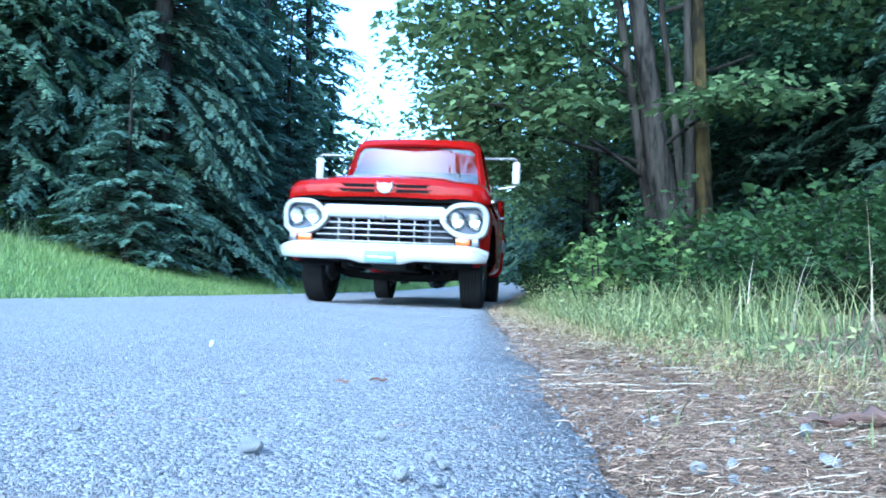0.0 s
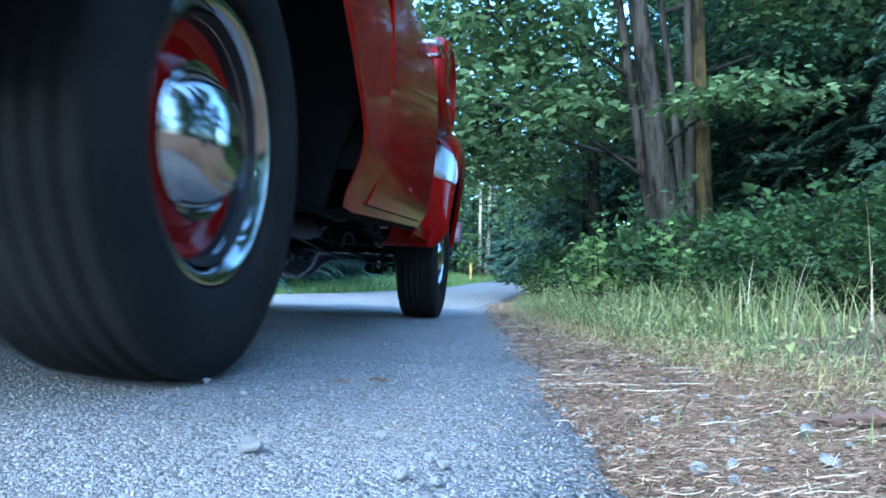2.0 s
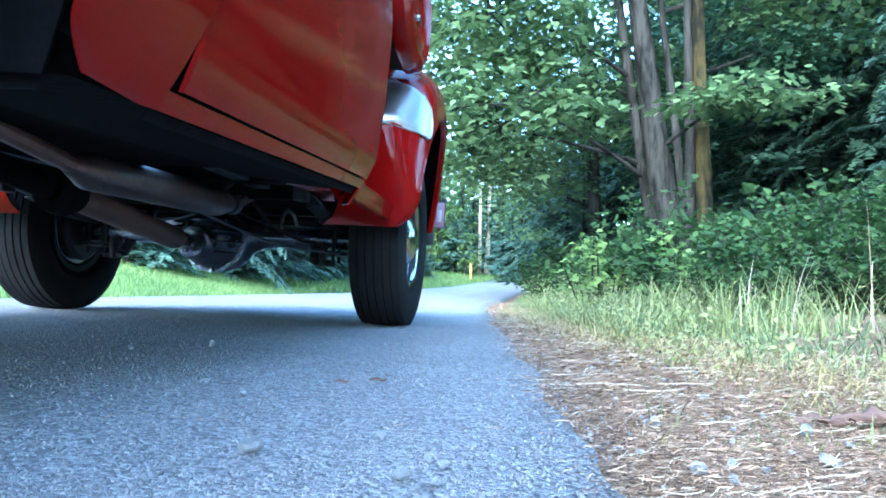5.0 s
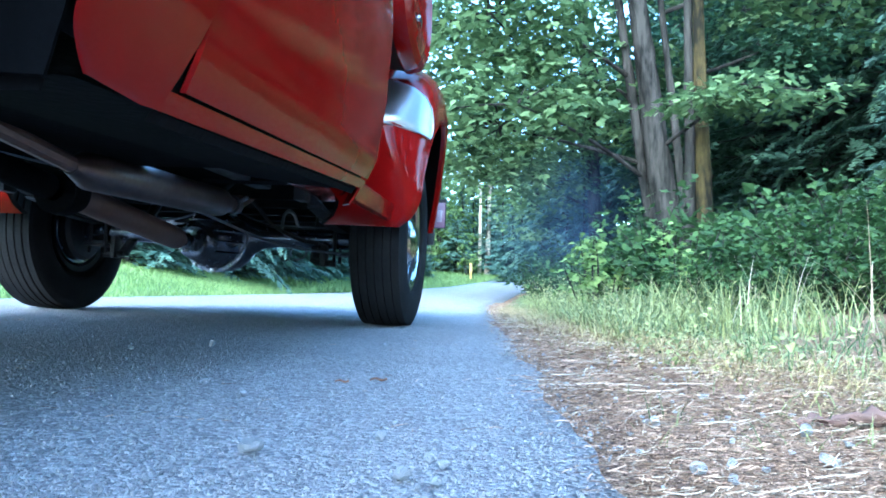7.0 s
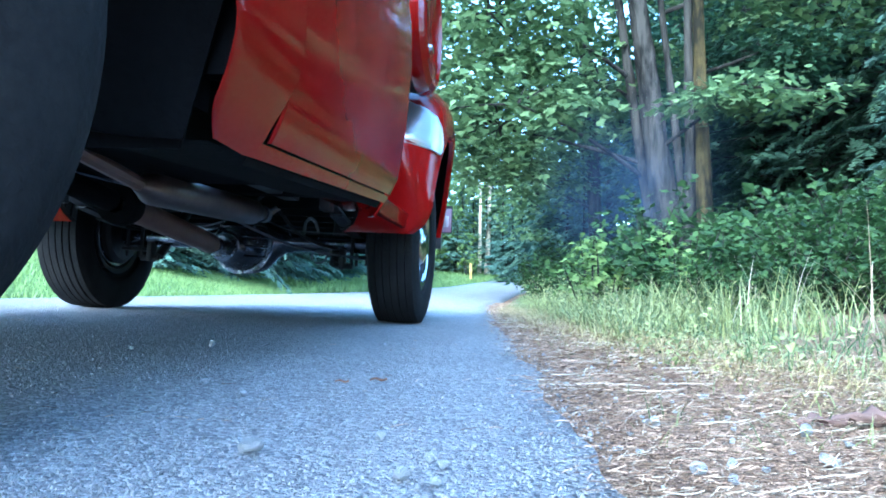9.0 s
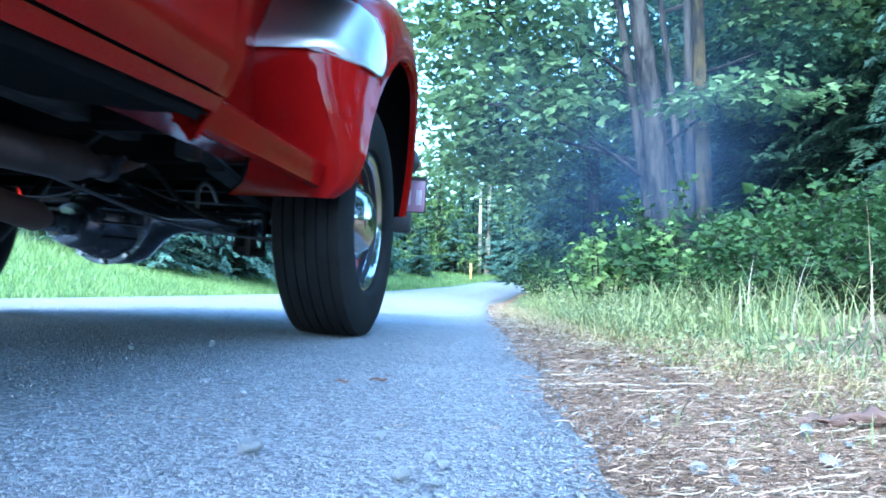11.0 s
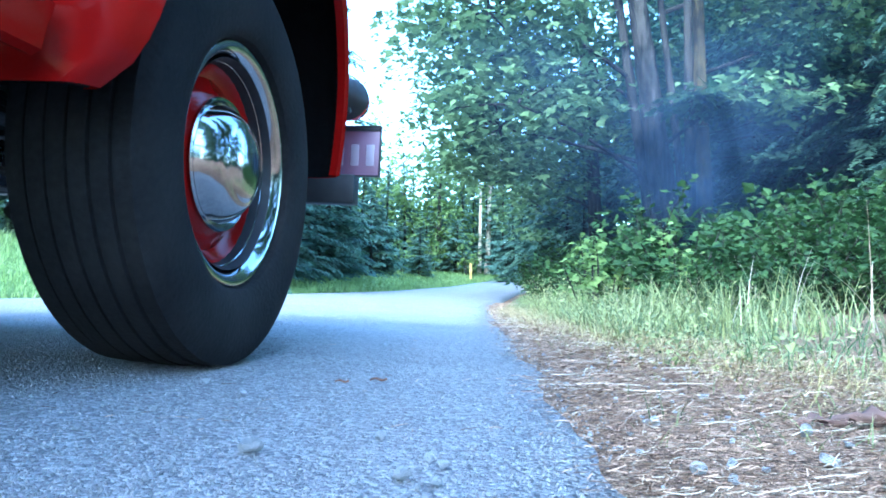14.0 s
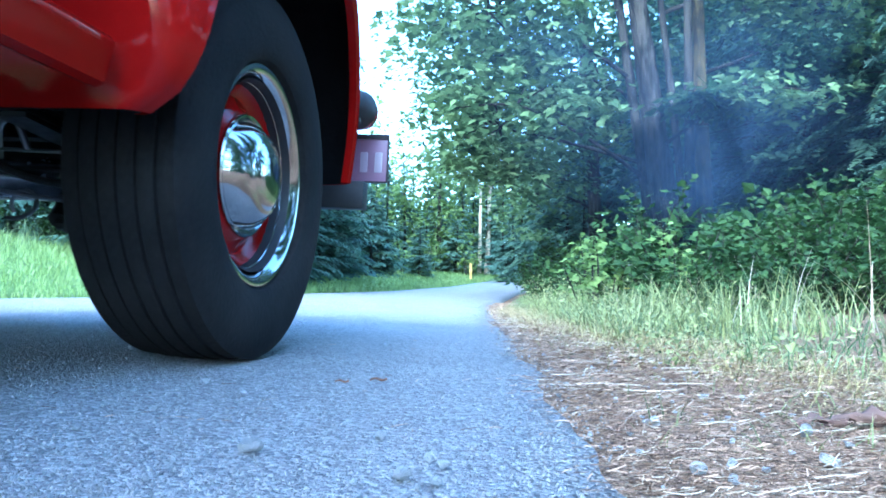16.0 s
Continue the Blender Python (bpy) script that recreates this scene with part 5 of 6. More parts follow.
def rake(bm):
    """The body's foot rises towards the rear."""
    for v in bm.verts:
        v.co.z += 0.042 * (v.co.y - 0.79) * float(np.clip((1.0 - v.co.z) / 0.4, 0, 1))
    return bm


def ledge(s):
    """The rounded front end of the pressed ledge, on the fender behind the wheel."""
    rows = []
    for y, k in ((0.655, 0.0), (0.66, 0.45), (0.672, 0.75), (0.69, 0.92), (0.72, 1.0), (0.776, 1.0)):
        rows.append([(s * (0.912 + 0.013 * k * math.cos(q * math.pi / 2) + 0.035 * (0.43 - 0.4 + q * 0.02)), y, 0.43 + 0.042 * max(k, 0.05) * q) for q in (-1, -0.8, -0.5, -0.2, 0, 0.2, 0.5, 0.8, 1)])
    return loft(rows)


def build_cab(truck):
    # lower shell: cowl sides, door and rear corner on both sides
    side = [(0.33, 0.893), (0.36, 0.909), (0.385, 0.917), (0.45, 0.93), (0.6, 0.947), (0.8, 0.955), (0.95, 0.948), (1.03, 0.935), (1.1, 0.925), (1.15, 0.9), (1.18, 0.86), (1.19, 0.82)]

    def skin(y0, y1, z0, z1, s, out=0.0, n=6):
        zz = [z0] + [z for z, _ in side if z0 + 0.004 < z < z1 - 0.004] + [z1]
        return loft([[(s * (interp(z, side) + out), y, z) for z in zz] for y in np.linspace(y0, y1, n)])

    cab = part("cab", box(-0.86, 1.98, 0.52, 0.86, 2.02, 1.12, 0.01), RED, truck)
    for s in (1, -1):
        part("pressed_ledge", ledge(s), RED, truck)
        bm = rake(skin(0.775, 2.0, 0.372, 0.396, s, -0.002, 12))
        foot = [[(s * 0.904, y, 0.373), (s * 0.78, y, 0.378), (s * 0.6, y, 0.4)] for y in np.linspace(0.64, 2.0, 6)]
        part("sill_return", rake(loft(foot)), UNDERSEAL, cab)
        for v in bm.verts:                      # the sill grows shallower towards the rear
            v.co.z += 0.004 * (v.co.y - 0.78) / 1.2 * float(np.clip((0.4 + 0.042 * (v.co.y - 0.79) - v.co.z) / 0.024, 0, 1))
        rocker = part("sill", shell(bm, 0.004), RED, cab, "red painted sill under the door")
        part("rear_corner", shell(rake(merge(skin(1.965, 2.0, 0.40, 1.19, s),
             loft([[(s * interp(z, side), 2.0, z) for z in (0.335, 0.45, 0.6, 0.8, 0.95, 1.19)], [(s * (interp(z, side) - 0.03), 2.035, z) for z in (0.335, 0.45, 0.6, 0.8, 0.95, 1.19)],
                   [(s * 0.7, 2.05, max(z, 0.5)) for z in (0.335, 0.45, 0.6, 0.8, 0.95, 1.19)]]))), 0.006), RED, cab)
        # door, a little proud, with a shut line round it and a ledge along its foot
        zz = [0.398, 0.404, 0.412, 0.422, 0.432, 0.442, 0.452, 0.462, 0.472, 0.485, 0.52, 0.6, 0.7, 0.8, 0.9, 0.98, 1.005, 1.02, 1.05, 1.12, 1.19]

        def door_x(z):
            return interp(z, side) + (0.007 * math.sin(math.pi * (z - 0.39) / 0.085) if z < 0.475 else 0.0) + (0.006 if 0.985 < z < 1.03 else 0) + 0.004

        rows = [[(s * (door_x(z) - (0.005 if k in (0, 13) else 0)), y + (0.018 * max(0.0, 1 - (z - 0.398) / 0.05) ** 2 if k < 2 else 0), z) for z in zz] for k, y in enumerate([0.781, 0.786] + list(np.linspace(0.84, 1.91, 10)) + [1.954, 1.96])]
        door = part("door", shell(rake(loft(rows)), 0.004), RED, cab, "red cab door with a pressed lower ledge", angle=25)
        bar = tube(bend([(s * 0.93, 1.62, 1.06), (s * 0.985, 1.63, 1.06), (s * 0.985, 1.80, 1.06), (s * 0.93, 1.81, 1.06)], 0.02), 0.011, 8)
        part("handle", bar, CHROME, door, "chrome door handle")
        part("door_jamb", rake(skin(0.78, 1.98, 0.36, 1.15, s, -0.012, 12)), UNDERSEAL, cab)
        # bright side trim running back along the body
        part("trim_strip", tube([(s * 0.958, -0.5, 1.0), (s * 0.965, 0.0, 1.0), (s * 0.965, 0.76, 0.995)], 0.009, 6), CHROME, truck)
        part("trim_spear", box(min(s * 0.955, s * 0.972), 0.2, 0.965, max(s * 0.955, s * 0.972), 0.62, 0.99, 0.005), CHROME, truck)
        part("window_trim", tube([(s * 0.84, 0.66, 1.19), (s * 0.835, 1.2, 1.198), (s * 0.83, 1.96, 1.198)], 0.008, 6), CHROME, cab)
        # upper pillars
        part("pillar", loft([[(s * 0.775, 0.62, 1.17), (s * 0.83, 0.68, 1.17), (s * 0.80, 0.74, 1.17), (s * 0.745, 0.66, 1.17)],
                             [(s * 0.68, 0.83, 1.76), (s * 0.715, 0.89, 1.76), (s * 0.69, 0.92, 1.76), (s * 0.65, 0.86, 1.76)]], True, True), RED, cab)
        part("pillar", loft([[(s * 0.84, 1.86, 1.18), (s * 0.82, 2.0, 1.18), (s * 0.7, 2.04, 1.18), (s * 0.72, 1.9, 1.18)],
                             [(s * 0.715, 1.78, 1.76), (s * 0.70, 1.9, 1.76), (s * 0.58, 1.93, 1.76), (s * 0.6, 1.8, 1.76)]], True, True), RED, cab)
        bm = loft([[(s * 0.82, 0.72, 1.18), (s * 0.83, 1.3, 1.18), (s * 0.82, 1.88, 1.18)], [(s * 0.702, 0.90, 1.75), (s * 0.706, 1.3, 1.75), (s * 0.702, 1.8, 1.75)]])
        part("side_window", bm, GLASS, cab, "clear side window", smooth=False)
    # roof with a visor lip
    rings = []
    for y, z, w in ((0.735, 1.76, 0.65), (0.72, 1.785, 0.665), (0.74, 1.82, 0.675), (0.82, 1.865, 0.68), (1.05, 1.90, 0.685), (1.4, 1.91, 0.685), (1.7, 1.89, 0.68), (1.9, 1.84, 0.66), (1.97, 1.78, 0.64), (1.96, 1.74, 0.63)):
        rings.append([(w * c, y + (0.1 * c * c if y < 0.9 else -0.06 * c * c if y > 1.8 else 0), z - 0.02 * abs(c) ** 4 - (0.03 if abs(c) > 0.98 else 0) - (0.05 if abs(c) > 1.01 else 0)) for c in (-1.06, -1, -0.93, -0.8, -0.5, 0, 0.5, 0.8, 0.93, 1, 1.06)])
    part("roof", shell(loft(rings), 0.012), RED, cab, "red rounded cab roof", angle=50)
    # windscreen, curved and raked, and rear window
    rows = []
    for t in np.linspace(0, 1, 5):
        w, y, z = 0.775 + (0.675 - 0.775) * t, 0.555 + 0.23 * t, 1.175 + (1.76 - 1.175) * t
        rows.append([(w * c, y + 0.085 * abs(c) ** 3, z) for c in np.linspace(-1, 1, 13)])
    screen = part("windscreen", loft(rows), SCREEN, cab, "curved windscreen reflecting the sky")
    part("screen_seal", merge(tube(rows[0], 0.011, 6), tube(rows[-1], 0.011, 6)), UNDERSEAL, cab)
    part("rear_window", loft([[(-0.68, 1.98, 1.18), (0.68, 1.98, 1.18)], [(-0.58, 1.9, 1.7), (0.58, 1.9, 1.7)]]), GLASS, cab, smooth=False)
    part("cowl", loft([[(x, 0.54 + 0.14 * (x / 0.9) ** 2, 1.275 - 0.1 * (x / 0.9) ** 2) for x in np.linspace(-0.9, 0.9, 9)], [(x, 0.60 + 0.11 * (x / 0.9) ** 2, 1.18) for x in np.linspace(-0.88, 0.88, 9)]]), RED, cab)
    part("dash", box(-0.82, 0.70, 0.98, 0.82, 0.92, 1.14, 0.03), UNDERSEAL, cab)
    part("bench_seat", merge(box(-0.75, 1.3, 0.7, 0.75, 1.75, 0.86, 0.05), box(-0.75, 1.7, 0.8, 0.75, 1.86, 1.32, 0.05)), SEAT, cab, "brown vinyl bench seat")
    pts = [(0.38 + 0.2 * math.cos(a), 1.08 - 0.08 * math.sin(a), 1.08 + 0.17 * math.sin(a)) for a in np.linspace(0, 2 * math.pi, 25)]
    part("steering_wheel", tube(pts, 0.012, 6), UNDERSEAL, cab)
    part("floor_pan", box(-0.86, 0.75, 0.47, 0.86, 2.0, 0.49), UNDERSEAL, cab)
    part("firewall", merge(box(-0.86, 0.66, 0.42, 0.86, 0.70, 1.12), box(0.85, 0.67, 0.47, 0.935, 0.70, 1.12), box(-0.935, 0.67, 0.47, -0.85, 0.70, 1.12)), UNDERSEAL, cab)
    # wing mirrors on tubular arms
    for s in (1, -1):
        arm = part("mirror", tube(bend([(s * 0.77, 0.86, 1.66), (s * 1.13, 0.84, 1.66), (s * 1.13, 0.84, 1.35), (s * 0.93, 0.86, 1.32)], 0.04), 0.012, 8), STEEL_GREY, truck, "tall mirror on a white tubular arm")
        head = box(-0.044, -0.03, -0.125, 0.044, 0.03, 0.125, 0.02)
        bmesh.ops.rotate(head, cent=(0, 0, 0), matrix=Matrix.Rotation(radians(s * -18), 3, "Z"), verts=head.verts)
        bmesh.ops.translate(head, vec=(s * 1.125, 0.835, 1.5), verts=head.verts)
        part("mirror_head", head, WHITE, arm)


def fender_radius(a):
    """Outer outline of the rear fender about its arch, by angle from the front."""
    d = math.degrees(a)
    return interp(d, ((-12, 0.482), (0, 0.485), (12, 0.515), (20, 0.55), (35, 0.63), (50, 0.665), (65, 0.675), (80, 0.675), (100, 0.675), (120, 0.67), (140, 0.67), (160, 0.685), (180, 0.695), (192, 0.695)))


def rear_section(a, s, inset=0.0, x_out=0.955, rc=0.15):
    """One section of the rear fender: from the bed side over the crown to the arch lip."""
    cy, cz = 2.93, 0.41
    cs, sn = -math.cos(a), math.sin(a)
    ro, A = fender_radius(a) - inset, interp(math.degrees(a), ((0, 0.435), (60, 0.44), (110, 0.47), (150, 0.55), (180, 0.61)))
    rc = max(0.02, min(rc, ro - A - 0.02))
    deg = math.degrees(a)
    tuck = 0.1 * (1 - math.sqrt(max(0.0, 1 - min(1.0, max(0.0, (15 - deg) / 19.5)) ** 2))) + 0.022 * float(np.clip((58 - deg) / 40, 0, 1)) + 0.02 * max(0.0, (deg - 150) / 28) ** 2
    inner = interp(math.degrees(a), ((-10, 0.69), (8, 0.68), (20, 0.62), (150, 0.6), (170, 0.7), (178, 0.78)))
    pts = [(inner, ro), (inner + (x_out - rc - inner) * 0.5, ro), (x_out - rc, ro - 0.004)]
    pts += [(x_out - rc + rc * math.sin(q), ro - 0.004 - rc + rc * math.cos(q)) for q in (0.3, 0.6, 0.9, 1.2, 1.5708)]
    low = ro - 0.004 - rc
    pts += [(x_out + 0.004, (low + A) / 2), (x_out, A + 0.02), (x_out + 0.004, A + 0.01), (x_out - 0.006, A), (x_out - 0.025, A)]
    taper = [0.115 * max(0.0, (cy + cs * r - 3.0) / 0.62) ** 1.5 * float(np.clip((x - 0.62) / 0.2, 0, 1)) for x, r in pts]
    return [(s * (x - tuck - inset - q), cy + cs * r, cz + sn * r) for (x, r), q in zip(pts, taper)]


def build_rear(truck):
    for s in (1, -1):
        rings = [rear_section(a, s) for a in np.linspace(radians(-4), radians(176.5), 48)]
        fender = part("rear_fender", loft(rings), RED, truck, "rounded red rear fender", angle=40)
        rings = [[(p[0] - s * 0.006, p[1], p[2]) for p in rear_section(a, s, 0.012)[:-3]] for a in np.linspace(radians(-4), radians(176.5), 48)]
        part("fender_liner", loft(rings), UNDERSEAL, fender)
        # polished stone guard on the fender's leading face
        A, n = [], 9
        for q in np.linspace(-1, 1, 15):
            sec = [Vector(p) for p in rear_section(radians(42 + 9.5 * q), s, -0.005)[0:8]]
            run = [0.0]
            for p0, p1 in zip(sec, sec[1:]):
                run.append(run[-1] + (p1 - p0).length)
            reach = run[2] + (run[-1] - run[2]) * (1 - abs(q) ** 2.6) ** 0.45
            row = []
            for u in np.linspace(0, reach, 12):
                i = min(int(np.searchsorted(run, u, "right")) - 1, len(sec) - 2)
                row.append(tuple(sec[i].lerp(sec[i + 1], (u - run[i]) / (run[i + 1] - run[i])) + Vector((0.003 * s, 0, 0))))
            A.append(row)
        guard = part("stone_guard", loft(A), POLISHED, fender, "polished metal stone guard", angle=80)
        part("guard_rim", tube([r[-1] for r in A], 0.004, 6), POLISHED, guard)
        # pickup box side with flared rail
        rows = [[(s * 0.66, y, 0.55), (s * 0.66, y, 1.02), (s * 0.70, y, 1.10), (s * 0.76, y, 1.15), (s * 0.77, y, 1.17), (s * 0.74, y, 1.175)] for y in np.linspace(2.12, 3.86, 8)]
        part("box_side", shell(loft(rows), 0.008), RED, truck)
        for y in (2.14, 3.84):
            part("stake_post", box(min(s * 0.655, s * 0.70), y - 0.03, 0.5, max(s * 0.655, s * 0.70), y + 0.03, 1.08, 0.006), RED, truck)
        # tail lamp on its bracket
        lamp = part("tail_lamp", lathe_rim(s * 0.795, 3.77, 0.715, [(-0.10, 0.0), (-0.095, 0.02), (-0.07, 0.045), (-0.04, 0.058), (-0.015, 0.063), (-0.012, 0.058)], 28), BLACK, truck, "black round tail lamp shell")
        part("lens", lathe_rim(s * 0.795, 3.77, 0.715, [(-0.012, 0.06), (0.02, 0.059), (0.045, 0.052), (0.06, 0.035), (0.067, 0.0)], 24), REDLENS, lamp, "red lamp lens")
        part("bracket", box(min(s * 0.68, s * 0.82), 3.70, 0.66, max(s * 0.68, s * 0.82), 3.72, 0.69, 0.004), BLACK, lamp)
        part("stay", tube([(s * 0.815, 3.655, 0.68), (s * 0.765, 3.66, 0.725), (s * 0.80, 3.70, 0.785)], 0.006, 6), STEEL_GREY, lamp)
    part("box_front", box(-0.66, 2.11, 0.62, 0.66, 2.13, 1.1), RED, truck)
    part("tailgate", box(-0.66, 3.85, 0.56, 0.66, 3.88, 1.08, 0.008), RED, truck)
    floor = part("box_floor", box(-0.66, 2.13, 0.535, 0.66, 3.85, 0.555), UNDERSEAL, truck)
    for k in range(6):
        part("cross_sill", box(-0.62, 2.2 + k * 0.3, 0.47, 0.62, 2.25 + k * 0.3, 0.535), UNDERSEAL, floor)
    # rear number plate under the lamp
    plate = part("rear_plate", box(0.562, 3.90, 0.508, 0.867, 3.906, 0.652, 0.002), PLATE_PURPLE, truck, "plum coloured rear number plate with pale edge")
    part("plate_rim", merge(box(0.561, 3.895, 0.653, 0.868, 3.909, 0.669), box(0.864, 3.896, 0.508, 0.869, 3.908, 0.653), box(0.561, 3.896, 0.505, 0.869, 3.908, 0.51)), BLACK, plate)
    for x in (0.835, 0.785, 0.735, 0.665, 0.615):
        part("character_bar", box(x - 0.013, 3.896, 0.54, x + 0.013, 3.9, 0.608, 0.002), PLATE_TEXT, plate)
    part("plate_arm", box(0.66, 3.86, 0.60, 0.72, 3.9, 0.64), BLACK, plate)
    # mud flap / bumper stub behind the wheel
    part("rear_bumper", box(-0.82, 3.78, 0.404, 0.82, 3.84, 0.493, 0.006), BLACK, truck, "dark flat rear bumper bar")
    # spare wheel disc on the box side behind the cab
    disc = [(0.0, 0.0), (0.012, 0.03), (0.014, 0.1), (0.03, 0.14), (0.022, 0.17), (0.034, 0.2), (0.02, 0.226), (-0.02, 0.238), (-0.03, 0.236)]
    bm = lathe_x(disc, 40)
    bmesh.ops.translate(bm, vec=(0.895, 2.40, 1.165), verts=bm.verts)
    spare = part("spare_wheel", bm, RED, truck, "ribbed red disc of the side-mounted spare wheel")
    bm = lathe_x([(-0.03, 0.23), (-0.05, 0.225), (-0.09, 0.22), (-0.13, 0.2), (-0.14, 0.15)], 40)
    bmesh.ops.translate(bm, vec=(0.895, 2.40, 1.165), verts=bm.verts)
    part("spare_tyre", bm, RUBBER, spare)
    bm = lathe_x([(0.0, 0.02), (0.02, 0.018), (0.024, 0.0)], 10)
    bmesh.ops.translate(bm, vec=(0.907, 2.38, 1.09), verts=bm.verts)
    part("bolt", bm, CHROME, spare)


def restation(truck):
    """Bring the body to the long wheelbase, and its foot between the wheels down a little."""
    for ob in truck.children_recursive:
        if ob.type != "MESH":
            continue
        for v in ob.data.vertices:
            y, z = v.co.y, v.co.z
            mid = float(np.clip((y - 0.3) / 0.3, 0, 1) * np.clip((2.12 - y) / 0.06, 0, 1) * np.clip((abs(v.co.x) - 0.4) / 0.1, 0, 1))
            v.co.x -= math.copysign(0.036 * mid * float(np.clip((0.5 - z) / 0.14, 0, 1)), v.co.x)
            v.co.z = z - 0.02 * mid * float(np.clip((1.0 - z) / 0.45, 0, 1))
            v.co.y = float(np.interp(y, BODY_FROM, BODY_TO))
        ob.data.update()


def build_chassis(truck):
    AZ = 0.352                                  # height of the rear axle
    for s in (1, -1):
        part("frame_rail", box(s * 0.43 - 0.03, -0.6, 0.47, s * 0.43 + 0.03, 2.4, 0.60, 0.006), BLACK, truck)
        part("frame_kickup", loft([[(s * 0.43 - 0.03, y, z), (s * 0.43 + 0.03, y, z), (s * 0.43 + 0.03, y, z + 0.11), (s * 0.43 - 0.03, y, z + 0.11)] for y, z in ((2.4, 0.49), (2.75, 0.56), (3.15, 0.60), (3.55, 0.57), (4.0, 0.52))], True, True), BLACK, truck)
        spring = part("leaf_spring", merge(*[loft([[(s * 0.55 - 0.026, y, z), (s * 0.55 + 0.026, y, z), (s * 0.55 + 0.026, y, z + 0.009), (s * 0.55 - 0.026, y, z + 0.009)]
                                             for y, z in [(3.1 + L * q, 0.402 - 0.011 * k + 0.075 * (L * q / 0.65) ** 2) for q in (-1, -0.6, -0.25, 0.25, 0.6, 1)]], True, True) for k, L in enumerate((0.65, 0.5, 0.34))]), BLACK, truck)
        part("spring_hanger", box(s * 0.55 - 0.02, 2.42, 0.44, s * 0.55 + 0.02, 2.49, 0.56, 0.005), BLACK, spring)
        part("clamp_plate", box(s * 0.55 - 0.05, 3.02, 0.285, s * 0.55 + 0.05, 3.18, 0.30, 0.004), BLACK, spring)
        for q in (3.05, 3.15):
            part("u_bolt", tube([(s * 0.55 - 0.035, q, 0.255), (s * 0.55 - 0.035, q, 0.425), (s * 0.55 + 0.035, q, 0.425), (s * 0.55 + 0.035, q, 0.255)], 0.008, 6), BLACK, spring)
        part("shock_lug", merge(box(s * 0.47 - 0.012, 3.03, 0.235, s * 0.47 + 0.012, 3.09, 0.33, 0.006), tube([(s * 0.43, 3.06, 0.255), (s * 0.52, 3.06, 0.25)], 0.014, 8)), BLACK, spring)
        part("shock_absorber", tube([(s * 0.43, 3.06, 0.26), (s * 0.40, 3.22, 0.45), (s * 0.38, 3.32, 0.6)], [0.022, 0.022, 0.03], 10), BLACK, truck)
        for yy in (0.0, WB):
            part("brake_drum", lathe_x_at(s * 0.68, yy, WR, [(0, 0.05), (0, 0.14), (-s * 0.035, 0.146), (-s * 0.05, 0.13), (-s * 0.055, 0.05)]), BLACK, truck)
            part("backing_plate", lathe_x_at(s * 0.67, yy, WR, [(0.0, 0.0), (0.0, 0.16), (s * 0.012, 0.168)]), GLOSS_BLACK, truck)
            for q in (0.6, 2.4, 4.3):
                part("plate_nut", lathe_x_at(s * 0.66, yy + 0.06 * math.cos(q), WR + 0.06 * math.sin(q), [(0.012 * s, 0.012), (0.0, 0.012), (0.0, 0.0)], 6), STEEL_GREY, truck, smooth=False)
        part("front_spring", box(s * 0.36 - 0.03, -0.45, 0.36, s * 0.36 + 0.03, 0.5, 0.40, 0.01), BLACK, truck)
    # rear axle: a banjo housing that flares into its tubes, and a ribbed carrier before it
    prof = [(-0.66, 0.04), (-0.24, 0.041), (-0.19, 0.048), (-0.15, 0.066), (-0.12, 0.094), (-0.09, 0.118), (-0.05, 0.132), (0.0, 0.136),
            (0.05, 0.132), (0.09, 0.118), (0.12, 0.094), (0.15, 0.066), (0.19, 0.048), (0.24, 0.041), (0.66, 0.04)]
    rings = []
    for x, r in prof:
        deep = min(r, 0.04 + (r - 0.04) * 0.62)
        rings.append([(x, WB + deep * math.cos(a), AZ - (0.02 * (r - 0.04) / 0.096) + r * math.sin(a)) for a in np.linspace(0, 2 * math.pi, 28, endpoint=False)])
    axle = part("rear_axle", loft(rings, True, True), GLOSS_BLACK, truck, "glossy black rear axle with flared middle", angle=60)
    c = (0.0, WB, AZ - 0.02)
    part("carrier_flange", lathe_rim(*c, [(-0.072, 0.10), (-0.072, 0.141), (-0.088, 0.141), (-0.09, 0.12)], 32), GLOSS_BLACK, axle)
    part("differential", lathe_rim(*c, [(-0.085, 0.126), (-0.12, 0.122), (-0.155, 0.108), (-0.18, 0.088), (-0.2, 0.07)], 32), GLOSS_BLACK, axle, "bulging glossy differential carrier", angle=60)
    snout = tube([(-0.012, WB - 0.17, AZ - 0.035), (-0.016, WB - 0.235, AZ - 0.05), (-0.016, WB - 0.24, AZ - 0.05), (-0.018, WB - 0.27, AZ - 0.053), (-0.018, WB - 0.272, AZ - 0.053)], [0.085, 0.07, 0.058, 0.056, 0.03], 22)
    part("pinion_housing", snout, GLOSS_BLACK, axle, angle=60)
    for z in (0.075, 0.03, -0.015, -0.06):        # casting ribs that run level across the carrier
        row = []
        for x in np.linspace(-1, 1, 13):
            w = math.sqrt(max(0.0, 0.128 ** 2 - z * z))
            r = math.hypot(w * x, z)
            fy = interp(r, ((0.0, -0.212), (0.07, -0.205), (0.088, -0.185), (0.108, -0.16), (0.122, -0.125), (0.13, -0.09)))
            row.append((w * x, WB + fy, AZ - 0.02 + z))
        part("rib", tube(row, 0.006, 6), GLOSS_BLACK, axle)
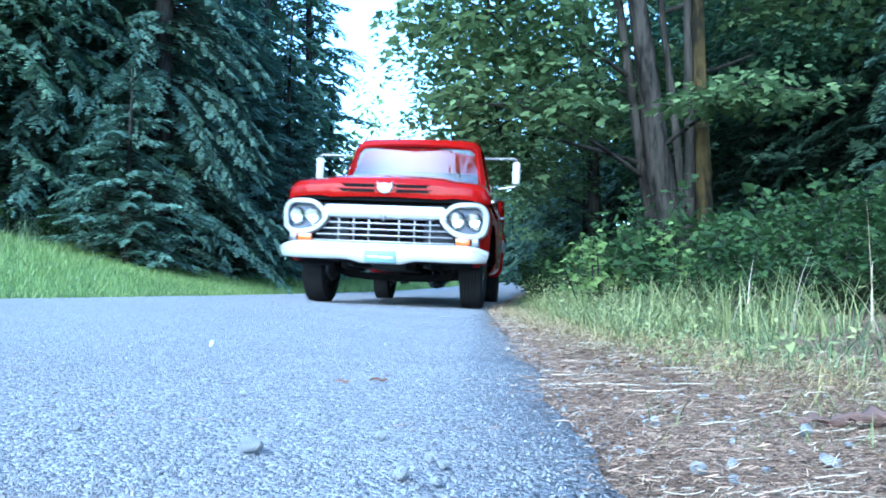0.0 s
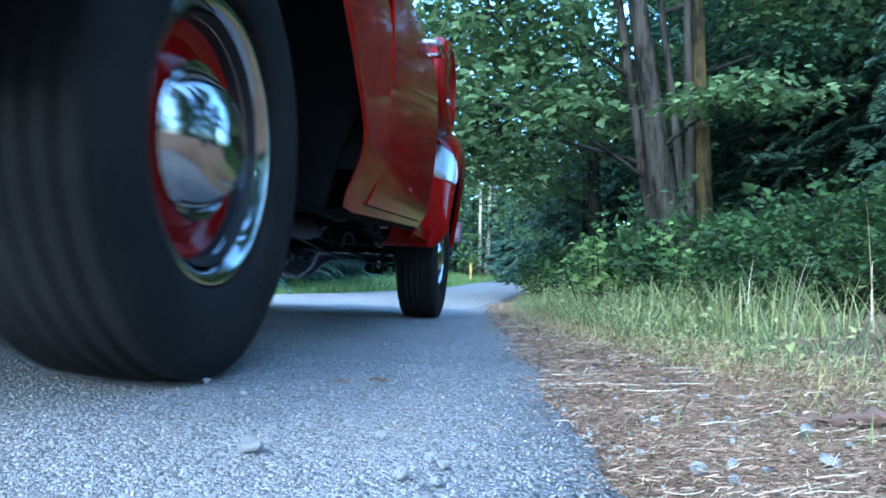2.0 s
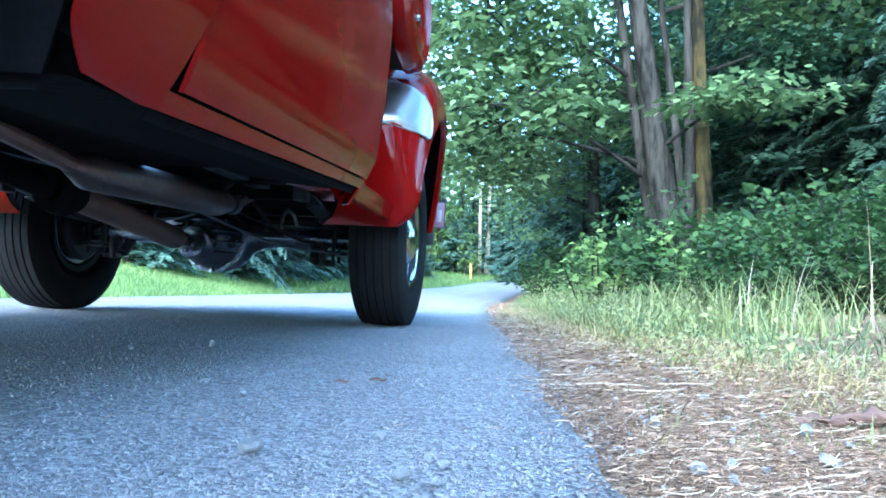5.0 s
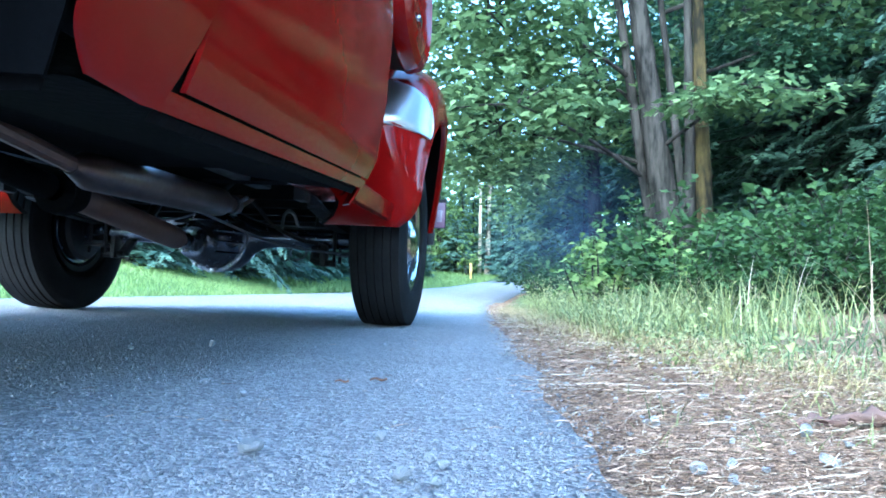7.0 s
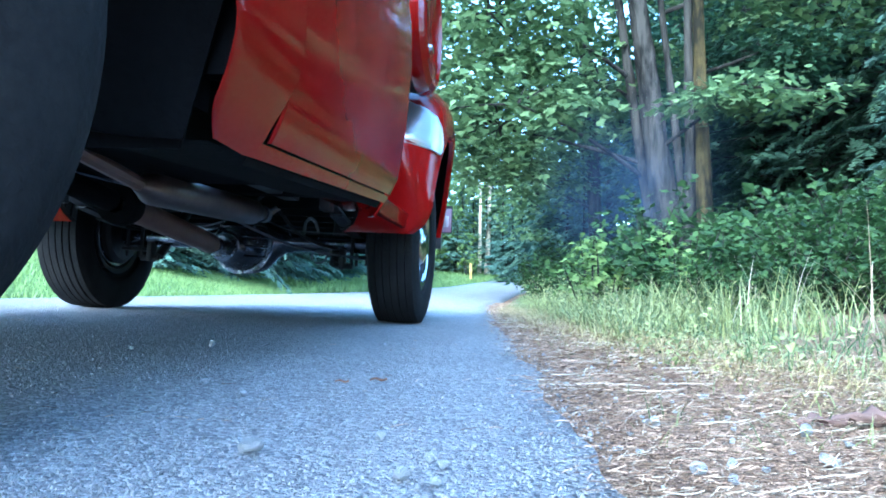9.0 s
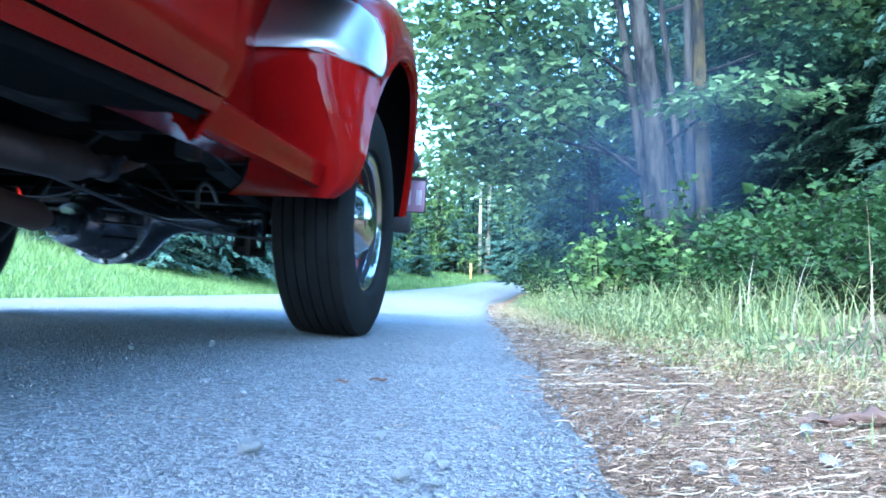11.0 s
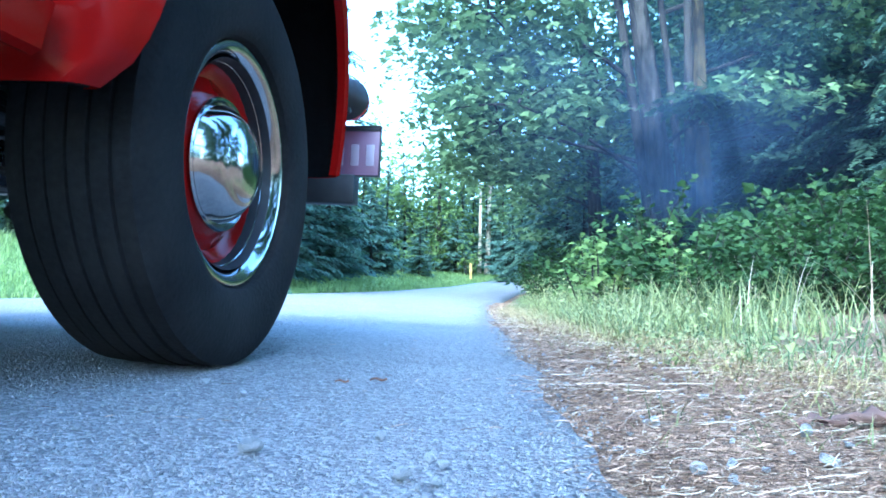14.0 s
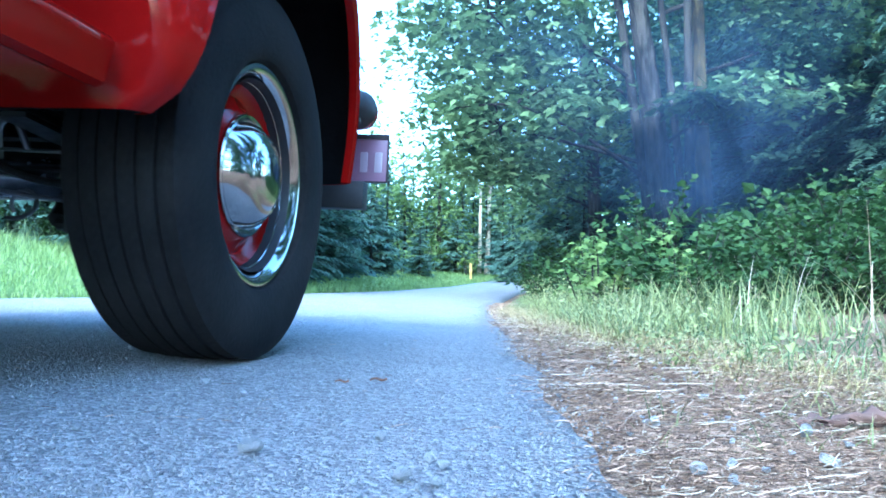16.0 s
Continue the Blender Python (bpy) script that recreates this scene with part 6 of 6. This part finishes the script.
    for k in range(10):
        a = 2 * math.pi * (k + 0.5) / 10
        part("flange_nut", lathe_rim(0.133 * math.cos(a), WB - 0.088, AZ - 0.02 + 0.133 * math.sin(a), [(-0.014, 0.0), (-0.014, 0.009), (0.0, 0.01)], 6), GLOSS_BLACK, axle, smooth=False)
    part("brake_pipe", tube(bend([(-0.62, WB - 0.03, AZ + 0.05), (-0.2, WB - 0.05, AZ + 0.06), (0.02, WB - 0.06, AZ + 0.13), (0.2, WB - 0.05, AZ + 0.055), (0.34, WB - 0.045, AZ + 0.05), (0.62, WB - 0.03, AZ + 0.045)], 0.05), 0.004, 6), STEEL_GREY, axle, "thin bare brake pipe")
    part("brake_hose", tube(bend([(0.17, WB - 0.22, 0.505), (0.19, WB - 0.15, 0.49), (0.25, WB - 0.1, 0.40), (0.36, WB - 0.07, 0.345), (0.45, WB - 0.06, 0.33)], 0.04), 0.008, 8), BLACK, axle, "black rubber brake hose")
    part("vent_hose", tube(bend([(0.27, WB - 0.02, 0.39), (0.29, WB - 0.06, 0.46), (0.33, WB - 0.06, 0.47), (0.35, WB - 0.04, 0.40)], 0.03), 0.007, 8), STEEL_GREY, axle)
    part("hose_union", merge(box(0.155, WB - 0.24, 0.49, 0.185, WB - 0.2, 0.525, 0.006), tube([(0.17, WB - 0.24, 0.508), (0.17, WB - 0.27, 0.51)], 0.008, 8)), STEEL_GREY, axle)
    part("pipe_loop", tube([(0.36 + 0.04 * math.cos(a), WB - 0.07 + 0.01 * a, 0.288 + 0.03 * math.sin(a)) for a in np.linspace(-1.8, 3.6, 14)], 0.0045, 6), STEEL_GREY, axle)
    part("handbrake_cable", tube(bend([(-0.05, 1.2, 0.46), (0.1, 2.3, 0.44), (0.33, 2.9, 0.30), (0.6, 3.05, 0.29)], 0.2), 0.005, 6), STEEL_GREY, axle)
    # two-piece propeller shaft with its hanger bearing, gearbox, engine sump
    shaft = part("propeller_shaft", tube([(0.0, 2.02, 0.384), (-0.002, 2.06, 0.381), (-0.003, 2.08, 0.379), (-0.014, 2.69, 0.312), (-0.015, 2.71, 0.31), (-0.015, 2.74, 0.307)], [0.03, 0.032, 0.042, 0.042, 0.036, 0.026], 20), RUST, truck, "brown rusty rear propeller shaft")
    part("universal_joint", merge(box(-0.05, 2.735, 0.275, 0.02, 2.775, 0.335, 0.012), tube([(-0.062, 2.775, 0.303), (0.03, 2.775, 0.303)], 0.017, 10), tube([(-0.016, 2.775, 0.262), (-0.016, 2.775, 0.344)], 0.017, 10),
                                  box(-0.045, 2.78, 0.27, 0.012, 2.83, 0.332, 0.012)), GLOSS_BLACK, shaft)
    front = part("front_shaft", tube([(0.0, 0.95, 0.50), (0.0, 1.9, 0.395)], 0.036, 16), UNDERSEAL, truck)
    part("hanger_bearing", merge(lathe_rim(0.0, 1.98, 0.388, [(-0.05, 0.03), (-0.045, 0.065), (0.0, 0.07), (0.035, 0.06), (0.04, 0.03)], 20), box(-0.12, 1.95, 0.44, 0.12, 2.0, 0.5, 0.01)), UNDERSEAL, front)
    part("gearbox", merge(box(-0.15, 0.35, 0.40, 0.15, 0.95, 0.70, 0.05), box(-0.22, 0.15, 0.36, 0.22, 0.4, 0.75, 0.06)), UNDERSEAL, truck)
    part("engine_block", box(-0.25, -0.45, 0.45, 0.25, 0.2, 0.95, 0.05), UNDERSEAL, truck)
    part("sump", box(-0.17, -0.4, 0.33, 0.17, 0.15, 0.47, 0.04), BLACK, truck)
    part("radiator", box(-0.35, -0.64, 0.5, 0.35, -0.58, 0.95, 0.01), UNDERSEAL, truck)
    # bright strap loop of the box mounting, seen edge on
    part("mount_strap", merge(tube([(-0.40, 2.35, 0.592), (-0.34, 2.33, 0.582), (-0.24, 2.35, 0.572), (-0.15, 2.36, 0.53)], 0.004, 6), tube([(-0.40, 2.35, 0.575), (-0.30, 2.33, 0.553), (-0.15, 2.36, 0.53)], 0.004, 6)), CHROME, truck, "bright bent metal strap")
    # exhaust
    ex = part("muffler", tube([(0.25, 1.62, 0.41), (0.25, 1.66, 0.41), (0.25, 1.70, 0.41), (0.25, 2.44, 0.428), (0.25, 2.47, 0.43), (0.248, 2.52, 0.432), (0.246, 2.56, 0.433), (0.244, 2.575, 0.434)], [0.022, 0.035, 0.05, 0.05, 0.047, 0.032, 0.028, 0.026], 22), MUFFLER, truck, "dull grey-brown steel muffler", angle=50)
    part("clamp", merge(lathe_rim(0.245, 2.60, 0.436, [(-0.02, 0.025), (-0.02, 0.034), (0.02, 0.034), (0.02, 0.025)], 18), tube([(0.27, 2.60, 0.45), (0.30, 2.60, 0.465)], 0.008, 6)), STEEL_GREY, ex, "bright exhaust clamp")
    part("tailpipe", tube(bend([(0.244, 2.57, 0.435), (0.244, 2.64, 0.44), (0.27, 2.9, 0.57), (0.32, 3.25, 0.60), (0.36, 3.65, 0.46), (0.36, 4.1, 0.42)], 0.1), 0.024, 10), RUST, ex)
    part("head_pipe", tube(bend([(0.30, -0.1, 0.6), (0.33, 0.2, 0.5), (0.26, 1.2, 0.46), (0.25, 1.64, 0.41)], 0.1), 0.021, 10), RUST, ex)
    part("hanger", tube([(0.25, 2.5, 0.475), (0.3, 2.52, 0.53), (0.4, 2.52, 0.56)], 0.008, 6), BLACK, ex)
    # front beam axle with tie rod
    beam = part("front_axle", loft([[(x, 0.02 - 0.025, z - 0.035), (x, 0.02 + 0.025, z - 0.035), (x, 0.02 + 0.025, z + 0.035), (x, 0.02 - 0.025, z + 0.035)]
                                    for x, z in ((-0.68, 0.37), (-0.6, 0.33), (-0.5, 0.295), (-0.3, 0.275), (0, 0.27), (0.3, 0.275), (0.5, 0.295), (0.6, 0.33), (0.68, 0.37))], True, True), UNDERSEAL, truck, "black forged front beam axle")
    part("tie_rod", tube([(-0.6, 0.16, 0.30), (0.6, 0.16, 0.30)], 0.014, 8), BLACK, beam)
    part("drag_link", tube([(0.42, -0.3, 0.40), (0.5, 0.15, 0.33)], 0.014, 8), BLACK, beam)
    part("anti_roll_bar", tube(bend([(-0.4, 0.3, 0.44), (-0.4, -0.5, 0.42), (0.4, -0.5, 0.42), (0.4, 0.3, 0.44)], 0.06), 0.012, 8), STEEL_GREY, beam)
    for y in (1.15, 1.95, 2.7, 3.65):
        part("cross_member", box(-0.41, y - 0.03, 0.51, 0.41, y + 0.03, 0.58, 0.006), BLACK, truck)
    part("fuel_line", tube([(0.30, 0.9, 0.52), (0.33, 1.6, 0.50), (0.38, 2.3, 0.52)], 0.006, 6), STEEL_GREY, truck)
    # step between cab and rear fender, with a rolled lip
    for s in (1, -1):
        step = loft([[(s * 0.6, y, 0.462), (s * 0.82, y, 0.462), (s * 0.846, y, 0.458), (s * 0.853, y, 0.45), (s * 0.852, y, 0.438), (s * 0.846, y, 0.425), (s * 0.842, y, 0.398), (s * 0.83, y, 0.392), (s * 0.815, y, 0.396)]
                     for y in (1.87, 2.1, 2.35, 2.56)])
        part("step", shell(step, 0.005), RED, truck, "red step between cab and fender", angle=30)


def lathe_x_at(cx, cy, cz, prof, n=28):
    bm = lathe_x(prof, n)
    bmesh.ops.translate(bm, vec=(cx, cy, cz), verts=bm.verts)
    return bm


truck = tagged(new("pickup_truck"), "old red pickup truck with white bumper and grille on the road", "truck")
build_front(truck)
build_grille(truck)
build_cab(truck)
build_rear(truck)
restation(truck)
build_chassis(truck)
wheels = [build_wheel(truck, x, y, 1 if x > 0 else -1) for x, y in ((0.77, 0.0), (0.75, WB), (-0.77, 0.0), (-0.75, WB))]


# ---- small things beside the road ----
def build_small():
    # a cone scale and a red leaf on the asphalt, a rotten branch in the litter, a marker post by the lawn
    rg = random.Random(2)
    for x, y, r, label in ((-0.151, 1.177, 0.012, "brown curled dead leaf on the asphalt"), (-0.096, 1.218, 0.015, "reddish narrow dead leaf on the asphalt")):
        rows = [[(0.5 * r * c * (1 - t * t), r * t * 1.0, 0.5 * r * c * c + 0.12 * r * math.sin(4 * t)) for c in (-0.6, -0.3, 0, 0.3, 0.6)] for t in np.linspace(-1, 1, 7)]
        bm = shell(loft(rows), 0.0012)
        me_ob = part("dead_leaf", bm, TAN_LEAF, None)
        me_ob.matrix_basis = pose(x, y, ground_z(x, y) + 0.008, 0, 0, 80)
        tagged(me_ob, label, "leaf")
    ts = np.linspace(0, 1, 60)
    bm = tube([(-0.14 + 0.42 * t, 0.008 * math.sin(9 * t), 0.008 + 0.006 * math.sin(5 * t)) for t in ts], [0.002 + 0.011 * math.sin(math.pi * min(1, t * 1.6 + 0.02) * 0.5) * (1 + 0.25 * math.sin(31 * t)) for t in ts], 12)
    for v in bm.verts:
        v.co += Vector((0, 1, 1)) * (0.009 * noise.noise(v.co * 28) + 0.008 * noise.noise(v.co * 90))
    ob = part("branch", bm, DEADWOOD, None)
    ob.matrix_basis = pose(0.567, 0.86, ground_z(0.567, 0.86) - 0.004, 0, 0, -5)
    tagged(ob, "rotten reddish-brown branch lying in needle litter", "branch")
    post = tagged(new("marker_post"), "short yellow wooden marker post beside the lawn", "post")
    post.matrix_basis = pose(1.55, 38, ground_z(-0.2, 38) - 0.1)
    part("post", box(-0.05, -0.05, 0, 0.05, 0.05, 0.75, 0.01), POSTWOOD, post)
    part("cap", box(-0.06, -0.06, 0.75, 0.06, 0.06, 0.79, 0.01), POSTWOOD, post)
    for x, y, z, mat, nm in ((1.12, 4.3, 0.33, FLOWER, "white"), (1.0, 3.9, 0.19, YELLOW, "yellow"), (1.3, 4.4, 0.3, FLOWER, "white")):
        g = ground_z(x, y)
        fl = tagged(new("wildflower"), nm + " wildflower on a thin stalk in the verge", "flower", "wildflowers")
        fl.matrix_basis = pose(x, y, g)
        part("stalk", tube([(0, 0, -0.02), (0.01, 0, z * 0.6), (0, 0, z)], 0.0022, 5), SHRUB, fl)
        v, f = [], []
        for k in range(7):
            a = k * 2 * math.pi / 7
            b = len(v)
            v += [(0, 0, z), (0.013 * math.cos(a - 0.35), 0.013 * math.sin(a - 0.35), z + 0.004), (0.02 * math.cos(a), 0.02 * math.sin(a), z + 0.002), (0.013 * math.cos(a + 0.35), 0.013 * math.sin(a + 0.35), z + 0.004)]
            f.append((b, b + 1, b + 2, b + 3))
        piece("petals", arr_mesh("petals", v, np.array(f), mat), fl)


build_small()
plant_maples()
plant_shrubs()
plant_conifers()
sow_grass()
strew_litter()
scatter_stones()


# ---- exhaust smoke ----
def veil_mesh(name, seed, k):
    """One soft sheet of a wisp, gently warped."""
    rg = random.Random(seed * 7 + k)
    v, f = [], []
    turn = Matrix.Rotation(radians(rg.uniform(-25, 25)), 3, "Z") @ Matrix.Rotation(radians(rg.uniform(-25, 25)), 3, "X")
    b, n = len(v), 9
    for i in range(n):
        for j in range(n):
            x, z = -1 + 2 * i / (n - 1), -1 + 2 * j / (n - 1)
            p = turn @ Vector((x, 0.25 * noise.noise((x + seed, z, k)) + 0.3 * (k - 0.5), z))
            v.append(tuple(p))
    for i in range(n - 1):
        for j in range(n - 1):
            if max(math.hypot(-1 + 2 * (i + di) / (n - 1), -1 + 2 * (j + dj) / (n - 1)) for di in (0, 1) for dj in (0, 1)) > 1.12:
                continue
            q = b + i * n + j
            f.append((q, q + n, q + n + 1, q + 1))
    return arr_mesh(name, v, np.array(f), SMOKE, True)


# wisps: start time, place where it hangs, drift, size
WISPS = [(5.0, (0.62, 6.6, 0.5), (0.32, 0.1, 0.12), 0.85), (5.4, (0.7, 6.8, 0.55), (0.3, 0.1, 0.12), 0.95), (6.9, (1.5, 7.4, 1.3), (0.25, 0.05, 0.1), 1.25),
         (9.0, (0.9, 7.0, 0.7), (0.3, 0.0, 0.12), 1.0), (9.6, (1.6, 7.4, 2.0), (0.12, 0, 0.1), 2.5), (10.6, (3.0, 8.0, 2.2), (0.12, 0, 0.06), 2.7), (12.2, (0.4, 7.6, 2.4), (0.1, 0, 0.08), 2.4)]
wisps = []
for k, w in enumerate(WISPS):
    ob = new("smoke_wisp")
    piece("veil", veil_mesh("veil", k, 0), ob, m=Matrix.Scale(w[3], 4))
    wisps.append(tagged(ob, "thin blue exhaust smoke drifting among the trees", "smoke", "smoke wisps"))

# ---- what moves ----
TRUCK_ROWS = [  # seconds, x, y of the front axle on the road, heading
    (0, -0.45, 7.318, -7.2), (0.5, -0.749, 5.088, -7.5), (0.8, -0.895, 3.864, -7.45), (1.0, -0.985, 3.28, -7.4), (1.2, -1.042, 2.745, -7.15), (1.5, -1.113, 2.09, -6.85),
    (1.8, -1.172, 1.536, -6.6), (2.0, -1.204, 1.21, -6.55), (2.2, -1.231, 0.92, -6.5), (2.5, -1.256, 0.505, -6.46), (3.0, -1.299, 0.184, -6.4), (3.5, -1.319, 0.035, -6.34),
    (4.0, -1.321, 0.025, -6.32), (4.2, -1.32, 0.034, -6.32), (6.3, -1.3, 0.225, -6.43), (6.5, -1.303, 0.197, -6.43), (7.0, -1.311, 0.116, -6.4), (7.5, -1.311, 0.12, -6.38), (8.0, -1.304, 0.193, -6.42),
    (8.5, -1.289, 0.3, -6.44), (9.0, -1.277, 0.415, -6.48), (9.2, -1.277, 0.413, -6.5), (9.6, -1.284, 0.34, -6.6), (11.3, -1.522, -0.873, -7.6), (11.5, -1.546, -1.02, -7.68),
    (12.0, -1.593, -1.352, -7.86), (12.5, -1.632, -1.564, -8.0), (13.0, -1.646, -1.675, -8.03), (13.2, -1.648, -1.695, -8.03), (13.5, -1.648, -1.683, -8.02), (14.0, -1.641, -1.628, -8.02),
    (14.5, -1.628, -1.541, -8.0), (15.0, -1.615, -1.423, -8.06), (15.5, -1.616, -1.334, -8.18), (16.0, -1.638, -1.498, -8.2)]


STEER = ((0, 0), (3, 0), (6.3, -3), (8.2, -12), (9.4, -12), (11.3, -4), (16, -4))    # seconds, lock of the front wheels


def truck_at(t):
    ts = [r[0] for r in TRUCK_ROWS]
    return [smooth_rows(ts, [r[k] for r in TRUCK_ROWS], t) for k in (1, 2, 3)]


def truck_pose(t):
    x, y, h = truck_at(t)
    return ROAD @ pose(x, y, 0.006, 0, 0, h)


def motions():
    times = [round(0.1 * k, 1) for k in range(161)]
    walk(truck, [(t, truck_pose(t)) for t in times])
    y0 = truck_at(0)[1]
    for wheel in wheels:
        at = wheel.matrix_basis.translation.copy()
        steered = 1.0 if at.y < 1 else 0.0
        walk(wheel, [(t, pose(*at, math.degrees((y0 - truck_at(t)[1]) / WR), 0, steered * interp(t, STEER))) for t in times])
    for k, (ob, (t0, p, dr, size)) in enumerate(zip(wisps, WISPS)):
        rows = []
        for t in [0.0, 0.5, 1.0, 1.5, 2.0, 3.0, 4.0, 5.0, 6.0, 7.0, 8.0, 9.0, 10.0, 11.0, 12.0, 13.0, 14.0, 15.0, 16.0]:
            # it rises where the tailpipe ends
            start = Vector((-0.5, 4.6, -1.5 - 1.2 * size))
            k2 = min(1.0, max(0.0, (t - t0) / 1.2))
            k2 = k2 * k2 * (3 - 2 * k2)
            age = max(0.0, t - t0)
            goal = Vector(p) + Vector(dr) * min(age, 6.0)
            c = start.lerp(goal, k2)
            rows.append((t, pose(c.x, c.y, c.z, 0, 8 * math.sin(0.5 * t + k), 12 * math.sin(1.7 * k + 0.2 * t))))
        walk(ob, rows)


motions()
